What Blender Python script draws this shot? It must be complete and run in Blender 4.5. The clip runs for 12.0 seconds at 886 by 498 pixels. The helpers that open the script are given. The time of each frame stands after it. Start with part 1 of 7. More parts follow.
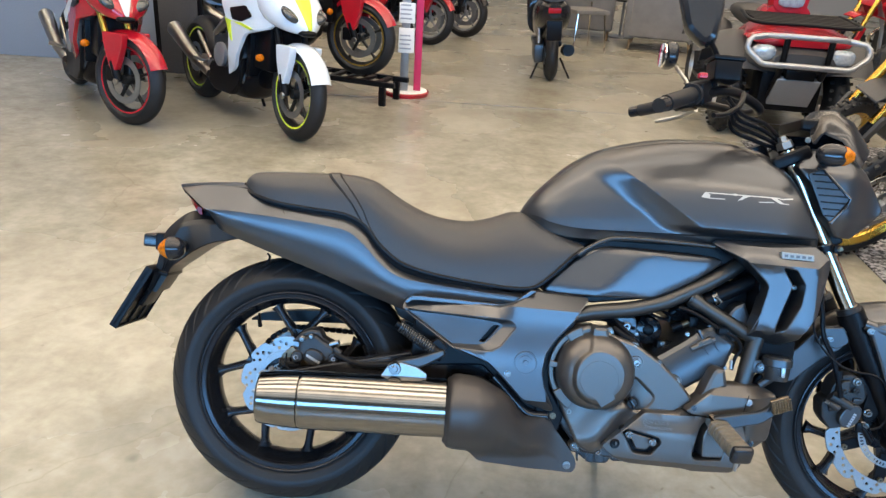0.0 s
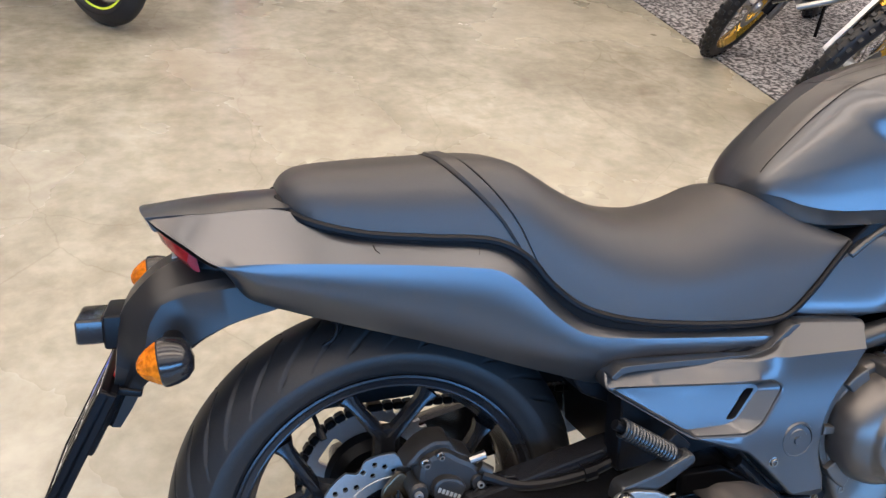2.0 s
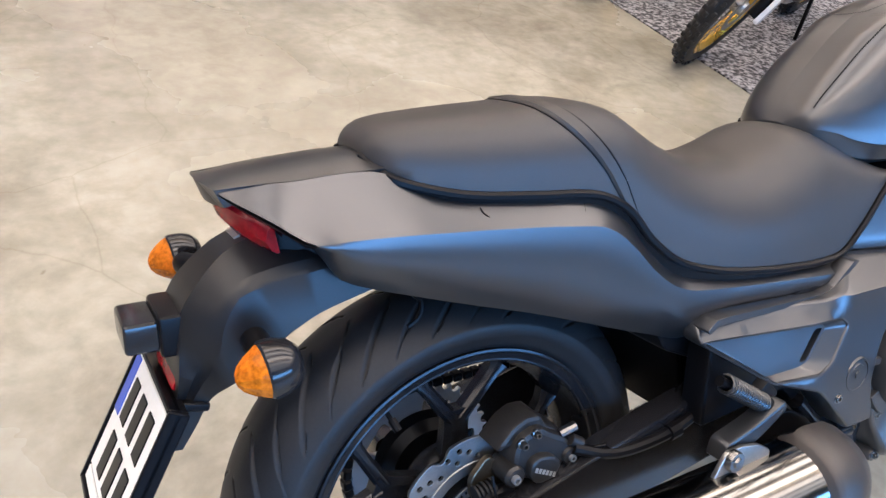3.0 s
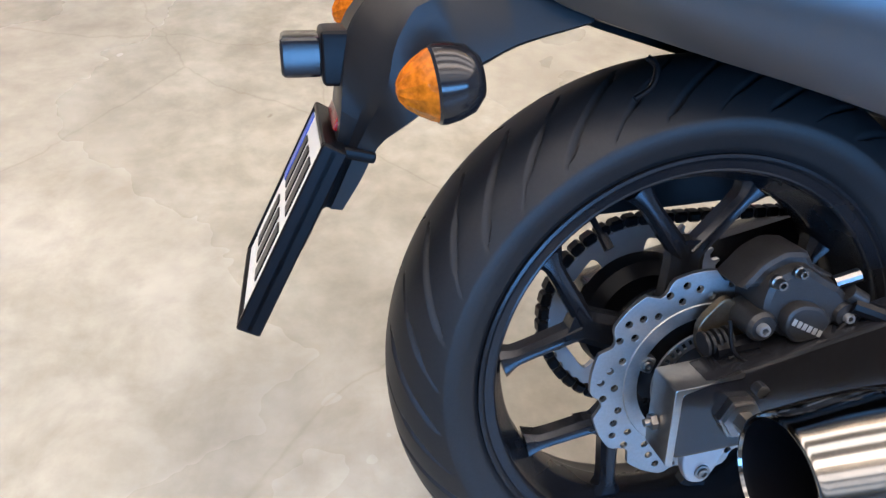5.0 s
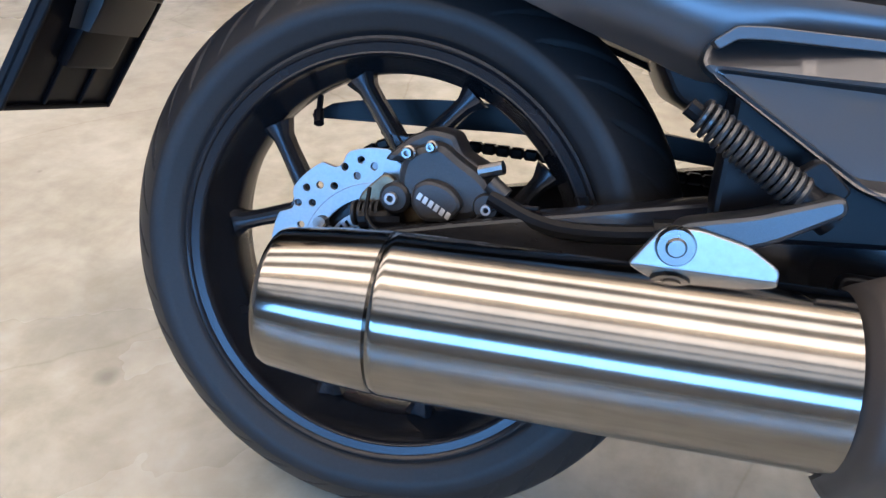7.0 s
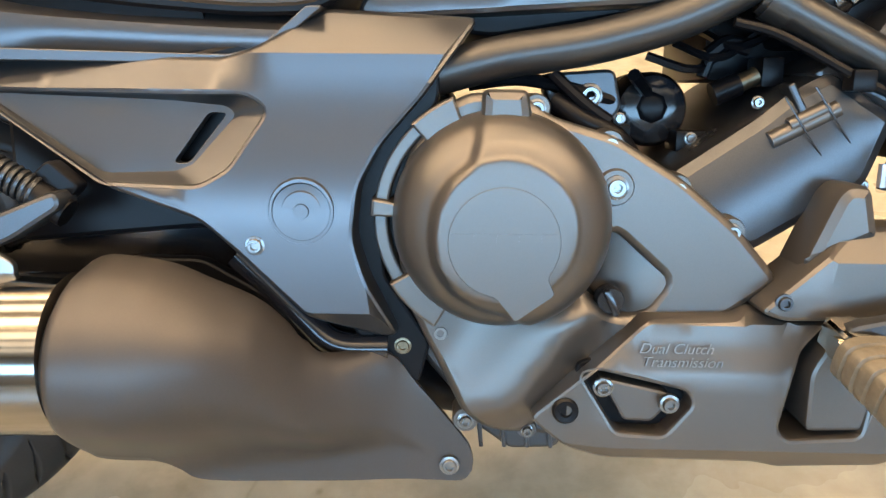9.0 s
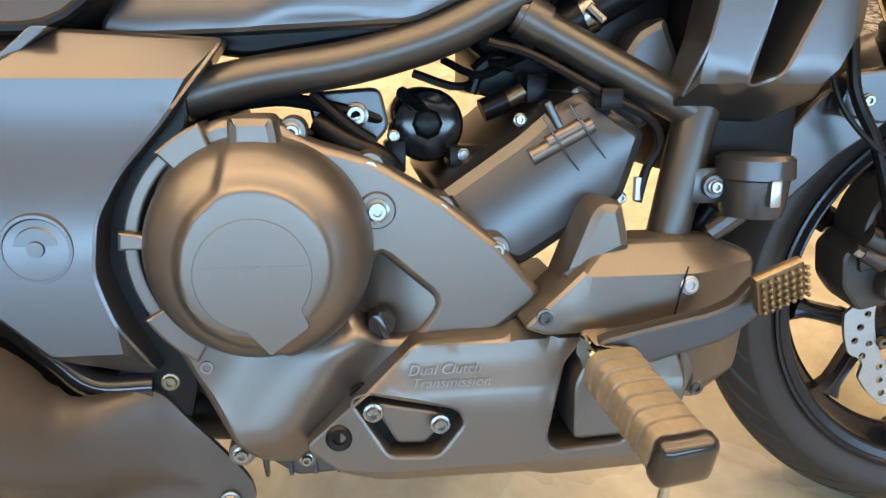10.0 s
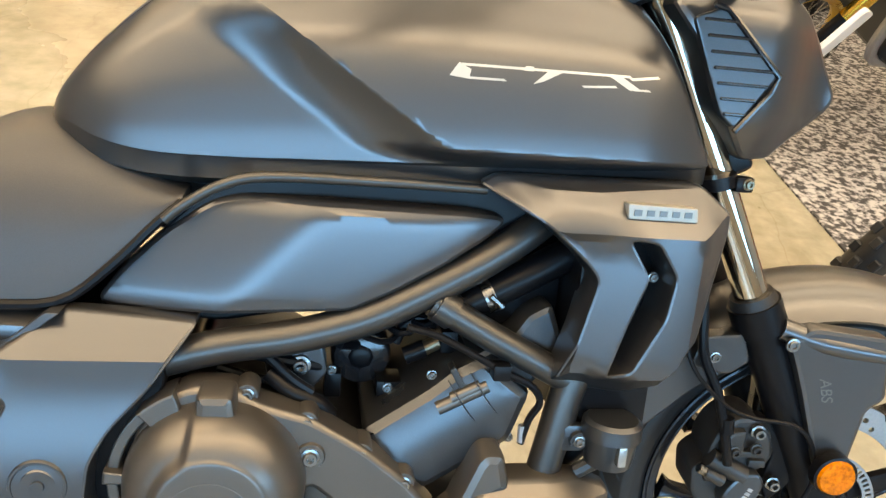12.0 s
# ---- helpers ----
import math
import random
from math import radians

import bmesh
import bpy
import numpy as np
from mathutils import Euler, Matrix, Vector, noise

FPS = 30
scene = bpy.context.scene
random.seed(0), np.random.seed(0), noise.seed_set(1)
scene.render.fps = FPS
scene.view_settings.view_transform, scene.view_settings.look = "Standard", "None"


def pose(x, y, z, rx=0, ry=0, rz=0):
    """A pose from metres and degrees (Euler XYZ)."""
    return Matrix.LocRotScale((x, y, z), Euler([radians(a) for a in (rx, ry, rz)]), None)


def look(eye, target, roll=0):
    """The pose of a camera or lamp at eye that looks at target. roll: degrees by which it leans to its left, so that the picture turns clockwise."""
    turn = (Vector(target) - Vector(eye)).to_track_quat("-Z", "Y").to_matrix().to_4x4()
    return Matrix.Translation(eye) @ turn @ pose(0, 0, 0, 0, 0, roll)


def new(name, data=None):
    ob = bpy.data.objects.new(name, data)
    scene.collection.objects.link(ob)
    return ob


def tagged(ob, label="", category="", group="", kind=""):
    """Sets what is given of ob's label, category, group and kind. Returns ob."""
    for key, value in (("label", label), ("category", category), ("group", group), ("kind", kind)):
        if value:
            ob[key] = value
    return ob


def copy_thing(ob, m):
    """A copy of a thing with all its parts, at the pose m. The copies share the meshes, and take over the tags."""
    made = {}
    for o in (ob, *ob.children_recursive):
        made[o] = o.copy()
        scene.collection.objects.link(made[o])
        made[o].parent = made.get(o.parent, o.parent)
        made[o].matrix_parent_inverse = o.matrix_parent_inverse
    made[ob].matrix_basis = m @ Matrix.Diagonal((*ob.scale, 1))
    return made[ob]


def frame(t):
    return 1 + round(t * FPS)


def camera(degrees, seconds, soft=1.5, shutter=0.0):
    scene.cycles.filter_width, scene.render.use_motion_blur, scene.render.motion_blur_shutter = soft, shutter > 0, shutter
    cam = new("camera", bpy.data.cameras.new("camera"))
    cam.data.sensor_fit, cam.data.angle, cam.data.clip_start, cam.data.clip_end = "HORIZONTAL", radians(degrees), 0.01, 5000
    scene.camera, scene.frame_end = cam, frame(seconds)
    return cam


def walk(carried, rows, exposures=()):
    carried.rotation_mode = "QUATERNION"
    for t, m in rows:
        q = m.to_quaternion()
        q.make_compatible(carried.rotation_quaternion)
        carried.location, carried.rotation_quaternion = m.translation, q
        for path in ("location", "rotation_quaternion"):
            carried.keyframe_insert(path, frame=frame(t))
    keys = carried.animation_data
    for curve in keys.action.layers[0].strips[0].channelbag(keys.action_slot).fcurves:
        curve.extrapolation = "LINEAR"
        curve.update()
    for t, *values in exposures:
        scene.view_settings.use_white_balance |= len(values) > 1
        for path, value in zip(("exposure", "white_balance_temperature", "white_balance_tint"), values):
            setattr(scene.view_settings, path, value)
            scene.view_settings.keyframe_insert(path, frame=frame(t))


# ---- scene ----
# ---------- camera ----------
cam = camera(61.45, 12.0, 1.4)
PATH = [
    (0.0, pose(0.3743, -1.6231, 1.4156, 65.947, -3.431, 1.975)),
    (0.5, pose(0.1974, -1.4001, 1.4008, 63.563, -3.452, -1.148)),
    (1.0, pose(0.0993, -1.1558, 1.3441, 60.461, -3.859, -5.094)),
    (1.5, pose(-0.0050, -0.9084, 1.3061, 57.589, -4.371, -9.342)),
    (2.0, pose(-0.1999, -0.7123, 1.2672, 56.108, -5.649, -15.599)),
    (2.5, pose(-0.3764, -0.5494, 1.2294, 55.304, -8.790, -24.467)),
    (2.7, pose(-0.4089, -0.5125, 1.2057, 54.685, -9.644, -27.191)),
    (4.3, pose(-0.4631, -0.4760, 1.0721, 48.441, -5.547, -25.206)),
    (4.5, pose(-0.4471, -0.4938, 1.0402, 49.037, -4.533, -21.279)),
    (5.0, pose(-0.3674, -0.4862, 0.9280, 47.410, -2.543, -10.222)),
    (5.5, pose(-0.2034, -0.5098, 0.8230, 48.403, -0.242, 2.290)),
    (6.0, pose(-0.0648, -0.5670, 0.7877, 50.948, -0.080, 8.368)),
    (6.5, pose(0.0682, -0.6589, 0.7797, 54.490, -0.448, 12.693)),
    (6.7, pose(0.1240, -0.6669, 0.7708, 55.678, -0.460, 14.059)),
    (8.3, pose(0.5929, -0.6818, 0.8068, 56.642, 2.368, 9.106)),
    (8.5, pose(0.6262, -0.6723, 0.8069, 56.318, 1.983, 6.600)),
    (9.0, pose(0.7048, -0.6784, 0.7974, 56.604, 1.222, 1.475)),
    (9.5, pose(0.7578, -0.6751, 0.8012, 56.120, 0.145, -3.253)),
    (10.0, pose(0.8069, -0.6552, 0.8152, 55.780, -1.525, -7.157)),
    (10.5, pose(0.8440, -0.6349, 0.8587, 54.646, -3.164, -9.522)),
    (11.0, pose(0.8681, -0.6309, 0.9298, 54.623, -4.426, -9.940)),
    (11.5, pose(0.8599, -0.6434, 1.0400, 54.775, -5.680, -9.035)),
    (12.0, pose(0.8319, -0.6474, 1.1297, 54.936, -6.548, -6.821)),
]
EXPOSURES = [(0.0, -0.78, 5450, 6), (2.0, -0.70, 5270, 12), (4.5, -0.68, 4950, 14), (5.5, -0.80, 5150, 12), (6.5, -0.86, 5060, 14), (8.5, -0.28, 6750, 10), (10.0, -0.12, 7950, 13), (11.0, -0.14, 7950, 12), (12.0, -0.26, 6950, 4)]
walk(cam, PATH, EXPOSURES)

# ---------- world and lights ----------
world = bpy.data.worlds.new("showroom_world")
world.use_nodes = True
scene.world = world
sky = world.node_tree.nodes.new("ShaderNodeTexSky")
sky.sky_type, sky.sun_disc, sky.sun_elevation, sky.sun_rotation = "NISHITA", False, radians(35), radians(200)
world.node_tree.links.new(sky.outputs[0], world.node_tree.nodes["Background"].inputs[0])
world.node_tree.nodes["Background"].inputs[1].default_value = 0.1


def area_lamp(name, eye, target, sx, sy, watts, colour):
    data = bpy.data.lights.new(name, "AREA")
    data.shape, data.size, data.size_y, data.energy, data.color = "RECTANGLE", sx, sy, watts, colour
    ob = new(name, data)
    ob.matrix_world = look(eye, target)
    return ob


WARM, DAY = (1.0, 0.78, 0.55), (0.26, 0.58, 1.0)
area_lamp("window_daylight", (1.0, -7.05, 2.60), (1.0, 0, 2.60), 15.2, 1.5, 1350, DAY)
for ly, wide, watts in ((-5.2, 0.9, 110), (-3.9, 0.9, 140), (-2.6, 0.9, 280), (-0.8, 0.9, 440), (0.9, 0.9, 420), (2.6, 0.8, 340), (6.0, 0.4, 300), (9.6, 0.4, 320), (13.0, 0.4, 250)):
    area_lamp("unseen_ceiling_light", (1.0, ly, 5.05), (1.0, ly, 0), 15.0, wide, watts, WARM)
# added unseen lamps facing up, to brighten the ceiling that the paint reflects
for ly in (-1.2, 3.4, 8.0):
    area_lamp("unseen_ceiling_light", (1.0, ly, 4.5), (1.0, ly, 9), 15.0, 0.3, 640, WARM)

# ---------- materials ----------


def material(name, colour, rough=0.5, metal=0.0, vary=0.12, big=3.0, fine=90.0, bump=0.05, depth=0.001, coat=0.0, rvary=0.08, clear=0.0, glow=0.0, spec=0.5):
    """Object-space noise at two sizes varies colour and roughness, and a fine bump gives grain."""
    m = bpy.data.materials.new(name)
    m.use_nodes = True
    t = m.node_tree
    n, l = t.nodes, t.links
    p = n["Principled BSDF"]
    p.inputs["Base Color"].default_value = (*colour, 1)
    p.inputs["Metallic"].default_value, p.inputs["Roughness"].default_value = metal, rough
    p.inputs["Coat Weight"].default_value = coat
    p.inputs["Specular IOR Level"].default_value = spec
    p.inputs["Transmission Weight"].default_value = clear
    if glow:
        p.inputs["Emission Color"].default_value = (*colour, 1)
        p.inputs["Emission Strength"].default_value = glow
    co = n.new("ShaderNodeTexCoord")
    a, b = n.new("ShaderNodeTexNoise"), n.new("ShaderNodeTexNoise")
    a.inputs["Scale"].default_value, a.inputs["Detail"].default_value = big, 6
    b.inputs["Scale"].default_value, b.inputs["Detail"].default_value = fine, 3
    l.new(co.outputs["Object"], a.inputs["Vector"]), l.new(co.outputs["Object"], b.inputs["Vector"])
    mix = n.new("ShaderNodeMath")
    mix.operation = "ADD"
    l.new(a.outputs["Fac"], mix.inputs[0]), l.new(b.outputs["Fac"], mix.inputs[1])
    val = n.new("ShaderNodeMapRange")
    val.inputs["From Min"].default_value, val.inputs["From Max"].default_value = 0.7, 1.3
    val.inputs["To Min"].default_value, val.inputs["To Max"].default_value = 1 - vary, 1 + vary
    l.new(mix.outputs[0], val.inputs["Value"])
    mul = n.new("ShaderNodeMix")
    mul.data_type, mul.blend_type = "RGBA", "MULTIPLY"
    mul.inputs[0].default_value, mul.inputs[6].default_value = 1.0, (*colour, 1)
    l.new(val.outputs[0], mul.inputs[7])
    l.new(mul.outputs[2], p.inputs["Base Color"])
    rr = n.new("ShaderNodeMapRange")
    rr.inputs["To Min"].default_value, rr.inputs["To Max"].default_value = max(0.02, rough - rvary), min(1, rough + rvary)
    l.new(a.outputs["Fac"], rr.inputs["Value"]), l.new(rr.outputs[0], p.inputs["Roughness"])
    if bump:
        bp = n.new("ShaderNodeBump")
        bp.inputs["Strength"].default_value, bp.inputs["Distance"].default_value = bump, depth
        l.new(b.outputs["Fac"], bp.inputs["Height"]), l.new(bp.outputs[0], p.inputs["Normal"])
    return m


PAINT = material("matte_grey_paint", (0.091, 0.092, 0.097), 0.30, 0.86, 0.03, 4, 900, 0.01, 0.0002, rvary=0.012)
FRAMEP = material("frame_satin_paint", (0.064, 0.062, 0.060), 0.36, 0.80, 0.05, 5, 900, 0.05, 0.0002, rvary=0.02)
SHIELD = material("heat_shield_paint", (0.058, 0.053, 0.050), 0.42, 0.55, 0.05, 5, 700, 0.06, 0.0002, rvary=0.02)
VINYL = material("seat_vinyl", (0.036, 0.034, 0.033), 0.44, 0, 0.1, 6, 700, 0.25, 0.0004, spec=0.40)
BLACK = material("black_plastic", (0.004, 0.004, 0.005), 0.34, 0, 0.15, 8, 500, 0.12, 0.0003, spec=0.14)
GUARD = material("moulded_black_plastic", (0.007, 0.007, 0.008), 0.38, 0, 0.12, 9, 420, 0.10, 0.0006, spec=0.42)
GLOSS = material("gloss_black", (0.012, 0.012, 0.014), 0.16, 0, 0.1, 8, 200, 0)
ENGINE = material("engine_satin_grey", (0.108, 0.100, 0.093), 0.35, 0.75, 0.05, 6, 1200, 0.08, 0.0002, rvary=0.02)
CAST = material("engine_cast_grey", (0.066, 0.069, 0.074), 0.30, 0.80, 0.10, 8, 800, 0.2, 0.0004)
RUBBER = material("tyre_rubber", (0.012, 0.012, 0.013), 0.50, 0, 0.2, 5, 300, 0.2, 0.0005, spec=0.34)
RIM = material("satin_black_rim", (0.020, 0.021, 0.025), 0.26, 0.55, 0.1, 6, 400, 0.05, 0.0002)
CHROME = material("polished_steel", (0.50, 0.455, 0.385), 0.06, 1.0, 0.05, 2, 60, 0.0, rvary=0.03)
STAINLESS = material("stainless_silencer", (0.235, 0.226, 0.212), 0.115, 1.0, 0.10, 5, 40, 0.03, 0.0004, rvary=0.05)
DISC = material("brushed_disc_steel", (0.30, 0.31, 0.32), 0.42, 1.0, 0.08, 10, 300, 0.1, 0.0002)
ZINC = material("zinc_bolt", (0.22, 0.215, 0.21), 0.28, 1.0, 0.08, 20, 300, 0.05, 0.0002)
ALU = material("bare_aluminium", (0.36, 0.355, 0.34), 0.32, 1.0, 0.08, 15, 200, 0.1, 0.0003)
AMBER = material("amber_lens", (0.46, 0.125, 0.0), 0.16, 0, 0.45, 70, 240, 0.35, 0.0012, spec=0.22)
CALIPER = material("bronze_black_casting", (0.030, 0.029, 0.029), 0.40, 0.45, 0.2, 25, 500, 0.3, 0.0005)
REDLENS = material("red_lens", (0.24, 0.003, 0.006), 0.20, 0, 0.25, 30, 250, 0.2, 0.001, spec=0.25)
GOLDRIM = material("gold_rim", (0.62, 0.40, 0.06), 0.28, 0.9, 0.08)
BRASS = material("pad_bronze", (0.17, 0.135, 0.09), 0.35, 0.9, 0.2, 30, 300, 0.2, 0.0005)
PEG = material("peg_rubber", (0.115, 0.098, 0.072), 0.40, 0, 0.2, 30, 200, 0.4, 0.001)
WHITEP = material("gloss_white_paint", (0.74, 0.76, 0.78), 0.2, 0, 0.03, coat=0.5, bump=0)
WHITEB = material("pale_blue_white_paint", (0.60, 0.67, 0.76), 0.2, 0, 0.03, coat=0.5, bump=0)
REDP = material("gloss_red_paint", (0.37, 0.006, 0.016), 0.2, 0, 0.05, coat=0.5, bump=0)
LIME = material("lime_paint", (0.62, 0.75, 0.03), 0.3, 0, 0.05, bump=0)
PLATEW = material("plate_white", (0.80, 0.80, 0.78), 0.35, 0, 0.04)
PLATEB = material("plate_blue", (0.02, 0.07, 0.50), 0.35, 0, 0.05)
BADGE = material("badge_metal", (0.27, 0.255, 0.225), 0.40, 0.35, 0.08, 30, 300, 0.05, 0.0002)
SILVER = material("silver_print", (0.46, 0.46, 0.45), 0.3, 0.6, 0.05, bump=0)
FORKGOLD = material("gold_fork", (0.60, 0.36, 0.05), 0.25, 0.9, 0.05)
GLASSD = material("dark_glass", (0.03, 0.035, 0.04), 0.06, 0, 0.05, coat=0.8, bump=0)
LAMPG = material("headlight_glass", (0.45, 0.50, 0.56), 0.08, 0.3, 0.2, 30, 60, 0.4, 0.002, coat=0.8)
MIRROR = material("mirror_face", (0.85, 0.86, 0.88), 0.02, 1.0, 0.01, bump=0, rvary=0.0)
FABRIC = material("grey_fabric", (0.16, 0.155, 0.15), 0.85, 0, 0.15, 10, 400, 0.4, 0.001)
STEELB = material("blue_grey_panel", (0.20, 0.235, 0.30), 0.55, 0, 0.06, 1.5, 80, 0.05)
WALLP = material("wall_paint", (0.34, 0.34, 0.335), 0.7, 0, 0.05, 1.0, 60, 0.05)
CEIL = material("ceiling_panel", (0.66, 0.56, 0.43), 0.7, 0, 0.06, 1.0, 40, 0.05)
PINK = material("magenta_post", (0.50, 0.02, 0.10), 0.35, 0, 0.05, bump=0)
GREYM = material("grey_metal", (0.35, 0.36, 0.38), 0.35, 0.7, 0.05)
PAPER = material("white_paper", (0.75, 0.75, 0.74), 0.6, 0, 0.03)
PRINT = material("faint_print", (0.16, 0.157, 0.15), 0.45, 0.80, 0.05, bump=0)
GREYPL = material("grey_atv_plastic", (0.05, 0.05, 0.052), 0.5, 0, 0.1)


def concrete():
    m = material("polished_concrete", (0.292, 0.286, 0.240), 0.27, 0, 0.12, 0.7, 22, 0.05, 0.002, rvary=0.12)
    n, l = m.node_tree.nodes, m.node_tree.links
    p = n["Principled BSDF"]
    src = p.inputs["Base Color"].links[0].from_socket
    co = n.new("ShaderNodeTexCoord")
    # cloudy trowel marks and dark stains with soft outlines
    cloud = n.new("ShaderNodeTexNoise")
    cloud.inputs["Scale"].default_value, cloud.inputs["Detail"].default_value, cloud.inputs["Distortion"].default_value = 1.5, 10, 0.7
    l.new(co.outputs["Object"], cloud.inputs["Vector"])
    cr = n.new("ShaderNodeValToRGB")
    e = cr.color_ramp.elements
    e[0].position, e[0].color, e[1].position, e[1].color = 0.28, (0.77, 0.745, 0.70, 1), 0.62, (1.10, 1.09, 1.08, 1)
    l.new(cloud.outputs["Fac"], cr.inputs[0])
    stain = n.new("ShaderNodeTexVoronoi")
    stain.inputs["Scale"].default_value = 1.7
    l.new(co.outputs["Object"], stain.inputs["Vector"])
    sr = n.new("ShaderNodeValToRGB")
    e = sr.color_ramp.elements
    e[0].position, e[0].color, e[1].position, e[1].color = 0.02, (0.62, 0.59, 0.55, 1), 0.075, (1, 1, 1, 1)
    l.new(stain.outputs["Distance"], sr.inputs[0])
    crack = n.new("ShaderNodeTexVoronoi")
    crack.feature = "DISTANCE_TO_EDGE"
    crack.inputs["Scale"].default_value = 1.1
    warp = n.new("ShaderNodeMix")
    warp.data_type, warp.blend_type = "RGBA", "ADD"
    warp.inputs[0].default_value = 0.25
    l.new(co.outputs["Object"], warp.inputs[6]), l.new(cloud.outputs["Color"], warp.inputs[7])
    l.new(warp.outputs[2], crack.inputs["Vector"])
    kr = n.new("ShaderNodeValToRGB")
    e = kr.color_ramp.elements
    e[0].position, e[0].color, e[1].position, e[1].color = 0.0, (0.86, 0.84, 0.81, 1), 0.0045, (1, 1, 1, 1)
    l.new(crack.outputs["Distance"], kr.inputs[0])
    # patchy flecks of thin cement skin and small dark specks
    fleck = n.new("ShaderNodeTexNoise")
    fleck.inputs["Scale"].default_value, fleck.inputs["Detail"].default_value, fleck.inputs["Roughness"].default_value, fleck.inputs["Distortion"].default_value = 7, 10, 0.66, 0.25
    l.new(co.outputs["Object"], fleck.inputs["Vector"])
    fr_ = n.new("ShaderNodeValToRGB")
    e = fr_.color_ramp.elements
    e[0].position, e[0].color, e[1].position, e[1].color = 0.35, (0.82, 0.80, 0.76, 1), 0.60, (1.08, 1.08, 1.08, 1)
    l.new(fleck.outputs["Fac"], fr_.inputs[0])
    speck = n.new("ShaderNodeTexVoronoi")
    speck.inputs["Scale"].default_value = 6.5
    l.new(warp.outputs[2], speck.inputs["Vector"])
    kr2 = n.new("ShaderNodeValToRGB")
    e = kr2.color_ramp.elements
    e[0].position, e[0].color, e[1].position, e[1].color = 0.015, (0.72, 0.69, 0.64, 1), 0.05, (1, 1, 1, 1)
    l.new(speck.outputs["Distance"], kr2.inputs[0])
    # dark floor marks (place, size, tone): stains, and shade painted under the sport motorcycles
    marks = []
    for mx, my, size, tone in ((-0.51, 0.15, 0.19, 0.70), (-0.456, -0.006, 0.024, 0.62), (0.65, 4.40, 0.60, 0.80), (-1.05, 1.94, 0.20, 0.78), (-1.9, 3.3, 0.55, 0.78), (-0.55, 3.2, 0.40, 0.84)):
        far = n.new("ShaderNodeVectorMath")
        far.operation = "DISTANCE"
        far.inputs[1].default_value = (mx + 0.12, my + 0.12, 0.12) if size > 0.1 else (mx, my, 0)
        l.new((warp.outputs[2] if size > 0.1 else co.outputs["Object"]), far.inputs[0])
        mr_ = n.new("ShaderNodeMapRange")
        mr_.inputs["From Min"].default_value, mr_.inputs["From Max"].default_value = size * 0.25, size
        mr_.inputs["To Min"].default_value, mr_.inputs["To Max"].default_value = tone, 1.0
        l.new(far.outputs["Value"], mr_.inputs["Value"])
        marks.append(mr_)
    for extra in (cr, sr, kr, fr_, kr2, *marks):
        mul = n.new("ShaderNodeMix")
        mul.data_type, mul.blend_type = "RGBA", "MULTIPLY"
        mul.inputs[0].default_value = 1.0
        l.new(src, mul.inputs[6]), l.new(extra.outputs[0], mul.inputs[7])
        src = mul.outputs[2]
    l.new(src, p.inputs["Base Color"])
    return m


def carpet():
    m = material("speckled_carpet", (0.13, 0.13, 0.14), 0.9, 0, 0.1, 2, 200, 0.5, 0.003)
    n, l = m.node_tree.nodes, m.node_tree.links
    co, v = n.new("ShaderNodeTexCoord"), n.new("ShaderNodeTexNoise")
    v.inputs["Scale"].default_value, v.inputs["Detail"].default_value = 46, 5
    r = n.new("ShaderNodeValToRGB")
    e = r.color_ramp.elements
    e[0].position, e[0].color, e[1].position, e[1].color = 0.43, (0.030, 0.030, 0.034, 1), 0.60, (0.36, 0.36, 0.38, 1)
    l.new(co.outputs["Object"], v.inputs["Vector"]), l.new(v.outputs["Fac"], r.inputs[0])
    l.new(r.outputs[0], n["Principled BSDF"].inputs["Base Color"])
    return m


CONCRETE, CARPET = concrete(), carpet()

# ---------- modelling helpers ----------
from mathutils.bvhtree import BVHTree
from mathutils.geometry import delaunay_2d_cdt


def part(name, bm, mat, parent=None, label="", m=None, sharp=0.6):
    """Link a bmesh as one mesh object under a thing or a part; m moves the mesh itself."""
    if m is not None:
        bm.transform(m)
    bmesh.ops.remove_doubles(bm, verts=bm.verts, dist=1e-6)
    bmesh.ops.recalc_face_normals(bm, faces=bm.faces)
    caps = bm.faces.layers.int.get("cap")
    for f in bm.faces:
        f.smooth = not (caps and f[caps] == 1)
    for e in bm.edges:
        if caps and len(e.link_faces) == 2 and (e.link_faces[0][caps] == 0) != (e.link_faces[1][caps] == 0):
            e.smooth = False
        if len(e.link_faces) == 2 and e.calc_face_angle(0) > sharp:
            e.smooth = False
    me = bpy.data.meshes.new(name)
    bm.to_mesh(me)
    bm.free()
    me.materials.append(mat)
    ob = new(name, me)
    if parent is not None:
        ob.parent = parent
    return tagged(ob, label)


def thing(name, label, category, m, group="", kind=""):
    ob = new(name)
    ob.empty_display_size = 0.1
    ob.matrix_world = m
    return tagged(ob, label, category, group, kind)


def curve(pts, n):
    """Points evenly along a smooth curve through pts."""
    P = [np.array(p, float) for p in pts]
    P = [2 * P[0] - P[1]] + P + [2 * P[-1] - P[-2]]
    dense = []
    for i in range(1, len(P) - 2):
        a, b, c, d = P[i - 1 : i + 3]
        for k in range(16):
            t = k / 16
            dense.append(0.5 * (2 * b + (c - a) * t + (2 * a - 5 * b + 4 * c - d) * t * t + (3 * b - a - 3 * c + d) * t**3))
    dense.append(P[-2])
    D = np.array(dense)
    s = np.r_[0, np.cumsum(np.linalg.norm(np.diff(D, axis=0), axis=1))]
    return [np.array([np.interp(u, s, D[:, j]) for j in range(D.shape[1])]) for u in np.linspace(0, s[-1], n)]


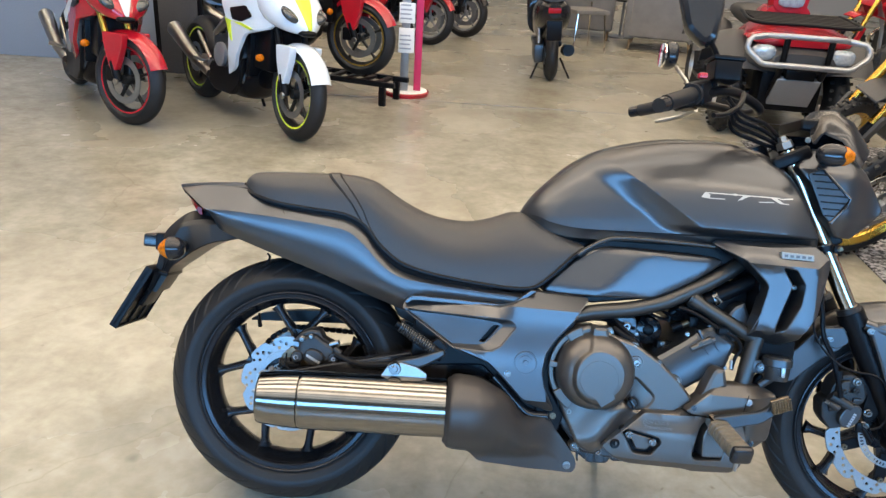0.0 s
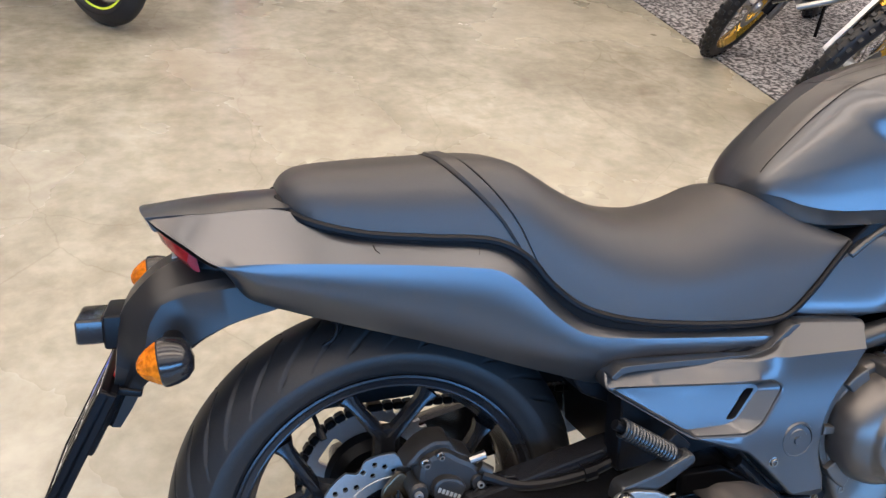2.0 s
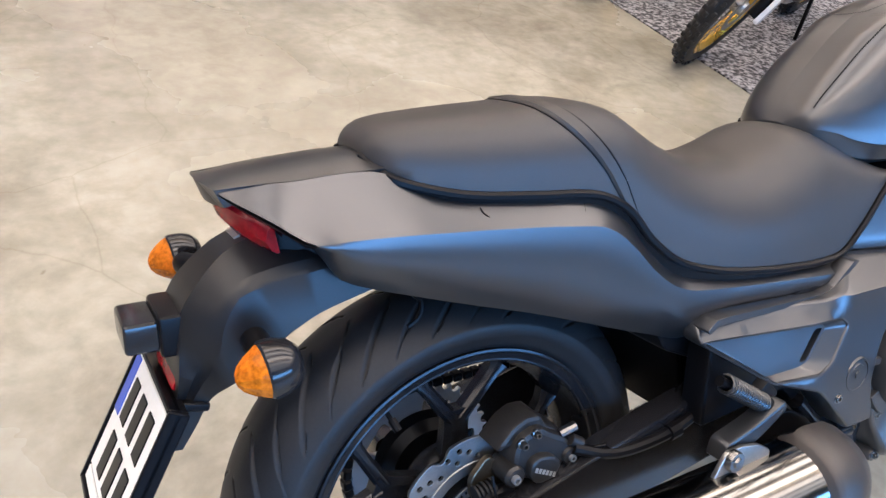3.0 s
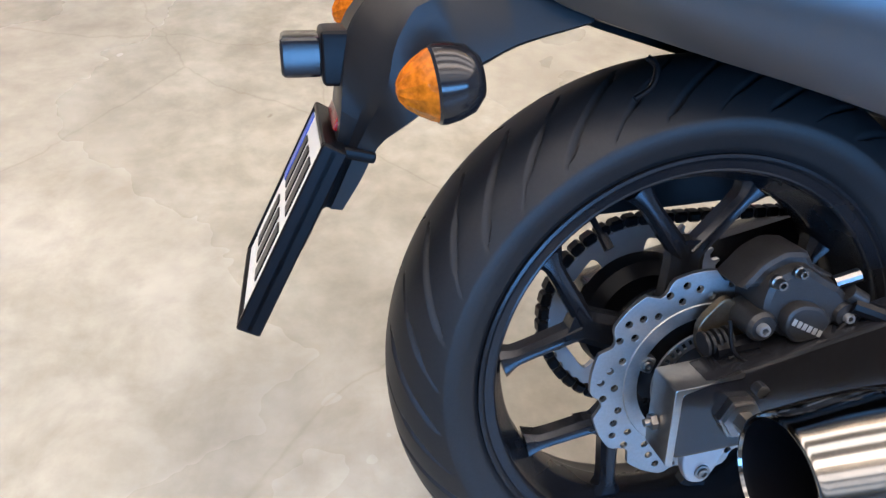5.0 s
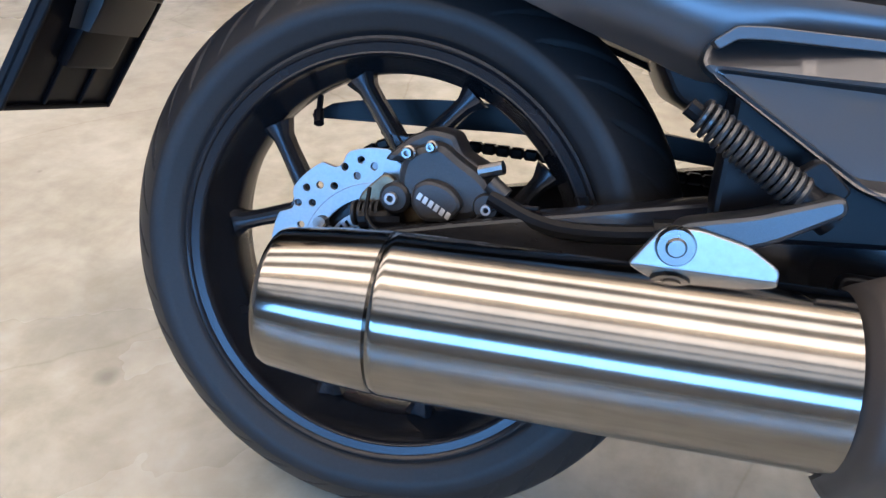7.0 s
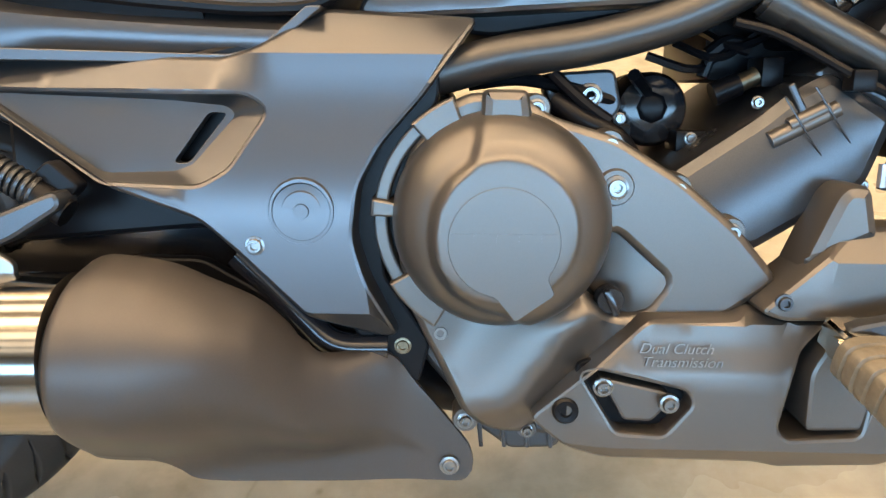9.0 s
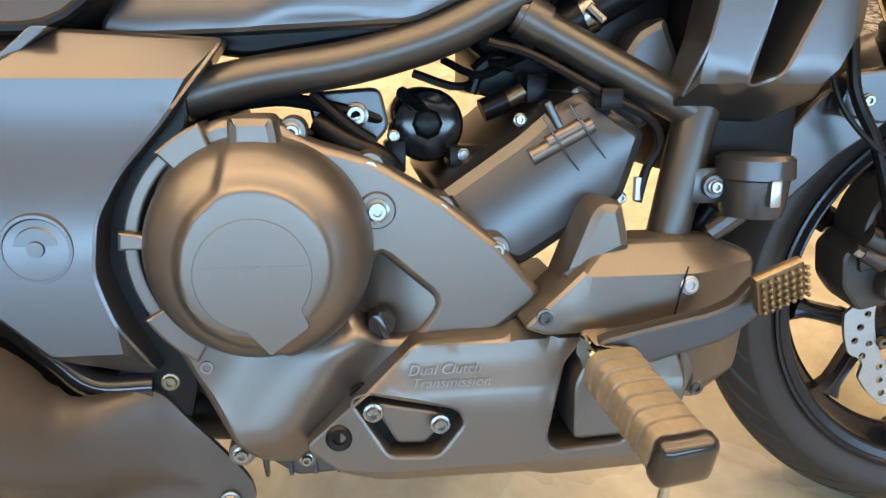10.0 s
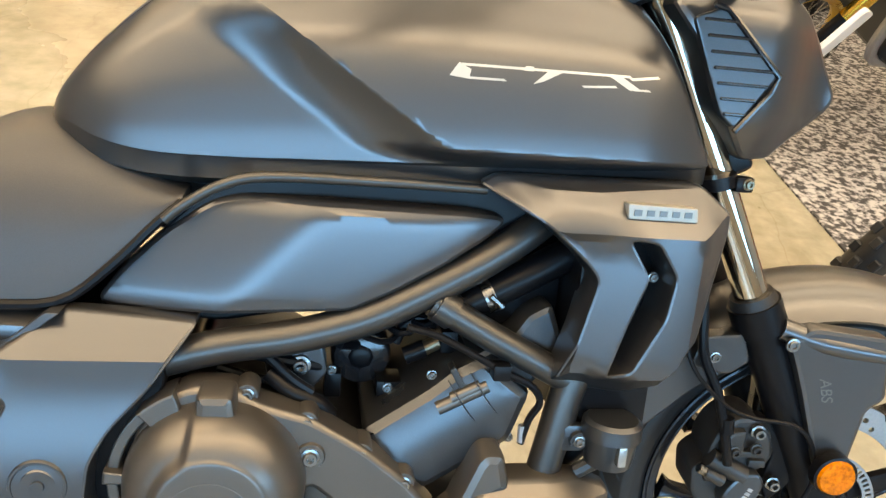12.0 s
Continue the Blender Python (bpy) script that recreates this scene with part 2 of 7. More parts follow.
def loft(rings, cap=True, closed=True):
    bm = bmesh.new()
    R = [[bm.verts.new(p) for p in r] for r in rings]
    k = len(R[0])
    for a, b in zip(R, R[1:]):
        for i in range(k if closed else k - 1):
            j = (i + 1) % k
            bm.faces.new((a[i], a[j], b[j], b[i]))
    if cap and closed:
        bm.faces.new(R[0]), bm.faces.new(R[-1][::-1])
    return bm


def tube(pts, r, seg=12, n=0, cap=True):
    """A tube through pts (smoothed when n is given); r is one radius or one for each end."""
    P = [Vector(p) for p in (curve(pts, n) if n else pts)]
    rad = (r, r) if not isinstance(r, (tuple, list)) else r
    rings, side = [], None
    for i, p in enumerate(P):
        d = (P[min(i + 1, len(P) - 1)] - P[max(i - 1, 0)]).normalized()
        if side is None:
            side = d.orthogonal().normalized()
        side = (side - d * side.dot(d)).normalized()
        up = d.cross(side)
        q = rad[0] + (rad[1] - rad[0]) * i / (len(P) - 1)
        rings.append([p + q * (math.cos(a) * side + math.sin(a) * up) for a in np.linspace(0, 2 * math.pi, seg, endpoint=False)])
    return loft(rings, cap)


def lathe(profile, seg=48, axis="y", closed=False):
    """Turn (radius, along) pairs round an axis through the origin."""
    rings = []
    for a in np.linspace(0, 2 * math.pi, seg, endpoint=False):
        c, s = math.cos(a), math.sin(a)
        if axis == "y":
            rings.append([(r * c, h, r * s) for r, h in profile])
        elif axis == "x":
            rings.append([(h, r * c, r * s) for r, h in profile])
        else:
            rings.append([(r * c, r * s, h) for r, h in profile])
    bm = bmesh.new()
    R = [[bm.verts.new(p) for p in r] for r in rings]
    k = len(profile)
    for i in range(seg):
        a, b = R[i], R[(i + 1) % seg]
        for j in range(k if closed else k - 1):
            q = (j + 1) % k
            try:
                bm.faces.new((a[j], b[j], b[q], a[q]))
            except ValueError:
                pass
    bmesh.ops.remove_doubles(bm, verts=bm.verts, dist=1e-5)
    bmesh.ops.dissolve_degenerate(bm, edges=bm.edges, dist=1e-6)
    return bm


def rounded(poly, r, seg=4):
    """Round the corners of a 2D polygon."""
    out, k = [], len(poly)
    P = [np.array(p[:2], float) for p in poly]
    for i in range(k):
        a, b, c = P[i - 1], P[i], P[(i + 1) % k]
        la, lc = np.linalg.norm(a - b), np.linalg.norm(c - b)
        p, q = b + (a - b) / la * min(r, la * 0.45), b + (c - b) / lc * min(r, lc * 0.45)
        for t in np.linspace(0, 1, seg):
            out.append((1 - t) ** 2 * p + 2 * t * (1 - t) * b + t * t * q)
    return out


def area2(P):
    return sum(P[i - 1][0] * P[i][1] - P[i][0] * P[i - 1][1] for i in range(len(P)))


def inset(P, d):
    """Move a polygon's outline inwards by d."""
    s = 1 if area2(P) > 0 else -1
    out = []
    for i in range(len(P)):
        a, b, c = np.array(P[i - 1]), np.array(P[i]), np.array(P[(i + 1) % len(P)])
        u, v = b - a, c - b
        u, v = u / (np.linalg.norm(u) + 1e-9), v / (np.linalg.norm(v) + 1e-9)
        nrm = np.array([-u[1] - v[1], u[0] + v[0]])
        q = np.linalg.norm(nrm)
        nrm = nrm / q if q > 1e-6 else np.array([-u[1], u[0]])
        out.append(b + s * nrm * d)
    return out


def inside(x, z, poly):
    hit = False
    for k in range(len(poly)):
        (x0, z0), (x1, z1) = poly[k - 1], poly[k]
        if (z0 > z) != (z1 > z) and x < (x1 - x0) * (z - z0) / (z1 - z0) + x0:
            hit = not hit
    return hit


def near(x, z, line):
    """Distance of a point from a line of (x, z) points."""
    best = 9.0
    for (ax, az), (bx, bz) in zip(line, line[1:]):
        dx, dz = bx - ax, bz - az
        t = min(1.0, max(0.0, ((x - ax) * dx + (z - az) * dz) / (dx * dx + dz * dz)))
        best = min(best, math.hypot(x - ax - t * dx, z - az - t * dz))
    return best


def slab(poly, y0, y1, bevel=0.003, holes=(), grid=0.0, warp=None, folds=()):
    """A plate whose outline lies in x and z, from its outer face y0 to its inner face y1, with a bevelled outer rim.
    grid: spacing of points inside the faces, for plates that warp bends; folds: lines of (x, z) points kept as edges."""
    bm = bmesh.new()
    caps = bm.faces.layers.int.new("cap")
    sgn = 1 if y1 > y0 else -1
    loops = []
    for h, outline in enumerate([poly, *holes]):
        o = [np.array(p[:2], float) for p in outline]
        inner = inset(o, bevel if h == 0 else -bevel)
        mid_ = inset(o, (bevel if h == 0 else -bevel) * 0.3)
        rows = [(inner, y0), (mid_, y0 + sgn * bevel * 0.3), (o, y0 + sgn * bevel), (o, y1)]
        V = [[bm.verts.new((p[0], y, p[1])) for p in q] for q, y in rows]
        k = len(o)
        for a, b in zip(V, V[1:]):
            for i in range(k):
                bm.faces.new((a[i], a[(i + 1) % k], b[(i + 1) % k], b[i]))
        loops.append((V, inner, o))
    for row in (0, -1):
        flats = [L[1] if row == 0 else L[2] for L in loops]
        verts, edges, back = [], [], []
        spans = [(min(p[0] for p in g), max(p[0] for p in g), min(p[1] for p in g), max(p[1] for p in g)) for g in flats]
        keep = lambda x, z: inside(x, z, flats[0]) and not any(s[0] < x < s[1] and s[2] < z < s[3] and inside(x, z, g) for s, g in zip(spans[1:], flats[1:]))
        for (V, _, _), q in zip(loops, flats):
            n0 = len(verts)
            verts += [Vector((p[0], p[1])) for p in q]
            edges += [(n0 + i, n0 + (i + 1) % len(q)) for i in range(len(q))]
            back += V[row]
        if grid:
            A = np.array(flats[0])
            (xa, za), (xb, zb) = A.min(0), A.max(0)
            for gx in np.arange(xa + grid * 0.5, xb, grid):
                for gz in np.arange(za + grid * 0.5, zb, grid):
                    if keep(gx, gz) and not any(near(gx, gz, f) < grid * 0.45 for f in folds):
                        verts.append(Vector((gx, gz)))
        for f in folds:
            run = []
            for a, b in zip(f, f[1:]):
                k = max(1, int(math.hypot(b[0] - a[0], b[1] - a[1]) / 0.008))
                run += [(a[0] + (b[0] - a[0]) * i / k, a[1] + (b[1] - a[1]) * i / k) for i in range(k)]
            run = [p for p in run + [f[-1]] if keep(*p)]
            n0 = len(verts)
            verts += [Vector(p) for p in run]
            edges += [(n0 + i, n0 + i + 1) for i in range(len(run) - 1) if math.hypot(run[i + 1][0] - run[i][0], run[i + 1][1] - run[i][1]) < 0.02]
        vo, _, fo, ov, _, _ = delaunay_2d_cdt(verts, edges, [], 0, 1e-7)
        made = []
        for p, src in zip(vo, ov):
            known = [s for s in src if s < len(back)]
            made.append(back[known[0]] if known else bm.verts.new((p.x, y0 if row == 0 else y1, p.y)))
        for f in fo:
            cx, cz = sum(vo[i].x for i in f) / len(f), sum(vo[i].y for i in f) / len(f)
            if keep(cx, cz):
                try:
                    bm.faces.new([made[i] for i in f])[caps] = 2 if grid else 1
                except ValueError:
                    pass
    if warp:
        for v in bm.verts:
            v.co = warp(v.co.copy())
    return bm


def panel(top, bottom, y, thick, nu=28, nv=8, by_place=False):
    """A curved shell between two edge curves given as (x, z); y(u, v) is its outer face, thick its depth towards the inside."""
    A, B = curve(top, nu), curve(bottom, nu)
    bm = bmesh.new()
    grids = []
    for off in (0, thick):
        G = []
        for i in range(nu):
            row = []
            for j in range(nv):
                v = j / (nv - 1)
                p = A[i] * (1 - v) + B[i] * v
                row.append(bm.verts.new((p[0], (y(p[0], p[1]) if by_place else y(i / (nu - 1), v)) + off, p[1])))
            G.append(row)
        grids.append(G)
    for G in grids:
        for i in range(nu - 1):
            for j in range(nv - 1):
                bm.faces.new((G[i][j], G[i + 1][j], G[i + 1][j + 1], G[i][j + 1]))
    O, I = grids
    rim = [(i, 0) for i in range(nu)] + [(nu - 1, j) for j in range(1, nv)] + [(i, nv - 1) for i in range(nu - 2, -1, -1)] + [(0, j) for j in range(nv - 2, 0, -1)]
    for a, b in zip(rim, rim[1:] + rim[:1]):
        bm.faces.new((O[a[0]][a[1]], O[b[0]][b[1]], I[b[0]][b[1]], I[a[0]][a[1]]))
    return bm


def box(x0, x1, y0, y1, z0, z1, bevel=0.0, seg=2):
    bm = bmesh.new()
    bmesh.ops.create_cube(bm, size=1)
    for v in bm.verts:
        v.co = Vector(((x0 + x1) / 2 + v.co.x * (x1 - x0), (y0 + y1) / 2 + v.co.y * (y1 - y0), (z0 + z1) / 2 + v.co.z * (z1 - z0)))
    if bevel:
        bmesh.ops.bevel(bm, geom=bm.edges[:], offset=bevel, segments=seg, affect="EDGES", profile=0.6)
    return bm


def blob(c, r, seg=20, power=2.0):
    """A superellipsoid."""
    bm = bmesh.new()
    bmesh.ops.create_uvsphere(bm, u_segments=seg, v_segments=seg // 2 + 2, radius=1)
    for v in bm.verts:
        d = (abs(v.co.x) ** power + abs(v.co.y) ** power + abs(v.co.z) ** power) ** (1 / power)
        v.co = Vector((c[0] + r[0] * v.co.x / d, c[1] + r[1] * v.co.y / d, c[2] + r[2] * v.co.z / d))
    return bm


def join(*bms):
    """Several bmeshes in one, for pieces of one part."""
    out = bmesh.new()
    for b in bms:
        me = bpy.data.meshes.new("tmp")
        b.to_mesh(me)
        out.from_mesh(me)
        b.free()
        bpy.data.meshes.remove(me)
    return out


def circle(r, n, c=(0, 0), a0=0.0):
    return [np.array((c[0] + r * math.cos(a0 + 2 * math.pi * i / n), c[1] + r * math.sin(a0 + 2 * math.pi * i / n))) for i in range(n)]


def bolt(parent, x, y, z, r=0.007, name="bolt", mat=None, m=None, deep=0.004):
    """A flanged socket bolt whose head faces -y."""
    r *= 0.84
    bm = lathe([(0, -deep * 0.35), (r * 0.42, -deep * 0.35), (r * 0.46, -deep), (r * 0.78, -deep), (r * 0.86, -deep * 0.8), (r * 0.86, -deep * 0.3), (r * 1.15, -deep * 0.2), (r * 1.2, 0.002)], 14)
    bm.transform(Matrix.Translation((x, y, z)))
    return part(name, bm, mat or ZINC, parent, m=m)


def smooth(a, b, x):
    t = min(1.0, max(0.0, (x - a) / (b - a)))
    return t * t * (3 - 2 * t)

# ---------- the room ----------
def flat(name, poly, z0, z1, mat, label="", category="", kind="structure"):
    bm = bmesh.new()
    lo, hi = [bm.verts.new((x, y, z0)) for x, y in poly], [bm.verts.new((x, y, z1)) for x, y in poly]
    k = len(poly)
    bm.faces.new(lo[::-1]), bm.faces.new(hi)
    for i in range(k):
        bm.faces.new((lo[i], lo[(i + 1) % k], hi[(i + 1) % k], hi[i]))
    return tagged(part(name, bm, mat), label, category, kind=kind)


RX0, RX1, RY0, RY1, RH = -9.0, 11.0, -7.4, 15.0, 5.3
flat("floor", [(RX0 - 0.3, RY0 - 0.3), (RX1 + 0.3, RY0 - 0.3), (RX1 + 0.3, RY1 + 0.3), (RX0 - 0.3, RY1 + 0.3)], -0.2, 0.0, CONCRETE, "polished beige concrete showroom floor with stains and painted shade", "floor")
flat("floor_rug", [(2.27, -0.6), (2.52, 3.93), (8.2, 4.25), (8.2, -0.6)], 0.001, 0.008, CARPET, "grey speckled carpet laid on the concrete floor", "carpet")
tagged(part("wall_north", box(RX0, RX1, RY1, RY1 + 0.2, 0, RH), WALLP), "light painted far showroom wall", "wall", kind="structure")
tagged(part("wall_west", box(RX0 - 0.2, RX0, RY0, RY1, 0, RH), WALLP), "light painted side wall", "wall", kind="structure")
tagged(part("wall_east", box(RX1, RX1 + 0.2, RY0, RY1, 0, RH), WALLP), "light painted side wall", "wall", kind="structure")


def xz_wall(name, x0, x1, z0, z1, y, thick, holes, mat):
    bm = slab([(x0, z0), (x1, z0), (x1, z1), (x0, z1)], y, y + thick, 0.001, holes)
    return tagged(part(name, bm, mat), "plain wall with long shop windows", "wall", kind="structure")


WINS = [(-6.7, -1.7), (-1.5, 3.5), (3.7, 8.7)]
xz_wall("wall_south", RX0, RX1, 0, RH, RY0, -0.2, [[(a, 1.8), (b, 1.8), (b, 3.4), (a, 3.4)] for a, b in WINS], WALLP)
flat("backdrop", [(-20, -12.2), (22, -12.2), (22, -12.0), (-20, -12.0)], -1, 7, material("daylight_backdrop", (0.60, 0.78, 1.0), 1, bump=0, glow=1.6), "pale blue daylight outside the windows", "backdrop")
for i, (a, b) in enumerate(WINS):
    w = tagged(new("window_%d" % (i + 1)), "wide shop window with dark frame", "window", kind="structure")
    for q, (x0, x1, z0, z1) in enumerate([(a, b, 1.80, 1.86), (a, b, 3.34, 3.40), (a, a + 0.06, 1.86, 3.34), (b - 0.06, b, 1.86, 3.34), ((a + b) / 2 - 0.03, (a + b) / 2 + 0.03, 1.86, 3.34)]):
        part("window_frame", box(x0, x1, RY0 - 0.14, RY0 - 0.06, z0, z1, 0.004), BLACK, w)
# ribbed ceiling with a few beams
cb = [box(RX0, RX1, RY0, RY1, RH, RH + 0.15)]
for k in range(63):
    y = RY0 + 0.2 + k * 0.35
    cb.append(box(RX0, RX1, y, y + 0.13, RH - 0.05, RH - 0.001))
tagged(part("ceiling", join(*cb), CEIL), "ribbed warm beige metal ceiling", "ceiling", kind="structure")

# ---------- the grey motorcycle ----------
BIKE = thing("motorcycle", "matte grey roadster motorcycle leaning on its side stand", "motorcycle", pose(0, 0, 0.3012, -21.21, 1.293, 0))


def mid(z):
    """Where the machine's middle plane lies."""
    return -0.010 - 0.050 * z


def centred(bm, w=0.15):
    """Carry a symmetrical mesh onto the middle plane, keeping its near flank at half-width w in place."""
    for v in bm.verts:
        k = mid(v.co.z)
        v.co.y += k * max(0.0, 1 + v.co.y / w)
    return bm


def P(name, bm, mat, label="", parent=None, m=None, sharp=0.6):
    return part(name, bm, mat, parent or BIKE, label, m, sharp)


def mirrored(bm):
    bm.transform(Matrix.Scale(-1, 4, (0, 1, 0)))
    bmesh.ops.reverse_faces(bm, faces=bm.faces)
    return bm


def tyre(R, half, rim, grooves):
    """A road tyre: round crown, soft shoulders, side walls down to the bead, with slanted grooves sunk in the tread."""
    prof = [(rim - 0.004, half * 0.72), (rim + 0.004, half * 0.80), (rim + 0.007, half * 0.845), (rim + 0.010, half * 0.85), (rim + 0.018, half * 0.93)]
    crown = (R - rim - 0.03)
    for a in np.linspace(0.02, 0.98, 62):
        t = (a - 0.5) * 2
        prof.append((R - crown * abs(t) ** 2.3, -half * 1.0 * math.copysign(abs(t) ** 0.92, t)))
    prof += [(rim + 0.018, -half * 0.93), (rim + 0.010, -half * 0.85), (rim + 0.007, -half * 0.845), (rim + 0.004, -half * 0.80), (rim - 0.004, -half * 0.72)]
    bm = bmesh.new()
    rows = []
    seg = 48 * grooves
    for i in range(seg):
        turn = i / 48
        row = []
        for r, h in prof:
            t = abs(h) / half
            a = 2 * math.pi / grooves * (turn + 1.05 * min(t, 0.9) ** 1.6)
            if 0.12 < t < 0.90 and r > rim + 0.03:
                # a long slash from the crown to the shoulder, and a short one between two of them
                ph = (turn + (0.5 if h > 0 else 0.0)) % 1.0
                q = (ph + 0.5) % 1.0
                d1 = min(ph, 1 - ph) / (0.050 * smooth(0.17, 0.30, t) * smooth(0.90, 0.80, t) + 1e-6)
                d2 = min(q, 1 - q) / (0.044 * smooth(0.44, 0.54, t) * smooth(0.82, 0.74, t) + 1e-6)
                d = min(d1, d2)
                if d < 1:
                    r = r - 0.0055 * (1 - d**4)
            row.append(bm.verts.new((r * math.cos(a), h, r * math.sin(a))))
        rows.append(row)
    for i in range(seg):
        a, b = rows[i], rows[(i + 1) % seg]
        for j in range(len(prof) - 1):
            bm.faces.new((a[j], b[j], b[j + 1], a[j + 1]))
    return bm


def wave_disc(r, rin, lobes, rows, thick, phase=0.0):
    """A brake disc whose outer edge steps in and out in flat-topped lobes, with drilled holes; its outer face is at y = 0."""
    out = []
    n = lobes * 14
    for i in range(n):
        a = 2 * math.pi * i / n + phase
        u = (i % 14) / 14
        w = smooth(0.0, 0.16, u) * (1 - smooth(0.72, 0.92, u))
        q = r - 0.0105 * (1 - w) - 0.0025 * abs(u - 0.44)
        out.append(np.array((q * math.cos(a), q * math.sin(a))))
    holes = [circle(rin, 60)]
    for k in range(lobes):
        for rr, da in rows:
            a = 2 * math.pi * (k + da) / lobes + phase
            holes.append(circle(0.0039, 9, (rr * math.cos(a), rr * math.sin(a))))
    return slab(out, 0, thick, 0.0006, holes)


def spoke(a_hub, a_rim, r0, r1, w0, w1, t, y):
    """One tapered spoke arm with a raised spine, between two polar points."""
    p, q = Vector((r0 * math.cos(a_hub), 0, r0 * math.sin(a_hub))), Vector((r1 * math.cos(a_rim), 0, r1 * math.sin(a_rim)))
    d = (q - p).normalized()
    s = Vector((-d.z, 0, d.x))
    rings = []
    for k in range(7):
        u = k / 6
        c = p.lerp(q, u)
        w = w0 + (w1 - w0) * u
        if u > 0.8:
            w *= 1 + 7.0 * (u - 0.8) ** 1.2
        rings.append([c + s * w + Vector((0, y - t * 0.55, 0)), c + s * w * 0.55 + Vector((0, y - t, 0)), c + s * w * 0.18 + Vector((0, y - t * 0.86, 0)), c - s * w * 0.18 + Vector((0, y - t * 0.86, 0)),
                      c - s * w * 0.55 + Vector((0, y - t, 0)), c - s * w + Vector((0, y - t * 0.55, 0)), c - s * w + Vector((0, y + t * 0.6, 0)), c + s * w + Vector((0, y + t * 0.6, 0))])
    return loft(rings)


def wheel(name, R, half, rimr, rimhalf, grooves, phase, m, discs, parent):
    """Tyre, rim with five Y spokes, hub and brake disc, as one wheel under the motorcycle."""
    tyre_ob = part("tyre", tyre(R, half, rimr, grooves), RUBBER, None, "black road tyre with slanted grooves", sharp=1.2)
    tyre_ob.name = name
    tyre_ob.parent = parent
    tyre_ob.data.transform(m)
    w = tyre_ob
    h = rimhalf
    out = [(rimr, h), (rimr - 0.0030, h + 0.0008), (rimr - 0.0055, h - 0.0006), (rimr - 0.0068, h - 0.0028), (rimr - 0.0150, h - 0.0052), (rimr - 0.0168, h - 0.0046), (rimr - 0.0188, h - 0.0064), (rimr - 0.0200, h - 0.0110), (rimr - 0.0215, h - 0.030), (rimr - 0.034, h - 0.046), (rimr - 0.036, h - 0.052)]
    back = [(rimr - 0.034, h - 0.055), (rimr - 0.016, h - 0.03), (rimr - 0.012, h - 0.012), (rimr + 0.0005, h - 0.006)]
    ring = out + [(r, -y) for r, y in out[::-1]] + [(r, -y) for r, y in back[::-1]] + back
    barrel = lathe(ring, 120, closed=True)
    part("rim", barrel, RIM, w, "satin black cast alloy rim", m)
    hub = lathe([(0.0, -0.045), (0.028, -0.045), (0.032, -0.040), (0.034, -0.02), (0.058, -0.018), (0.062, 0.0), (0.058, 0.018), (0.034, 0.02), (0.034, 0.06), (0.0, 0.06)], 40)
    part("hub", hub, RIM, w, m=m)
    for k in range(5):
        a = phase + k * 2 * math.pi / 5
        arms = [spoke(a, a, 0.05, 0.128, 0.022, 0.0165, 0.014, -0.012)]
        for sg in (-1, 1):
            arms.append(spoke(a + sg * 0.05, a + sg * 0.335, 0.112, rimr - 0.036, 0.0105, 0.0086, 0.013, -0.013))
        part("spoke", join(*arms), RIM, w, m=m)
    return w


ROT = lambda a: Matrix.Rotation(a, 4, "Y")
I4 = Matrix.Identity(4)
rear = wheel("rear_wheel", 0.312, 0.080, 0.229, 0.066, 17, radians(88), I4, None, BIKE)
P("valve", join(tube([(-0.103, -0.01, 0.158), (-0.096, -0.03, 0.140)], 0.0035, 8), tube([(-0.097, -0.028, 0.143), (-0.092, -0.038, 0.131)], 0.0055, 10)), BLACK, "", rear)
rd = P("brake_disc", wave_disc(0.1195, 0.077, 10, [(0.0915, 0.17), (0.1005, 0.38), (0.108, 0.58), (0.093, 0.70), (0.105, 0.86)], 0.005, radians(156)), DISC, "drilled wavy steel brake disc", rear, Matrix.Translation((0, -0.080, 0)))
P("disc_carrier", lathe([(0.0845, -0.0806), (0.0838, -0.0814), (0.070, -0.0814), (0.070, -0.074), (0.0845, -0.076)], 60, closed=True), DISC, "", rear)
for k in range(5):
    a = radians(160) + k * 2 * math.pi / 5
    tab = [(0.058, 0.16), (0.072, 0.11), (0.072, -0.11), (0.058, -0.16)]
    P("carrier_tab", slab(rounded([(r * math.cos(a + d), r * math.sin(a + d)) for r, d in tab], 0.004), -0.0815, -0.072, 0.001), DISC, "", rear)
    bolt(rear, 0.066 * math.cos(a), -0.083, 0.066 * math.sin(a), 0.0066)
# dark disc put in as shade behind the openings of the carrier
P("carrier_shadow_plate", lathe([(0.074, -0.060), (0.034, -0.060), (0.034, -0.052), (0.074, -0.052)], 40, closed=True), RIM, "", rear)


def slotted_ring(r0, r1, n, t):
    out = circle(r1, 90)
    holes = [circle(r0, 60)]
    for i in range(n):
        a = 2 * math.pi * i / n
        c, s, h = math.cos(a), math.sin(a), math.pi / n * 0.5
        rm0, rm1 = r0 + (r1 - r0) * 0.28, r0 + (r1 - r0) * 0.78
        holes.append([np.array((rm0 * math.cos(a - h), rm0 * math.sin(a - h))), np.array((rm1 * math.cos(a - h), rm1 * math.sin(a - h))), np.array((rm1 * math.cos(a + h), rm1 * math.sin(a + h))), np.array((rm0 * math.cos(a + h), rm0 * math.sin(a + h)))])
    return slab(out, 0, t, 0.0003, holes)


P("sensor_ring", slotted_ring(0.044, 0.058, 44, 0.0025), DISC, "", rear, Matrix.Translation((0, -0.089, 0)))

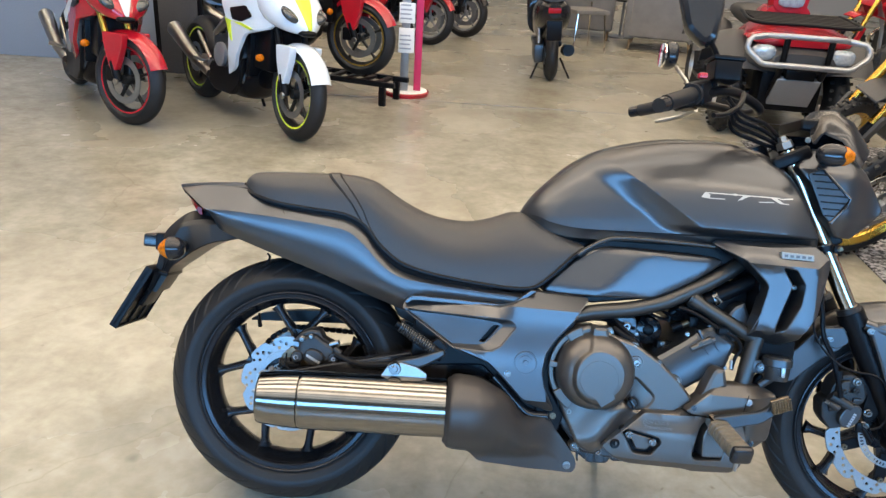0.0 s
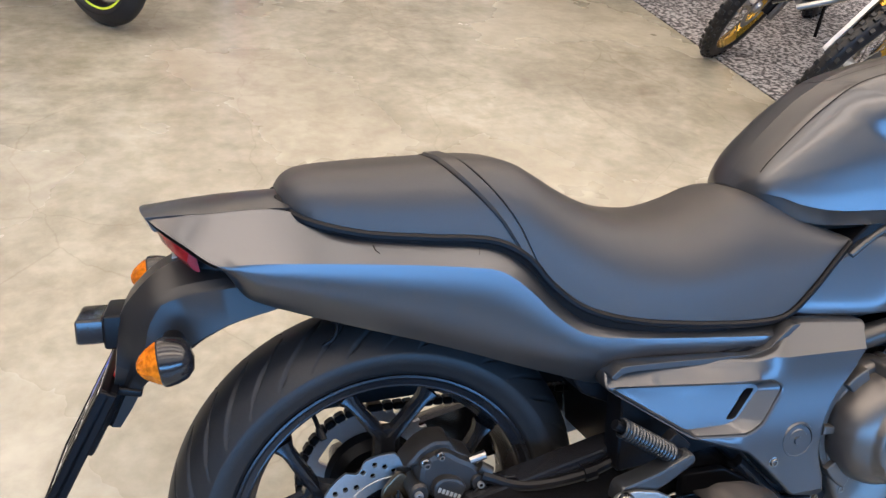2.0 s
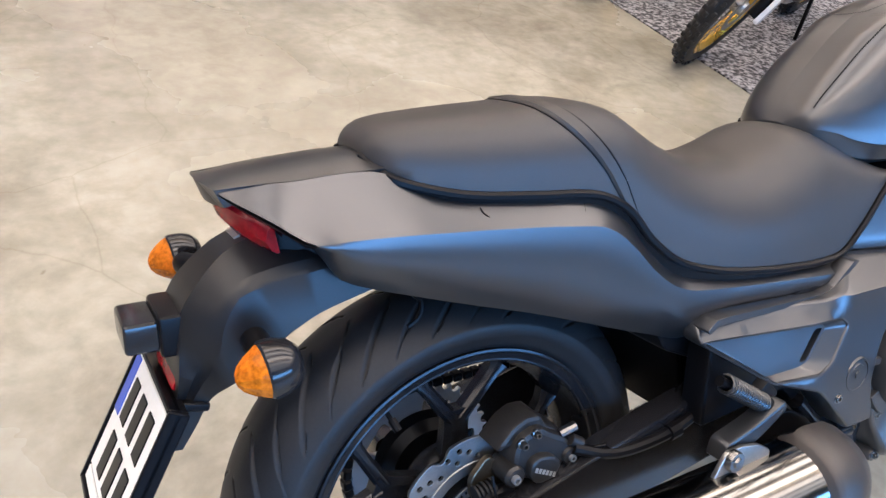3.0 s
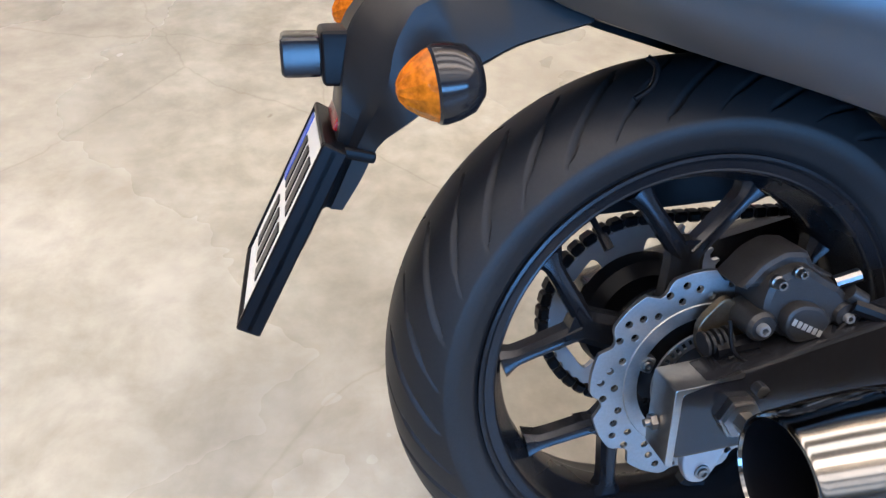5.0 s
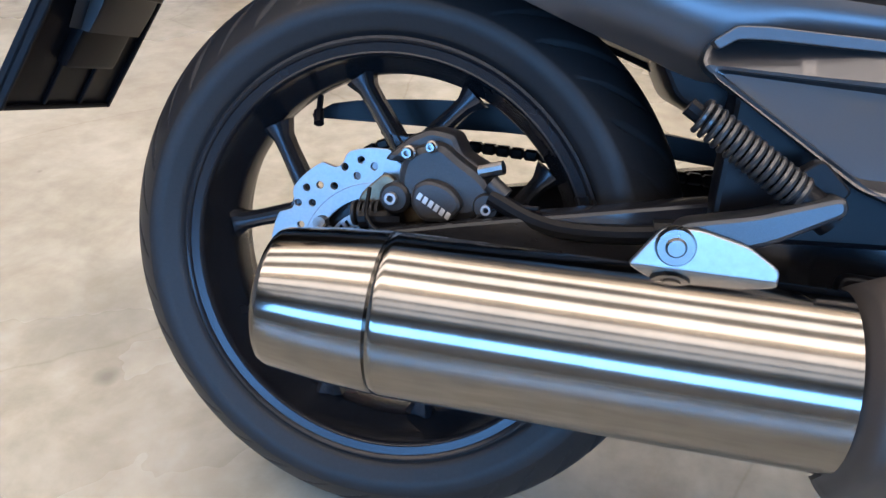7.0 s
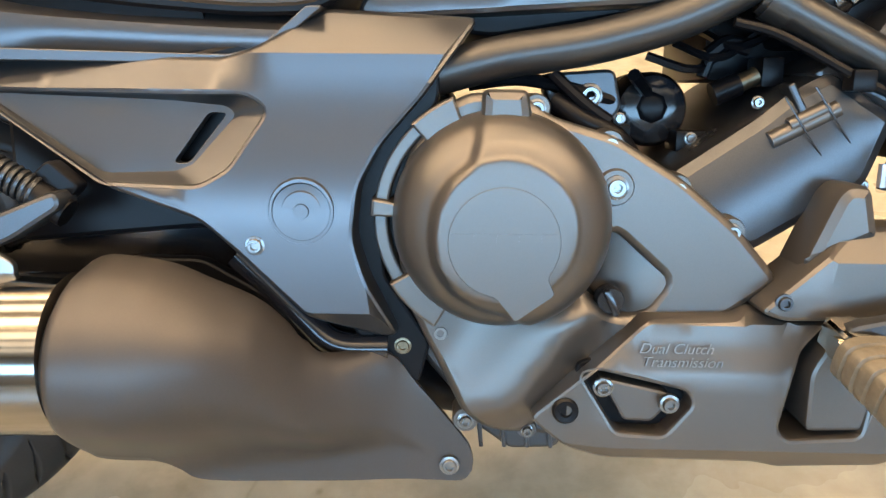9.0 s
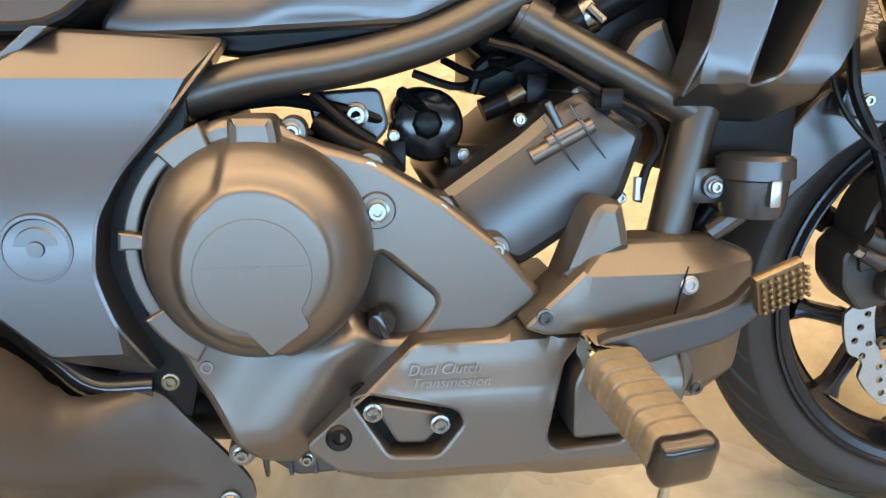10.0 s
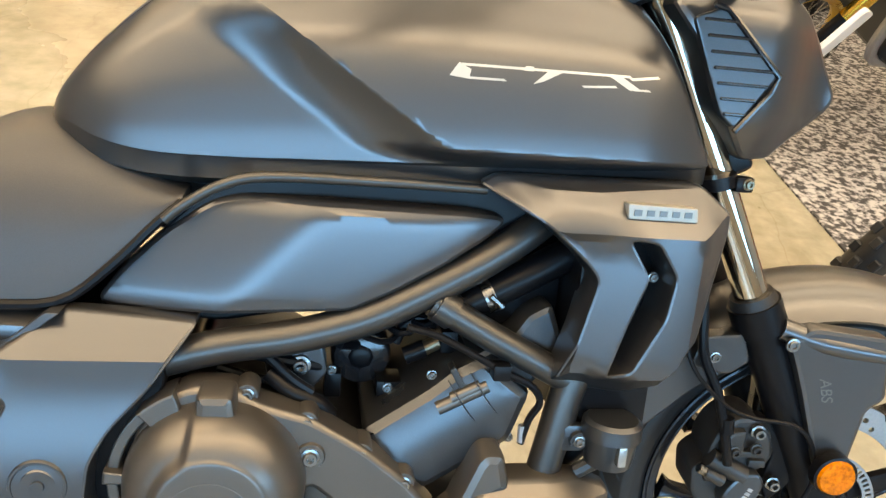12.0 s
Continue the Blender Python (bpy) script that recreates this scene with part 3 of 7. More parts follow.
# chain drive on the far side
teeth = []
for i in range(42):
    for f, r in ((0.0, 0.109), (0.30, 0.111), (0.45, 0.118), (0.60, 0.118), (0.75, 0.111)):
        a = 2 * math.pi * (i + f) / 42
        teeth.append(np.array((r * math.cos(a), r * math.sin(a))))
P("sprocket", slab(teeth, 0.075, 0.082, 0.0008, [circle(0.062, 40)] + [rounded([(0.072 * math.cos(a - 0.30), 0.072 * math.sin(a - 0.30)), (0.096 * math.cos(a - 0.26), 0.096 * math.sin(a - 0.26)), (0.096 * math.cos(a + 0.26), 0.096 * math.sin(a + 0.26)), (0.072 * math.cos(a + 0.30), 0.072 * math.sin(a + 0.30))], 0.008) for a in [2 * math.pi * k / 5 for k in range(5)]]), GREYM, "steel rear sprocket", rear)
P("sprocket_hub", lathe([(0.0, 0.045), (0.060, 0.045), (0.074, 0.056), (0.079, 0.073), (0.05, 0.09), (0.0, 0.09)], 32), BLACK, "", rear)


def chain_link(x, z, a):
    b = box(-0.0085, 0.0085, 0.069, 0.088, -0.0065, 0.0065, 0.003, 1)
    b.transform(Matrix.Translation((x, 0, z)) @ Matrix.Rotation(-a, 4, "Y"))
    return b


links = []
for i in range(22):
    a = math.pi * 0.5 + math.pi * i / 21
    links.append(chain_link(0.118 * math.cos(a), 0.118 * math.sin(a), a + math.pi / 2))
for i in range(32):
    u = i / 31
    links.append(chain_link(0.01 + 0.52 * u, 0.118 - 0.005 * u, 0))
    links.append(chain_link(0.01 + 0.52 * u, -0.118 + 0.085 * u, 0.16))
P("chain", join(*links), BLACK, "greasy black drive chain")
P("chain_guard", panel([(-0.140, 0.132), (-0.10, 0.152), (0.03, 0.168), (0.15, 0.168), (0.42, 0.150)], [(-0.139, 0.128), (-0.10, 0.130), (0.03, 0.136), (0.15, 0.140), (0.42, 0.128)], lambda u, v: 0.062, 0.035, 20, 4), BLACK, "slim black chain guard")

# swingarm
arm = rounded([(-0.062, 0.030), (0.10, 0.072), (0.30, 0.120), (0.46, 0.150), (0.53, 0.12), (0.53, 0.05), (0.40, 0.020), (0.10, -0.030), (-0.062, -0.045)], 0.012)
P("swingarm", join(slab(arm, -0.146, -0.108, 0.004), slab(arm, 0.138, 0.100, 0.004), box(0.40, 0.47, -0.12, 0.12, 0.03, 0.12, 0.01)), GLOSS, "gloss black box-section swingarm")
P("swingarm_end", slab(rounded([(-0.0, 0.041), (-0.066, 0.034), (-0.068, -0.048), (-0.06, -0.050), (-0.058, 0.028), (0.0, 0.046)], 0.003), -0.1485, -0.106, 0.001), ALU)
P("axle_nut", join(lathe([(0, -0.172), (0.010, -0.172), (0.011, -0.158), (0.019, -0.158), (0.019, -0.154), (0.022, -0.154), (0.022, -0.146), (0, -0.146)], 6), lathe([(0, -0.176), (0.0075, -0.176), (0.0075, -0.15)], 14)), ZINC, "zinc axle nut")
P("chain_adjuster", join(tube([(-0.06, -0.122, -0.014), (-0.080, -0.122, -0.016)], 0.004, 10), tube([(-0.068, -0.122, -0.015), (-0.074, -0.122, -0.0155)], 0.008, 6)), ZINC)
P("caliper_stay", slab(rounded([(-0.020, -0.05), (0.030, -0.045), (0.020, -0.085), (0.004, -0.112), (-0.016, -0.108), (-0.024, -0.085)], 0.008), -0.106, -0.096, 0.002), GREYM, "grey caliper bracket")
bolt(BIKE, 0.0, -0.107, -0.097, 0.0085)

# rear brake caliper, hose and sensor
cal = P("brake_caliper", slab(rounded([(0.026, 0.120), (0.040, 0.132), (0.064, 0.138), (0.080, 0.126), (0.106, 0.112), (0.120, 0.094), (0.104, 0.070), (0.055, 0.060), (0.034, 0.074), (0.022, 0.094)], 0.010), -0.126, -0.066, 0.008), CALIPER, "black cast rear brake caliper")
P("piston_cover", slab(rounded([(0.042, 0.096), (0.056, 0.104), (0.078, 0.099), (0.092, 0.084), (0.080, 0.066), (0.054, 0.063), (0.041, 0.077)], 0.008), -0.138, -0.124, 0.004), CALIPER, "", cal)
for q in range(6):
    P("maker_mark", slab([(0.0495 + 0.0056 * q, 0.0905 - 0.0028 * q), (0.0533 + 0.0056 * q, 0.0886 - 0.0028 * q), (0.0508 + 0.0056 * q, 0.0826 - 0.0028 * q), (0.0470 + 0.0056 * q, 0.0845 - 0.0028 * q)], -0.1387, -0.137, 0.0003), SILVER, "", cal)
bolt(cal, 0.033, -0.127, 0.124, 0.0070, deep=0.010)
bolt(cal, 0.022, -0.128, 0.080, 0.0085, deep=0.010, mat=GREYM)
bolt(cal, 0.054, -0.127, 0.132, 0.0060, deep=0.008)
bolt(cal, 0.112, -0.127, 0.082, 0.0070, deep=0.008, mat=GREYM)
P("caliper_bridge", slab(rounded([(0.004, 0.112), (0.028, 0.138), (0.048, 0.148), (0.072, 0.146), (0.082, 0.128), (0.108, 0.116), (0.094, 0.108), (0.060, 0.124), (0.030, 0.112)], 0.006), -0.114, -0.070, 0.006), CALIPER, "", cal)
P("caliper_lug", lathe([(0, -0.022), (0.012, -0.022), (0.015, -0.018), (0.015, 0.02)], 20), CALIPER, "", cal, Matrix.Translation((0.024, -0.110, 0.080)))
P("caliper_lug", lathe([(0, -0.018), (0.011, -0.018), (0.013, -0.014), (0.013, 0.02)], 20), CALIPER, "", cal, Matrix.Translation((0.111, -0.112, 0.084)))
P("pin_boot", join(*[tube([(0.006 - 0.006 * q, -0.108, 0.060 - 0.001 * q), (0.003 - 0.006 * q, -0.108, 0.0595 - 0.001 * q)], 0.0125 - 0.0012 * (q % 2), 14) for q in range(5)]), RUBBER, "", cal)
P("banjo_fitting", tube([(0.112, -0.124, 0.106), (0.128, -0.126, 0.096)], 0.0085, 12), CALIPER, "", cal)
P("bleed_nipple", tube([(0.100, -0.118, 0.114), (0.122, -0.122, 0.122)], 0.0065, 10), ZINC, "", cal)
P("caliper_bracket", slab(rounded([(-0.022, 0.072), (0.005, 0.100), (0.04, 0.07), (0.06, 0.04), (0.0, 0.02), (-0.02, 0.045)], 0.01), -0.098, -0.090, 0.002), BRASS, "", cal)
P("caliper_pin", join(tube([(-0.012, -0.115, 0.052), (0.03, -0.115, 0.058)], 0.009, 10), tube([(0.0, -0.118, 0.042), (0.05, -0.118, 0.046)], 0.007, 10)), BLACK, "", cal)
P("brake_hose", join(tube([(0.115, -0.128, 0.094), (0.158, -0.140, 0.080), (0.200, -0.147, 0.078), (0.267, -0.152, 0.088), (0.33, -0.150, 0.110), (0.42, -0.14, 0.14)], 0.0085, 10, 24), tube([(0.26, -0.152, 0.087), (0.278, -0.152, 0.090)], 0.012, 10)), BLACK, "black rubber brake hose")
P("sensor_wire", tube([(-0.004, -0.12, 0.085), (0.0, -0.13, 0.055), (0.03, -0.135, 0.042), (0.075, -0.135, 0.048), (0.12, -0.132, 0.085), (0.16, -0.14, 0.092)], 0.0022, 8, 30), BLACK)

# exhaust
axis = Matrix.Translation((-0.031, -0.253, 0.008)) @ Matrix.Rotation(radians(-1.6), 4, "Y")
muf = P("muffler", lathe([(0.052, 0.004), (0.0535, 0.0), (0.0560, 0.001), (0.0575, 0.006), (0.0625, 0.05), (0.0650, 0.088), (0.0650, 0.0915), (0.0630, 0.093), (0.0650, 0.0945), (0.0655, 0.10), (0.0655, 0.420), (0.040, 0.425)], 96, "x"), STAINLESS, "polished stainless steel silencer", m=axis, sharp=0.9)
P("outlet", lathe([(0.0522, 0.003), (0.0505, 0.010), (0.0500, 0.16), (0.0, 0.165)], 60, "x"), BLACK, "", muf, axis)
P("tail_bolt", lathe([(0.0, 0.0), (0.006, 0.0), (0.006, 0.01), (0, 0.01)], 10, "y"), ZINC, "", muf, Matrix.Translation((-0.02, -0.205, 0.062)))


SHIELD_TOP = [(0.390, 0.082), (0.402, 0.094), (0.420, 0.099), (0.461, 0.093), (0.491, 0.079), (0.531, 0.055), (0.566, 0.016), (0.588, 0.005), (0.632, 0.001), (0.660, -0.032), (0.702, -0.084), (0.710, -0.104)]


def shield_y(x, z):
    """Half a barrel round the silencer at its rear end, easing into a flat plate towards the front tip."""
    t = smooth(0.43, 0.68, x)
    top = float(np.interp(x, [p[0] for p in SHIELD_TOP], [p[1] for p in SHIELD_TOP]))
    zc = min(0.016, top - 0.055)
    if z > zc:
        bulge = max(0.0, 1 - min(1.0, (z - zc) / (top - zc)) ** 2.1) ** 0.5
    else:
        bulge = 1 - smooth(0.0, 1.0, (zc - z) / (zc + 0.094)) ** 1.4
    barrel = -0.248 - 0.083 * bulge + 0.016 * smooth(0.402, 0.389, x)
    plate = -0.186
    return barrel * (1 - t) + plate * t


sh = P("heat_shield", panel(SHIELD_TOP, [(0.388, -0.052), (0.398, -0.064), (0.416, -0.070), (0.446, -0.072), (0.462, -0.086), (0.478, -0.097), (0.540, -0.108), (0.600, -0.1185), (0.660, -0.1235), (0.690, -0.1250), (0.702, -0.1235), (0.709, -0.114)], shield_y, 0.006, 72, 26, True), SHIELD, "matte dark grey exhaust heat shield", sharp=0.8)
bolt(sh, 0.688, -0.1895, -0.108, 0.0095)
# black filler added for the shade between shield and foot rest stay
P("shield_gap_shade", slab(rounded([(0.40, 0.084), (0.47, 0.084), (0.54, 0.044), (0.585, 0.004), (0.56, -0.015), (0.47, 0.015), (0.40, 0.035)], 0.01), -0.188, -0.176, 0.003), BLACK, "", sh)
P("collector", tube([(0.36, -0.245, 0.012), (0.42, -0.225, 0.008), (0.52, -0.150, -0.01), (0.64, -0.10, -0.05), (0.80, -0.05, -0.10)], (0.050, 0.028), 20, 22), BLACK, "dark exhaust collector")
br = P("muffler_bracket", slab(rounded([(0.236, 0.078), (0.250, 0.100), (0.258, 0.112), (0.284, 0.113), (0.318, 0.106), (0.342, 0.092), (0.340, 0.076)], 0.006), -0.252, -0.246, 0.0015), ALU, "bare aluminium silencer bracket")
P("bracket_bolt", lathe([(0, -0.013), (0.006, -0.013), (0.0075, -0.010), (0.013, -0.010), (0.0145, -0.006), (0.0145, 0.0), (0, 0)], 24), ZINC, "", br, Matrix.Translation((0.268, -0.250, 0.099)))
P("hanger_arm", slab(rounded([(0.262, 0.088), (0.268, 0.114), (0.320, 0.128), (0.375, 0.150), (0.380, 0.136), (0.335, 0.108), (0.285, 0.088)], 0.008), -0.243, -0.215, 0.004), CAST, "grey silencer hanger")

# return spring of the side switch
def coil(p, q, r, wire, turns):
    p, q = Vector(p), Vector(q)
    d = (q - p).normalized()
    s = d.orthogonal().normalized()
    t = d.cross(s)
    n = turns * 14
    return tube([p.lerp(q, i / n) + r * (math.cos(2 * math.pi * turns * i / n) * s + math.sin(2 * math.pi * turns * i / n) * t) for i in range(n + 1)], wire, 6)


P("brake_spring", coil((0.271, -0.224, 0.192), (0.352, -0.224, 0.143), 0.0115, 0.0024, 16), CAST, "coiled steel return spring")
P("spring_rod", join(tube([(0.262, -0.222, 0.197), (0.36, -0.222, 0.138)], 0.007, 10), tube([(0.345, -0.224, 0.146), (0.374, -0.224, 0.128)], 0.0125, 14), slab(rounded([(0.335, 0.150), (0.36, 0.172), (0.385, 0.150), (0.36, 0.125)], 0.006), -0.222, -0.205, 0.002)), BLACK)

# ----- tail, seat, tank -----
WT = [(-0.306, 0.070), (-0.292, 0.092), (-0.262, 0.118), (-0.224, 0.136), (-0.15, 0.142), (-0.05, 0.146), (0.10, 0.152), (0.25, 0.159), (0.40, 0.167), (0.58, 0.176)]
wt = lambda x: float(np.interp(x, [a for a, _ in WT], [b for _, b in WT]))
TOPE = [(-0.303, 0.468), (-0.24, 0.4725), (-0.16, 0.4765), (-0.115, 0.466), (-0.067, 0.448), (0.03, 0.441), (0.113, 0.434), (0.165, 0.410), (0.202, 0.371), (0.248, 0.334), (0.312, 0.315), (0.455, 0.300), (0.580, 0.288)]
RIDGE = [(-0.301, 0.466), (-0.262, 0.443), (-0.226, 0.420), (-0.175, 0.4185), (-0.129, 0.417), (-0.011, 0.410), (0.080, 0.402), (0.125, 0.394), (0.163, 0.368), (0.205, 0.328), (0.25, 0.300), (0.312, 0.290), (0.455, 0.281), (0.574, 0.276)]
LOWE = [(-0.299, 0.463), (-0.260, 0.439), (-0.2235, 0.413), (-0.205, 0.390), (-0.182, 0.366), (-0.076, 0.330), (0.03, 0.298), (0.10, 0.275), (0.159, 0.254), (0.22, 0.234), (0.285, 0.216), (0.33, 0.238), (0.455, 0.240), (0.555, 0.244)]


def cowl(side):
    nu = 72
    T, R, L = curve(TOPE, nu), curve(RIDGE, nu), curve(LOWE, nu)
    rings = []
    for t, r, l in zip(T, R, L):
        w = wt(r[0])
        back = smooth(-0.02, -0.16, t[0])
        yt = (wt(t[0]) - 0.030) * (1 - back) + back * (0.098 - 0.022 * smooth(-0.22, -0.305, t[0]))
        row = []
        for k in range(6):
            u = k / 5
            row.append((t[0] * (1 - u) + r[0] * u, -(yt * (1 - u) + w * u), t[1] * (1 - u) + r[1] * u))
        for k in range(1, 8):
            u = k / 7
            row.append((r[0] * (1 - u) + l[0] * u, -w + 0.027 * u ** 2.6 - 0.002 * math.sin(math.pi * u), r[1] * (1 - u) + l[1] * u))
        inner = [(x, y + 0.004, z) for x, y, z in row]
        rings.append(row + inner[::-1])
    bm = loft(rings)
    return mirrored(bm) if side > 0 else bm


def cowl_lip():
    """Black moulded edge under the rear of the cowl, above the lamp."""
    rings = []
    for r, l in zip(curve(RIDGE, 72)[:8], curve(LOWE, 72)[:8]):
        w = wt(r[0])
        grow = 0.003 * smooth(-0.30, -0.27, r[0])
        rings.append([(r[0] - grow, -w - grow, r[1] - 0.002), (l[0] - grow, -w + 0.024 - grow, l[1] - 0.003), (l[0] + 0.004, -w + 0.034, l[1] - 0.002), (r[0] + 0.006, -w + 0.012, r[1] - 0.004)])
    return loft(rings)


tc = P("tail_cowl", cowl(-1), PAINT, "matte grey tail side cowl", sharp=0.35)
P("cowl_lip", cowl_lip(), BLACK, "black lower edge", tc)
for seam in ([(-0.038, -0.1285, 0.4322), (-0.036, -0.1331, 0.4269), (-0.031, -0.1362, 0.4230)], [(0.101, -0.1300, 0.4255), (0.100, -0.1340, 0.4204), (0.098, -0.1390, 0.4146)]):
    P("panel_seam", tube(seam, 0.0009, 6, 8), BLACK, "", tc)
P("tail_cowl", centred(cowl(1), 0.12), PAINT, "matte grey tail side cowl", sharp=0.35)
rings = []
for x, z in curve([(-0.312, 0.4735), (-0.24, 0.4835), (-0.16, 0.490), (-0.10, 0.488)], 16):
    w = 0.0955 - 0.022 * smooth(-0.22, -0.305, x)
    tip = 0.009 * smooth(-0.27, -0.312, x)
    rings.append([(x + tip * t * t, w * t, z - (z - float(np.interp(x, [-0.303, -0.24, -0.16], [0.4685, 0.473, 0.477]))) * t * t) for t in np.linspace(-1, 1, 13)] + [(x + 0.010 + tip * t * t, w * 0.9 * t, z - 0.024) for t in np.linspace(1, -1, 13)])
P("tail_top", centred(loft(rings), 0.095), PAINT, "matte grey tail centre panel", sharp=0.5)
rings = []
for x, zt, zb in [(-0.245, 0.452, 0.420), (-0.17, 0.455, 0.372), (-0.08, 0.44, 0.338), (0.03, 0.43, 0.306), (0.15, 0.39, 0.262), (0.27, 0.31, 0.225), (0.33, 0.30, 0.22)]:
    w = wt(x) - 0.036
    rings.append([(x, -w, zb), (x, -w, zt), (x, w, zt), (x, w, zb)])
P("under_tail", centred(loft(rings), 0.12), BLACK, "black under-seat tray")
# black solid fills the inner frame, in place of the shade in its gaps
P("frame_filler", slab(rounded([(0.20, 0.30), (0.26, 0.20), (0.40, 0.14), (0.56, 0.06), (0.66, 0.10), (0.69, 0.22), (0.62, 0.28)], 0.01), -0.13, 0.13, 0.004), BLACK, "black filler for the shaded gaps of the inner frame")
P("inner_fender", panel([(0.20, 0.29), (0.30, 0.26), (0.345, 0.16), (0.36, 0.05)], [(0.20, 0.285), (0.29, 0.25), (0.335, 0.16), (0.35, 0.05)], lambda u, v: -0.085, 0.17, 16, 3), BLACK)

# red tail light
bm = bmesh.new()
rows = []
for t in np.linspace(-1, 1, 21):
    y = 0.062 * t
    xt, zt = -0.299 + 0.043 * abs(t) ** 1.5, 0.457 - 0.030 * abs(t) ** 1.4
    xb, zb = -0.271 + 0.020 * abs(t) ** 1.5, 0.407 - 0.007 * abs(t)
    rows.append([bm.verts.new(p) for p in ((xt + 0.007, y * 0.98, zt - 0.001), (xt + 0.004, y, zt + 0.001), (xt, y, zt - 0.003), ((xt + xb) / 2 - 0.005, y, (zt + zb) / 2), (xb - 0.001, y, zb + 0.003), (xb + 0.004, y, zb), (xb + 0.007, y * 0.98, zb))])
for a, b in zip(rows, rows[1:]):
    for j in range(6):
        bm.faces.new((a[j], b[j], b[j + 1], a[j + 1]))
for end in (rows[0], rows[-1][::-1]):
    bm.faces.new(end)
bmesh.ops.recalc_face_normals(bm, faces=bm.faces)
tl = P("tail_light", centred(bm, 0.30), REDLENS, "glossy red tail light lens")
rings = []
for x, w, zb, zt in [(-0.262, 0.040, 0.418, 0.462), (-0.248, 0.060, 0.404, 0.464), (-0.225, 0.068, 0.392, 0.464), (-0.19, 0.076, 0.378, 0.462), (-0.15, 0.082, 0.366, 0.458)]:
    rings.append([(x, -w, zb), (x, -w, zb + 0.022), (x, -w * 0.92, zt), (x, w * 0.92, zt), (x, w, zb + 0.022), (x, w, zb)])
P("light_housing", centred(loft(rings), 0.10), BLACK, "black housing behind the lens", tl)
P("reflector_ring", blob((-0.272, -0.030, 0.428), (0.007, 0.013, 0.014), 12), REDP, "", tl)

# rear mudguard arm with plate
OUTER = curve([(-0.150, 0.405), (-0.235, 0.414), (-0.275, 0.408), (-0.305, 0.390), (-0.338, 0.352), (-0.346, 0.320), (-0.352, 0.270), (-0.360, 0.235), (-0.372, 0.200)], 26)
INNER = curve([(-0.150, 0.350), (-0.205, 0.336), (-0.228, 0.326), (-0.252, 0.312), (-0.290, 0.281), (-0.312, 0.262), (-0.321, 0.250), (-0.334, 0.224), (-0.351, 0.197)], 26)
CREASE = curve([(-0.150, 0.386), (-0.19, 0.384), (-0.252, 0.377), (-0.288, 0.370), (-0.300, 0.356), (-0.309, 0.336), (-0.315, 0.305), (-0.332, 0.265), (-0.347, 0.232), (-0.362, 0.199)], 26)
rings = []
for k, (a, c, b) in enumerate(zip(OUTER, CREASE, INNER)):
    u = k / 25
    top = 0.040 - 0.014 * math.sin(math.pi * min(1.0, u / 0.55)) + 0.010 * smooth(0.6, 0.8, u)
    side = 0.066 + 0.004 * math.sin(math.pi * u) - 0.022 * smooth(0.62, 0.82, u)
    ring = []
    flare = 0.008 * (1 - smooth(0.5, 0.75, u))
    for p, w in ((a, top * 0.90), (a * 0.94 + c * 0.06, top), (a * 0.30 + c * 0.70, side * 0.88), (a * 0.06 + c * 0.94, side - 0.003), (c * 0.95 + b * 0.05, side), (c * 0.05 + b * 0.95, side + flare), (b, side + flare - 0.004)):
        ring.append((p[0], -w, p[1]))
    ring += [(x, -y, z) for x, y, z in ring[::-1]]
    rings.append([(x, y + mid(z), z) for x, y, z in ring])
mg = P("mudguard", loft(rings), GUARD, "black plastic rear mudguard arm", sharp=0.42)
# moulded step across the arm above its lower end
P("mudguard_step", box(-0.352, -0.321, -0.074, 0.030, 0.240, 0.250, 0.004, 3), BLACK, "", mg, Matrix.Translation((-0.33, 0, 0.247)) @ Matrix.Rotation(radians(14), 4, "Y") @ Matrix.Translation((0.33, 0, -0.247)))
P("maker_mark", join(*[box(-0.0010, 0.0010, -0.0165 + 0.0068 * k, -0.0115 + 0.0068 * k, -0.0045, 0.0045) for k in range(5)]), SILVER, "", mg, Matrix.Translation((-0.2735, -0.024, 0.4093)) @ Matrix.Rotation(radians(72), 4, "Y"))
P("plate_lamp", box(-0.394, -0.360, -0.062, 0.006, 0.309, 0.341, 0.006, 3), GLOSS, "", mg)
P("lamp_base", box(-0.362, -0.325, -0.066, 0.010, 0.302, 0.346, 0.006, 3), BLACK, "", mg)
pm = Matrix.Translation((-0.4045, -0.014, 0.185)) @ Matrix.Rotation(radians(28), 4, "Y")
P("red_reflector", box(0.004, 0.016, -0.050, 0.042, 0.094, 0.128, 0.004), REDLENS, "", mg, pm)
pl = P("number_plate", box(0.002, 0.012, -0.092, 0.092, -0.083, 0.090, 0.003, 2), BLACK, "white plate in a black holder", mg, pm)
# the holder is a shallow tray: a rim round its back, cross ribs and a foot under the arm
for y0, y1, z0, z1 in ((-0.092, -0.086, -0.083, 0.090), (0.086, 0.092, -0.083, 0.090), (-0.086, 0.086, -0.083, -0.077), (-0.086, 0.086, 0.084, 0.090)):
    P("tray_rim", box(-0.0035, 0.0175, y0, y1, z0, z1, 0.0015, 1), BLACK, "", pl, pm)
for k in range(2):
    P("rib", box(0.0115, 0.017, -0.030 + 0.06 * k, -0.026 + 0.06 * k, -0.076, 0.083, 0.001, 1), BLACK, "", pl, pm)
P("tray_foot", box(0.012, 0.028, -0.040, 0.046, -0.020, 0.085, 0.006, 2), BLACK, "", pl, pm)
P("plate_face", box(-0.0015, 0.0015, -0.081, 0.081, -0.058, 0.082, 0.001, 1), PLATEW, "", pl, pm)
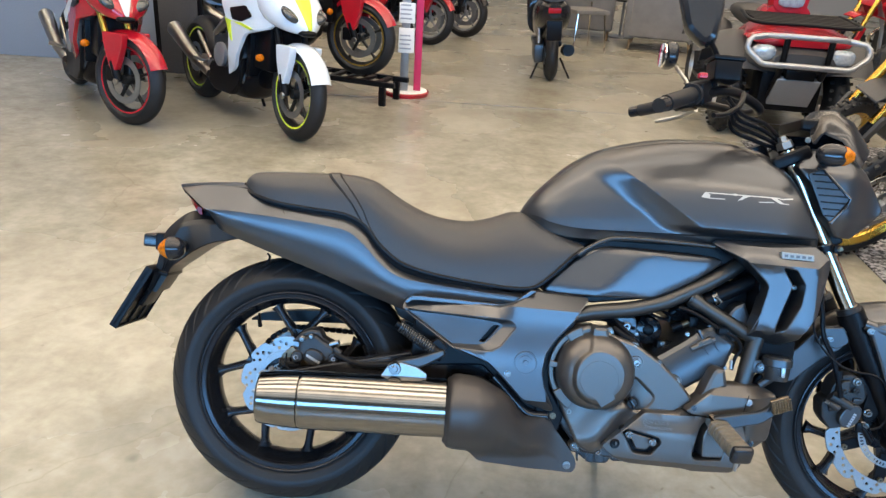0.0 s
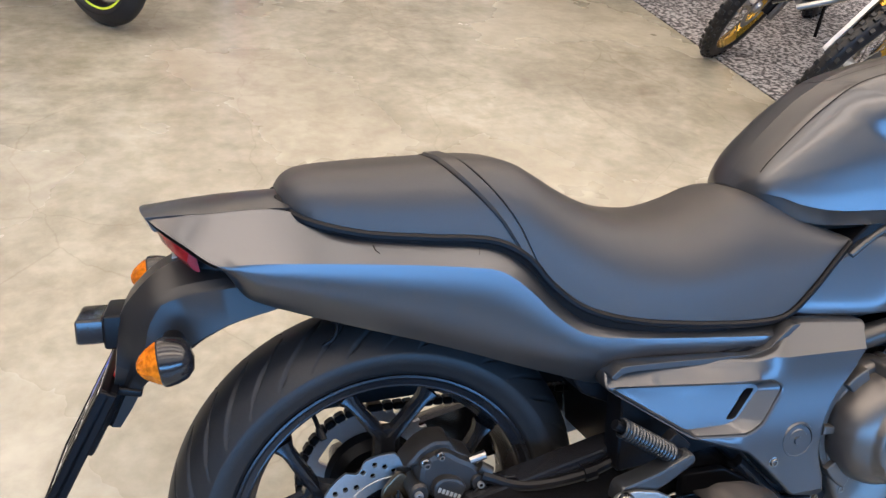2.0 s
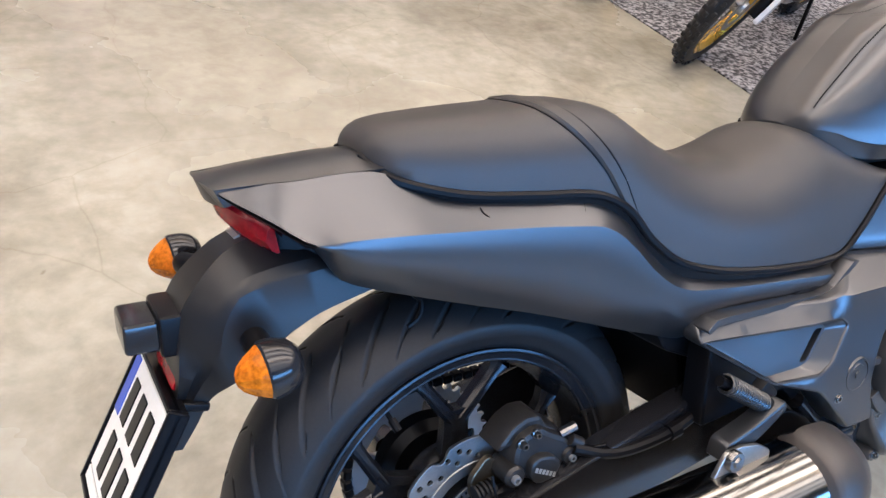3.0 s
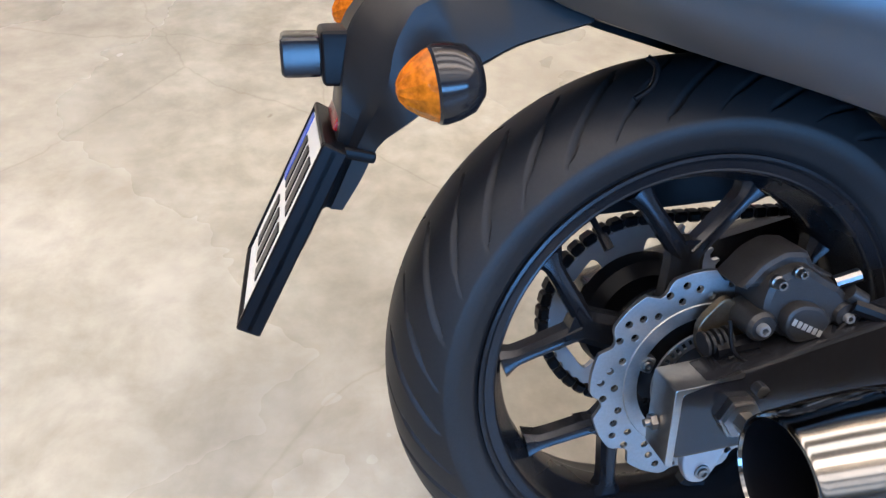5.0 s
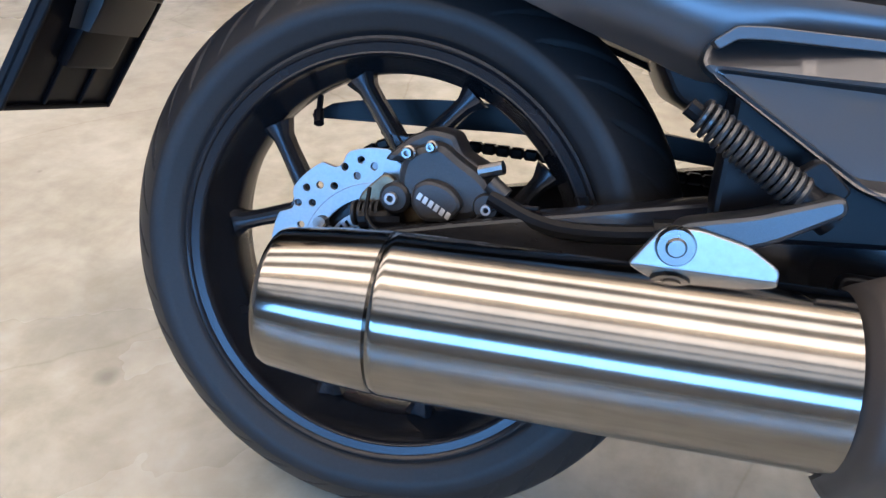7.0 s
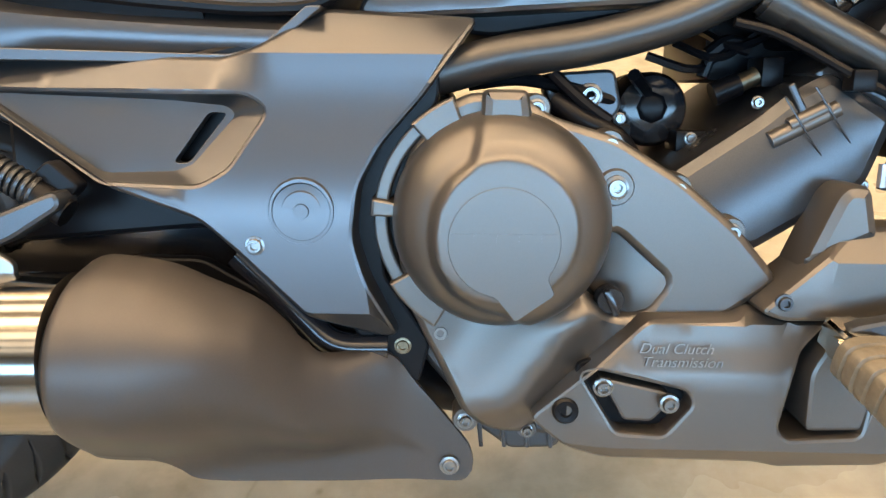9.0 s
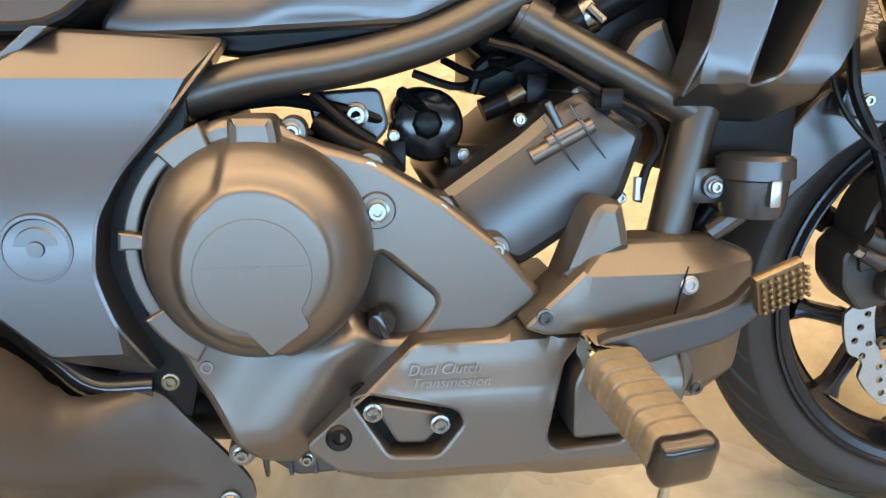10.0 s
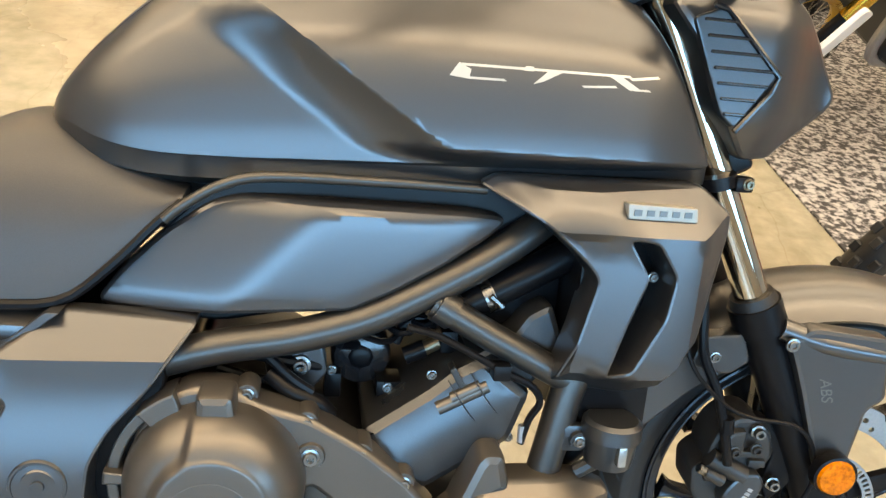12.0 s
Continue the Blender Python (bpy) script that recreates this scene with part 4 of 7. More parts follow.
P("plate_band", box(-0.0025, 0.0, 0.058, 0.080, 0.012, 0.081), PLATEB, "", pl, pm)
for k in range(6):
    y, z = 0.048 - 0.042 * (k % 3), 0.014 if k < 3 else -0.050
    P("plate_bar", box(-0.0028, 0.0, y - 0.026, y, z, z + 0.050, 0.001, 1), BLACK, "", pl, pm)
P("dealer_strip", box(-0.001, 0.003, -0.078, 0.080, -0.075, -0.061), PAPER, "", pl, pm)
for sx, sy, sz in ((-0.289, -0.166, 0.3175), (-0.316, 0.105, 0.350)):
    at = Matrix.Translation((sx, sy, sz)) @ Matrix.Rotation(radians(-8), 4, "Y")
    s = P("turn_signal", lathe([(0.0262, -0.002), (0.0280, 0.000), (0.0285, 0.004), (0.0272, 0.014), (0.0235, 0.025), (0.015, 0.033), (0.0, 0.036)], 32, "x"), GLOSS, "black turn signal with amber lens", m=at)
    lens = lathe([(0.0, -0.0275), (0.006, -0.0265), (0.0125, -0.0215), (0.0190, -0.0135), (0.0240, -0.0055), (0.0264, 0.0)], 48, "x")
    for v in lens.verts:
        # pressed flutes and a flat band down the middle
        q = math.hypot(v.co.y, v.co.z)
        v.co.x += 0.0010 * math.cos(12 * math.atan2(v.co.z, v.co.y)) * smooth(0.004, 0.016, q) * smooth(0.0268, 0.022, q)
    P("lens", lens, AMBER, "amber lens", s, at, 0.3)
    P("stalk", tube([(-0.272, sy * 0.2, sz + 0.004), (sx + 0.010, sy * 0.6, sz + 0.002), (sx + 0.010, sy * 0.90, sz)], (0.018, 0.012), 14, 8), BLACK, "", s)
P("cable_hook", tube([(-0.082, -0.060, 0.318), (-0.075, -0.066, 0.310), (-0.080, -0.070, 0.294), (-0.095, -0.070, 0.284)], 0.003, 8, 14), BLACK)

# seat
ST = [(-0.147, 0.496, 0.488, 0.040), (-0.138, 0.508, 0.476, 0.070), (-0.115, 0.519, 0.464, 0.096), (-0.05, 0.525, 0.449, 0.118), (0.03, 0.529, 0.442, 0.128), (0.115, 0.532, 0.435, 0.134), (0.165, 0.524, 0.411, 0.138), (0.20, 0.506, 0.372, 0.143), (0.25, 0.477, 0.336, 0.150), (0.32, 0.450, 0.316, 0.158), (0.40, 0.442, 0.306, 0.163), (0.46, 0.455, 0.301, 0.163), (0.52, 0.477, 0.298, 0.161), (0.575, 0.470, 0.304, 0.159), (0.62, 0.452, 0.340, 0.156), (0.66, 0.429, 0.382, 0.152), (0.686, 0.413, 0.406, 0.148)]


def seat_rings(rows, grow=0.0):
    out = []
    for x, zt, ze, w in rows:
        top = []
        for a in np.linspace(0, math.pi, 27):
            c, s = math.cos(a), math.sin(a)
            e = 0.62 + 0.10 * smooth(0.15, 0.35, x)
            top.append((x, -(w + grow) * math.copysign(abs(c) ** e, c), ze + (zt + grow - ze) * abs(s) ** 0.66))
        out.append(top + [(x, (w + grow) * t, ze - 0.004) for t in np.linspace(0.9, -0.9, 9)])
    return out


SC = curve(ST, 60)
seat = P("seat", centred(loft(seat_rings(SC))), VINYL, "black vinyl two-step seat", sharp=0.9)
edge = [(x, -w - 0.001, ze - 0.003) for x, zt, ze, w in SC]
P("piping", centred(join(tube(edge, 0.0055, 8), mirrored(tube(edge, 0.0055, 8)))), BLACK, "", seat)
base = [[(x + 0.002, -w + 0.006, ze - 0.022), (x, -w + 0.001, ze), (x, w - 0.001, ze), (x + 0.002, w - 0.006, ze - 0.022)] for x, zt, ze, w in SC[:44]]
P("seat_base", centred(loft(base)), BLACK, "black seat pan", seat)
fine_rows = curve(ST, 600)


def strap(x0, wide, lift):
    """A band over the seat that slants forwards towards its lower ends."""
    band = []
    for k in np.linspace(0, 1, 9):
        row = []
        for i in range(27):
            a = math.pi * i / 26
            want = x0 + wide * k + 0.098 * (1 - math.sin(a) ** 0.66) ** 1.1
            x, zt, ze, w = min(fine_rows, key=lambda r: abs(r[0] - want))
            g = lift * (1 if 0.01 < k < 0.99 else 0.1)
            row.append(seat_rings([(want, zt, ze, w)], g)[0][i])
        band.append(row)
    return loft(band, False, False)


P("strap", centred(strap(0.058, 0.026, 0.0035)), VINYL, "stitched passenger strap", seat)
for x0 in (0.0545, 0.0845):
    P("strap_seam", centred(strap(x0, 0.0028, 0.0012)), BLACK, "", seat)

# tank
TK = [(0.540, 0.480, 0.474, 0.030, 0.0), (0.554, 0.505, 0.474, 0.075, 0.0), (0.577, 0.536, 0.470, 0.105, 0.0), (0.607, 0.568, 0.459, 0.126, 0.0), (0.652, 0.609, 0.452, 0.142, 0.02), (0.715, 0.647, 0.452, 0.153, 0.05), (0.785, 0.670, 0.455, 0.160, 0.09), (0.86, 0.687, 0.458, 0.165, 0.14), (0.93, 0.694, 0.461, 0.168, 0.2), (1.01, 0.695, 0.465, 0.170, 0.3), (1.08, 0.686, 0.470, 0.168, 0.42), (1.125, 0.668, 0.474, 0.164, 0.52), (1.15, 0.640, 0.478, 0.156, 0.56), (1.165, 0.600, 0.482, 0.146, 0.5)]


def fold(x, z):
    return (x - 0.779) * 0.551 + (z - 0.587) * 0.834


def tank_side(x, z, y):
    d = fold(x, z)
    up = 1 - smooth(0.56, 0.675, z)
    lower = smooth(0.458, 0.480, z)
    nose = 1 - smooth(1.12, 1.26, x)
    t = min(1.0, max(0.0, (d + 0.056) / 0.054))
    return y + 0.034 * t**1.5 * up * lower * (0.35 + 0.65 * nose)


rings = []
for x, zt, zl, w, k in curve(TK, 150):
    h = zt - zl
    raw = curve([(0, zt), (0.45 * w, zt - 0.05 * h), (0.77 * w, zt - 0.24 * h), (0.915 * w, zt - 0.52 * h), (0.978 * w, zt - 0.80 * h), (1.0 * w, zl)], 160)
    at = 0.12
    for n_, (y, z) in enumerate(raw):
        if fold(x + k * (zt - z) * 0.86, z) > -0.002:
            at = n_ / 159
    at = min(0.90, max(0.12, at))
    half = [raw[int(round(159 * u))] for u in list(np.linspace(0, at, 36)) + list(np.linspace(at, 1, 37))[1:]] + [(0.975 * w, zl - 0.003), (0.90 * w, zl - 0.024), (0.70 * w, zl - 0.034)]
    ring = []
    for y, z in half:
        xx = x + k * max(0.0, zt - z) * 0.86
        ring.append((xx, -(tank_side(xx, z, y) if y > 0.3 * w else y), z))
    rings.append(ring + [(a, -b, c) for a, b, c in ring[::-1][:-1]])
tank = P("tank", centred(loft(rings), 0.165), PAINT, "matte grey fuel tank cover", sharp=0.38)
P("filler_neck", box(0.62, 1.20, -0.10, 0.10, 0.36, 0.47, 0.02), BLACK, "", tank)

# ----- frame, engine and covers -----
def both(bm):
    """The bmesh and its mirror image across the machine's middle."""
    c = bm.copy()
    return join(bm, mirrored(c))


fr = P("main_frame", both(tube([(0.64, -0.163, 0.230), (0.667, -0.165, 0.241), (0.726, -0.165, 0.257), (0.793, -0.164, 0.268), (0.838, -0.163, 0.279), (0.885, -0.162, 0.295), (0.937, -0.160, 0.322), (1.0, -0.155, 0.358), (1.06, -0.140, 0.398), (1.13, -0.100, 0.450), (1.18, -0.05, 0.50)], 0.0185, 20, 60)), FRAMEP, "matte grey steel tube frame")
for f in (lambda q: q, mirrored):
    P("down_tube", f(tube([(0.945, -0.160, 0.311), (1.012, -0.168, 0.275), (1.100, -0.172, 0.230)], 0.0165, 18)), FRAMEP, "", fr)
for f in (lambda q: q, mirrored):
    P("lower_tube", f(tube([(1.118, -0.168, 0.262), (1.103, -0.172, 0.215), (1.085, -0.174, 0.115)], 0.0195, 18)), FRAMEP, "", fr)
P("weld_collar", tube([(0.950, -0.160, 0.309), (0.968, -0.162, 0.299)], 0.020, 18), FRAMEP, "", fr)

# side cover below the tank
AIR = rounded([(0.600, 0.297), (0.625, 0.331), (0.667, 0.373), (0.712, 0.405), (0.741, 0.4145), (0.806, 0.4145), (0.973, 0.412), (1.012, 0.408), (1.016, 0.398), (0.999, 0.384), (0.948, 0.350), (0.902, 0.322), (0.857, 0.301), (0.715, 0.292), (0.611, 0.289)], 0.012, 5)


def soft(u, k):
    """A ramp from zero that bends over a length k."""
    return (u + math.sqrt(u * u + k * k)) / 2


def air_warp(co):
    if co.y < -0.12:
        co.y += 0.26 * soft(0.728 + 0.86 * (co.z - 0.295) - co.x, 0.012) + 0.55 * soft(co.z - 0.404, 0.004) + 0.40 * soft(co.x - 0.975, 0.02)
        co.y += 0.30 * soft(0.306 - co.z + 0.57 * max(0.0, co.x - 0.850), 0.005)
    return co


P("side_cover", slab(AIR, -0.176, -0.13, 0.005, grid=0.008, warp=air_warp), PAINT, "matte grey side cover under the tank", sharp=0.5)
lip = [(0.672, -0.166, 0.388), (0.690, -0.168, 0.404), (0.728, -0.170, 0.427), (0.775, -0.170, 0.437), (0.90, -0.170, 0.438), (0.99, -0.165, 0.436)]
P("cover_lip", tube(lip, 0.0055, 12, 40), FRAMEP, "", tank)
P("airbox", join(slab(rounded([(0.60, 0.29), (0.68, 0.39), (0.74, 0.44), (1.0, 0.44), (1.10, 0.44), (1.10, 0.40), (1.01, 0.36), (0.87, 0.30), (0.72, 0.275)], 0.01), -0.140, 0.140, 0.004)), BLACK, "black air box")

# frame side cover
FC = rounded([(0.268, 0.228), (0.274, 0.248), (0.296, 0.257), (0.500, 0.254), (0.530, 0.264), (0.578, 0.296), (0.708, 0.289), (0.664, 0.226), (0.629, 0.186), (0.611, 0.153), (0.606, 0.110), (0.616, 0.076), (0.643, 0.022), (0.632, 0.017), (0.571, 0.038), (0.509, 0.098), (0.479, 0.124), (0.400, 0.148)], 0.010, 4)
RECESS = rounded([(0.279, 0.2255), (0.460, 0.2235), (0.520, 0.224), (0.537, 0.213), (0.504, 0.165), (0.480, 0.152), (0.397, 0.1530)], 0.008, 4)


def fc_warp(co):
    if co.y < -0.16:
        co.y += 1.15 * max(0.0, co.z - 0.2575) + 0.9 * max(0.0, 0.046 - co.z) + 0.75 * max(0.0, min(co.z, 0.2575) - 0.2285) * smooth(0.545, 0.47, co.x) + 0.030 * smooth(0.50, 0.26, co.x) - 0.012 * smooth(0.24, 0.12, co.z)
    return co


fcov = P("frame_cover", slab(FC, -0.210, -0.150, 0.0035, [RECESS], 0.012, fc_warp, [[(0.26, 0.2575), (0.72, 0.2575)], [(0.28, 0.2285), (0.535, 0.2285)], [(0.54, 0.046), (0.66, 0.046)]]), PAINT, "matte grey frame side cover", sharp=0.5)
P("cover_lip", slab(rounded([(0.274, 0.246), (0.290, 0.259), (0.312, 0.2605), (0.500, 0.257), (0.528, 0.264), (0.566, 0.296), (0.580, 0.296), (0.545, 0.268), (0.515, 0.2515), (0.500, 0.2495), (0.312, 0.2505), (0.292, 0.249), (0.280, 0.240)], 0.003), -0.186, -0.160, 0.001), PAINT, "", fcov)
FLOOR = rounded([(0.286, 0.2235), (0.456, 0.2190), (0.500, 0.2150), (0.507, 0.208), (0.470, 0.167), (0.454, 0.1615), (0.392, 0.1590)], 0.006, 4)
walls = loft([[fc_warp(Vector((p[0], -0.2065, p[1]))) for p in RECESS], [fc_warp(Vector((p[0], -0.2040 + 0.011 * smooth(0.30, 0.48, p[0]), p[1]))) for p in FLOOR]], False)
P("recess_wall", walls, PAINT, "", fcov)
P("cover_recess", slab(inset(FLOOR, -0.001), -0.2045, -0.182, 0.0005, [rounded([(0.485, 0.2100), (0.501, 0.2095), (0.468, 0.1680), (0.454, 0.1680)], 0.005)], 0.012, lambda co: fc_warp(Vector((co.x, co.y + (0.011 * smooth(0.30, 0.48, co.x) if co.y < -0.19 else 0.0), co.z)))), PAINT, "", fcov)
cap = Matrix.Translation((0.565, -0.2215, 0.132))
P("pivot_cap", lathe([(0, -0.002), (0.006, -0.002), (0.0065, 0.0), (0.016, 0.0), (0.018, 0.002), (0.0225, 0.002), (0.024, -0.001), (0.0265, -0.001), (0.028, 0.002)], 40), PAINT, "round pivot cap", fcov, cap)
bolt(fcov, 0.526, -0.2215, 0.103, 0.0085)
P("inner_cover", slab(rounded([(0.30, 0.092), (0.47, 0.108), (0.50, 0.080), (0.585, 0.014), (0.64, 0.000), (0.66, 0.03), (0.62, 0.10), (0.64, 0.20), (0.70, 0.28), (0.55, 0.28), (0.30, 0.22)], 0.010), -0.172, -0.135, 0.005), BLACK, "black inner frame plate")
# black plate added in place of the deep shade between frame cover and engine
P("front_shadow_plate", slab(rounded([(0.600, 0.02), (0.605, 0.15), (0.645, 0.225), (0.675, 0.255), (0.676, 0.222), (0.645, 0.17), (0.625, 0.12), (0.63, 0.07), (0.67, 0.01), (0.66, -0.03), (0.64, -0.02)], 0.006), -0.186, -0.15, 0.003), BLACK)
P("pedal_bar", tube([(0.498, -0.176, 0.085), (0.555, -0.182, 0.030), (0.585, -0.184, 0.006), (0.632, -0.184, 0.004)], 0.0125, 14, 24), GLOSS, "gloss black foot rest stay")
bolt(BIKE, 0.645, -0.186, 0.006, 0.008, mat=BRASS)

# engine block, cylinder, covers
P("crankcase", join(slab(rounded([(0.64, 0.06), (0.64, 0.17), (0.70, 0.215), (0.80, 0.178), (0.90, 0.12), (0.945, 0.07), (0.92, -0.03), (0.80, -0.09), (0.72, -0.08), (0.66, -0.01)], 0.012), -0.168, 0.17, 0.006), slab(rounded([(0.76, -0.03), (1.06, 0.02), (1.06, -0.07), (0.80, -0.10)], 0.01), -0.16, 0.16, 0.006)), CAST, "grey cast engine case")
P("oil_pan", join(slab(rounded([(0.70, -0.075), (0.745, -0.108), (0.79, -0.106), (0.81, -0.07)], 0.006), -0.155, 0.12, 0.004), *[slab(rounded([(0.712 + 0.022 * k, -0.070), (0.716 + 0.022 * k, -0.104), (0.720 + 0.022 * k, -0.104), (0.717 + 0.022 * k, -0.070)], 0.001), -0.160, -0.150, 0.001) for k in range(4)]), CAST)
ENG = rounded([(0.700, 0.228), (0.742, 0.228), (0.768, 0.210), (0.822, 0.194), (0.878, 0.160), (0.927, 0.120), (0.964, 0.078), (0.956, 0.066), (0.920, 0.040), (0.868, 0.040), (0.838, 0.018), (0.800, -0.018), (0.764, -0.060), (0.752, -0.070), (0.722, -0.066), (0.700, -0.048), (0.668, 0.012), (0.645, 0.060), (0.640, 0.125), (0.650, 0.180), (0.674, 0.214)], 0.010, 4)
ER = rounded([(0.822, 0.118), (0.872, 0.074), (0.852, 0.044), (0.828, 0.040), (0.800, 0.062)], 0.010, 4)
RIB = [(0.795, 0.052), (0.722, -0.055)]


def eng_warp(co):
    """A ridge runs down from the clutch cover: a gentle slope on its rear side, a steep one in front."""
    if co.y < -0.17:
        d = (co.x - 0.722) * 0.826 - (co.z + 0.055) * 0.564
        co.y -= 0.018 * smooth(-0.070, 0.0, d) * (1 - smooth(0.0, 0.036, d)) * smooth(-0.075, -0.030, co.z) * (1 - smooth(0.040, 0.065, co.z))
    return co


eng = P("engine_cover", slab(ENG, -0.203, -0.165, 0.007, [ER], 0.008, eng_warp, [RIB]), ENGINE, "satin grey right engine cover", sharp=1.3)
P("filler_recess", panel([(0.800, 0.062), (0.822, 0.120), (0.876, 0.074)], [(0.812, 0.058), (0.830, 0.040), (0.856, 0.042)], lambda u, v: -0.168 - 0.033 * u**1.3, 0.004, 20, 10), ENGINE, "", eng)
P("oil_filler_cap", join(lathe([(0, -0.010), (0.011, -0.010), (0.0125, -0.006), (0.0125, 0.004)], 20), box(-0.003, 0.003, -0.018, -0.008, -0.012, 0.012, 0.002)), GLOSS, "gloss black oil filler cap", eng, Matrix.Translation((0.824, -0.192, 0.055)) @ Matrix.Rotation(radians(-25), 4, "Y"))
CC = Matrix.Translation((0.728, 0, 0.125))
DOME = [(0.0, -0.256), (0.050, -0.256), (0.058, -0.2535), (0.070, -0.247), (0.080, -0.237), (0.087, -0.222), (0.0905, -0.203), (0.0905, -0.18)]
SADDLE = rounded([(-0.016, 0.112), (-0.018, 0.070), (-0.022, 0.052), (-0.040, 0.036), (-0.050, 0.016), (-0.053, -0.006), (-0.050, -0.028), (-0.038, -0.048), (-0.014, -0.062), (0.006, -0.066), (0.020, -0.078), (0.034, -0.100), (0.12, -0.08), (0.12, 0.112)], 0.006, 3)
rings = []
for rr, yy in curve(DOME, 80):
    ring = []
    for a in np.linspace(0, 2 * math.pi, 220, endpoint=False):
        x, z = rr * math.cos(a), rr * math.sin(a)
        d = near(x, z, SADDLE + SADDLE[:1]) * (1 if inside(x, z, SADDLE) else -1)
        ring.append((x, yy - 0.0095 * smooth(-0.0075, 0.0025, d) * smooth(-0.19, -0.215, yy), z))
    rings.append(ring)
P("clutch_cover", loft(rings), ENGINE, "round satin clutch cover", eng, CC @ Matrix.Translation((0, 0, 0)), 0.7)
face = rounded([*[(0.043 * math.cos(a), 0.043 * math.sin(a)) for a in np.linspace(radians(-38), radians(262), 40)], (0.010, -0.062), (0.040, -0.040)], 0.002, 2)
P("cover_face", slab(face, -0.2662, -0.250, 0.0006), ENGINE, "", eng, CC @ Matrix.Translation((0, 0, -0.008)))
P("maker_mark", join(*[box(-0.040 + 0.017 * k, -0.028 + 0.017 * k, -0.2667, -0.2655, -0.0035, 0.0035) for k in range(5)]), ENGINE, "", eng, CC @ Matrix.Translation((0, 0, -0.004)))
P("cover_boss", slab(rounded([(0.708, 0.17), (0.711, 0.231), (0.746, 0.231), (0.756, 0.17)], 0.006), -0.232, -0.19, 0.008), ENGINE, "", eng)
def arc_plate(r0, r1, a0, a1, y0, y1, bevel):
    ring = [(r1 * math.cos(radians(a)), r1 * math.sin(radians(a))) for a in np.linspace(a0, a1, 16)] + [(r0 * math.cos(radians(a)), r0 * math.sin(radians(a))) for a in np.linspace(a1, a0, 16)]
    return slab(ring, y0, y1, bevel)


for a0, a1 in ((133, 172), (178, 213)):
    P("cover_ring", arc_plate(0.0945, 0.106, a0, a1, -0.203, -0.17, 0.002), ENGINE, "", eng, CC)
for a0, a1 in ((112, 134), (171, 179), (211, 240)):
    P("cooling_fin", arc_plate(0.086, 0.108, a0, a1, -0.212, -0.17, 0.003), ENGINE, "", eng, CC)
# black arc stands for the shade in the gaps between fins and dome
P("fin_gap_shade", arc_plate(0.084, 0.108, 112, 240, -0.184, -0.17, 0.001), BLACK, "", eng, CC)
for x, y, z, r in ((0.822, -0.207, 0.153, 0.0105), (0.756, -0.193, 0.216, 0.0080), (0.817, -0.196, 0.187, 0.0085), (0.875, -0.196, 0.151, 0.0085), (0.923, -0.196, 0.115, 0.0085), (0.679, -0.198, 0.024, 0.0085), (0.702, -0.198, -0.059, 0.0080), (0.757, -0.20, -0.066, 0.006)):
    P("bolt_boss", lathe([(0, 0.0), (r * 1.35, 0.0), (r * 1.5, 0.003), (r * 1.55, 0.03)], 20), ENGINE, "", eng, Matrix.Translation((x, y + 0.0005, z)))
    bolt(eng, x, y, z, r, deep=0.006)

def cyl_warp(co):
    if co.y < -0.12:
        d = (co.z - 0.165) * 0.79 - (co.x - 0.965) * 0.613
        co.y += 3.5 * (d + 0.02) ** 2
    return co


cyl = P("cylinder_block", slab(rounded([(0.875, 0.160), (0.949, 0.212), (0.974, 0.234), (1.006, 0.252), (1.063, 0.212), (1.045, 0.150), (0.950, 0.090), (0.905, 0.110)], 0.010, 4), -0.176, 0.125, 0.012, (), 0.012, cyl_warp), CAST, "grey inclined cylinder block", sharp=0.5)
P("cylinder_head", slab(rounded([(0.990, 0.246), (1.039, 0.275), (1.053, 0.298), (1.079, 0.312), (1.100, 0.263), (1.066, 0.212)], 0.008, 4), -0.158, 0.12, 0.008), CAST, "", cyl)
P("gasket_rib", slab(rounded([(0.968, 0.236), (0.974, 0.240), (1.020, 0.160), (1.013, 0.157)], 0.002), -0.170, -0.15, 0.002), CAST, "", cyl)
P("drain_boss", join(tube([(0.958, -0.168, 0.190), (1.012, -0.168, 0.218)], 0.008, 12), tube([(0.972, -0.170, 0.203), (1.003, -0.170, 0.219)], 0.0065, 12)), ENGINE, "", cyl)
for c in (0, 1):
    P("casting_rib", slab(rounded([(0.955 + 0.02 * c, 0.150 - 0.018 * c), (1.002 + 0.03 * c, 0.168 - 0.018 * c), (1.004 + 0.03 * c, 0.164 - 0.018 * c), (0.953 + 0.02 * c, 0.142 - 0.018 * c)], 0.002), -0.172, -0.16, 0.002), CAST, "", cyl)
for q in (0.0, 0.024):
    P("gasket_line", tube([(0.966 + q, -0.1735, 0.226 + 0.4 * q), (0.986 + q, -0.1775, 0.196 + 0.4 * q), (1.006 + q, -0.1735, 0.172 + 0.4 * q)], 0.0008, 6, 12), CAST, "", cyl)
bolt(cyl, 1.044, -0.162, 0.152, 0.006)
bolt(cyl, 0.952, -0.150, 0.222, 0.006)

# parts seen in the gap above the engine
st = P("starter_cover", lathe([(0, -0.030), (0.020, -0.030), (0.032, -0.026), (0.036, -0.016), (0.036, 0.06), (0, 0.06)], 36), GLOSS, "gloss black round starter relay cover", m=Matrix.Translation((0.878, -0.055, 0.213)))
P("hex_mark", lathe([(0, -0.0325), (0.010, -0.0325), (0.014, -0.031), (0.016, -0.029)], 8), BLACK, "", st, Matrix.Translation((0.877, -0.055, 0.215)))
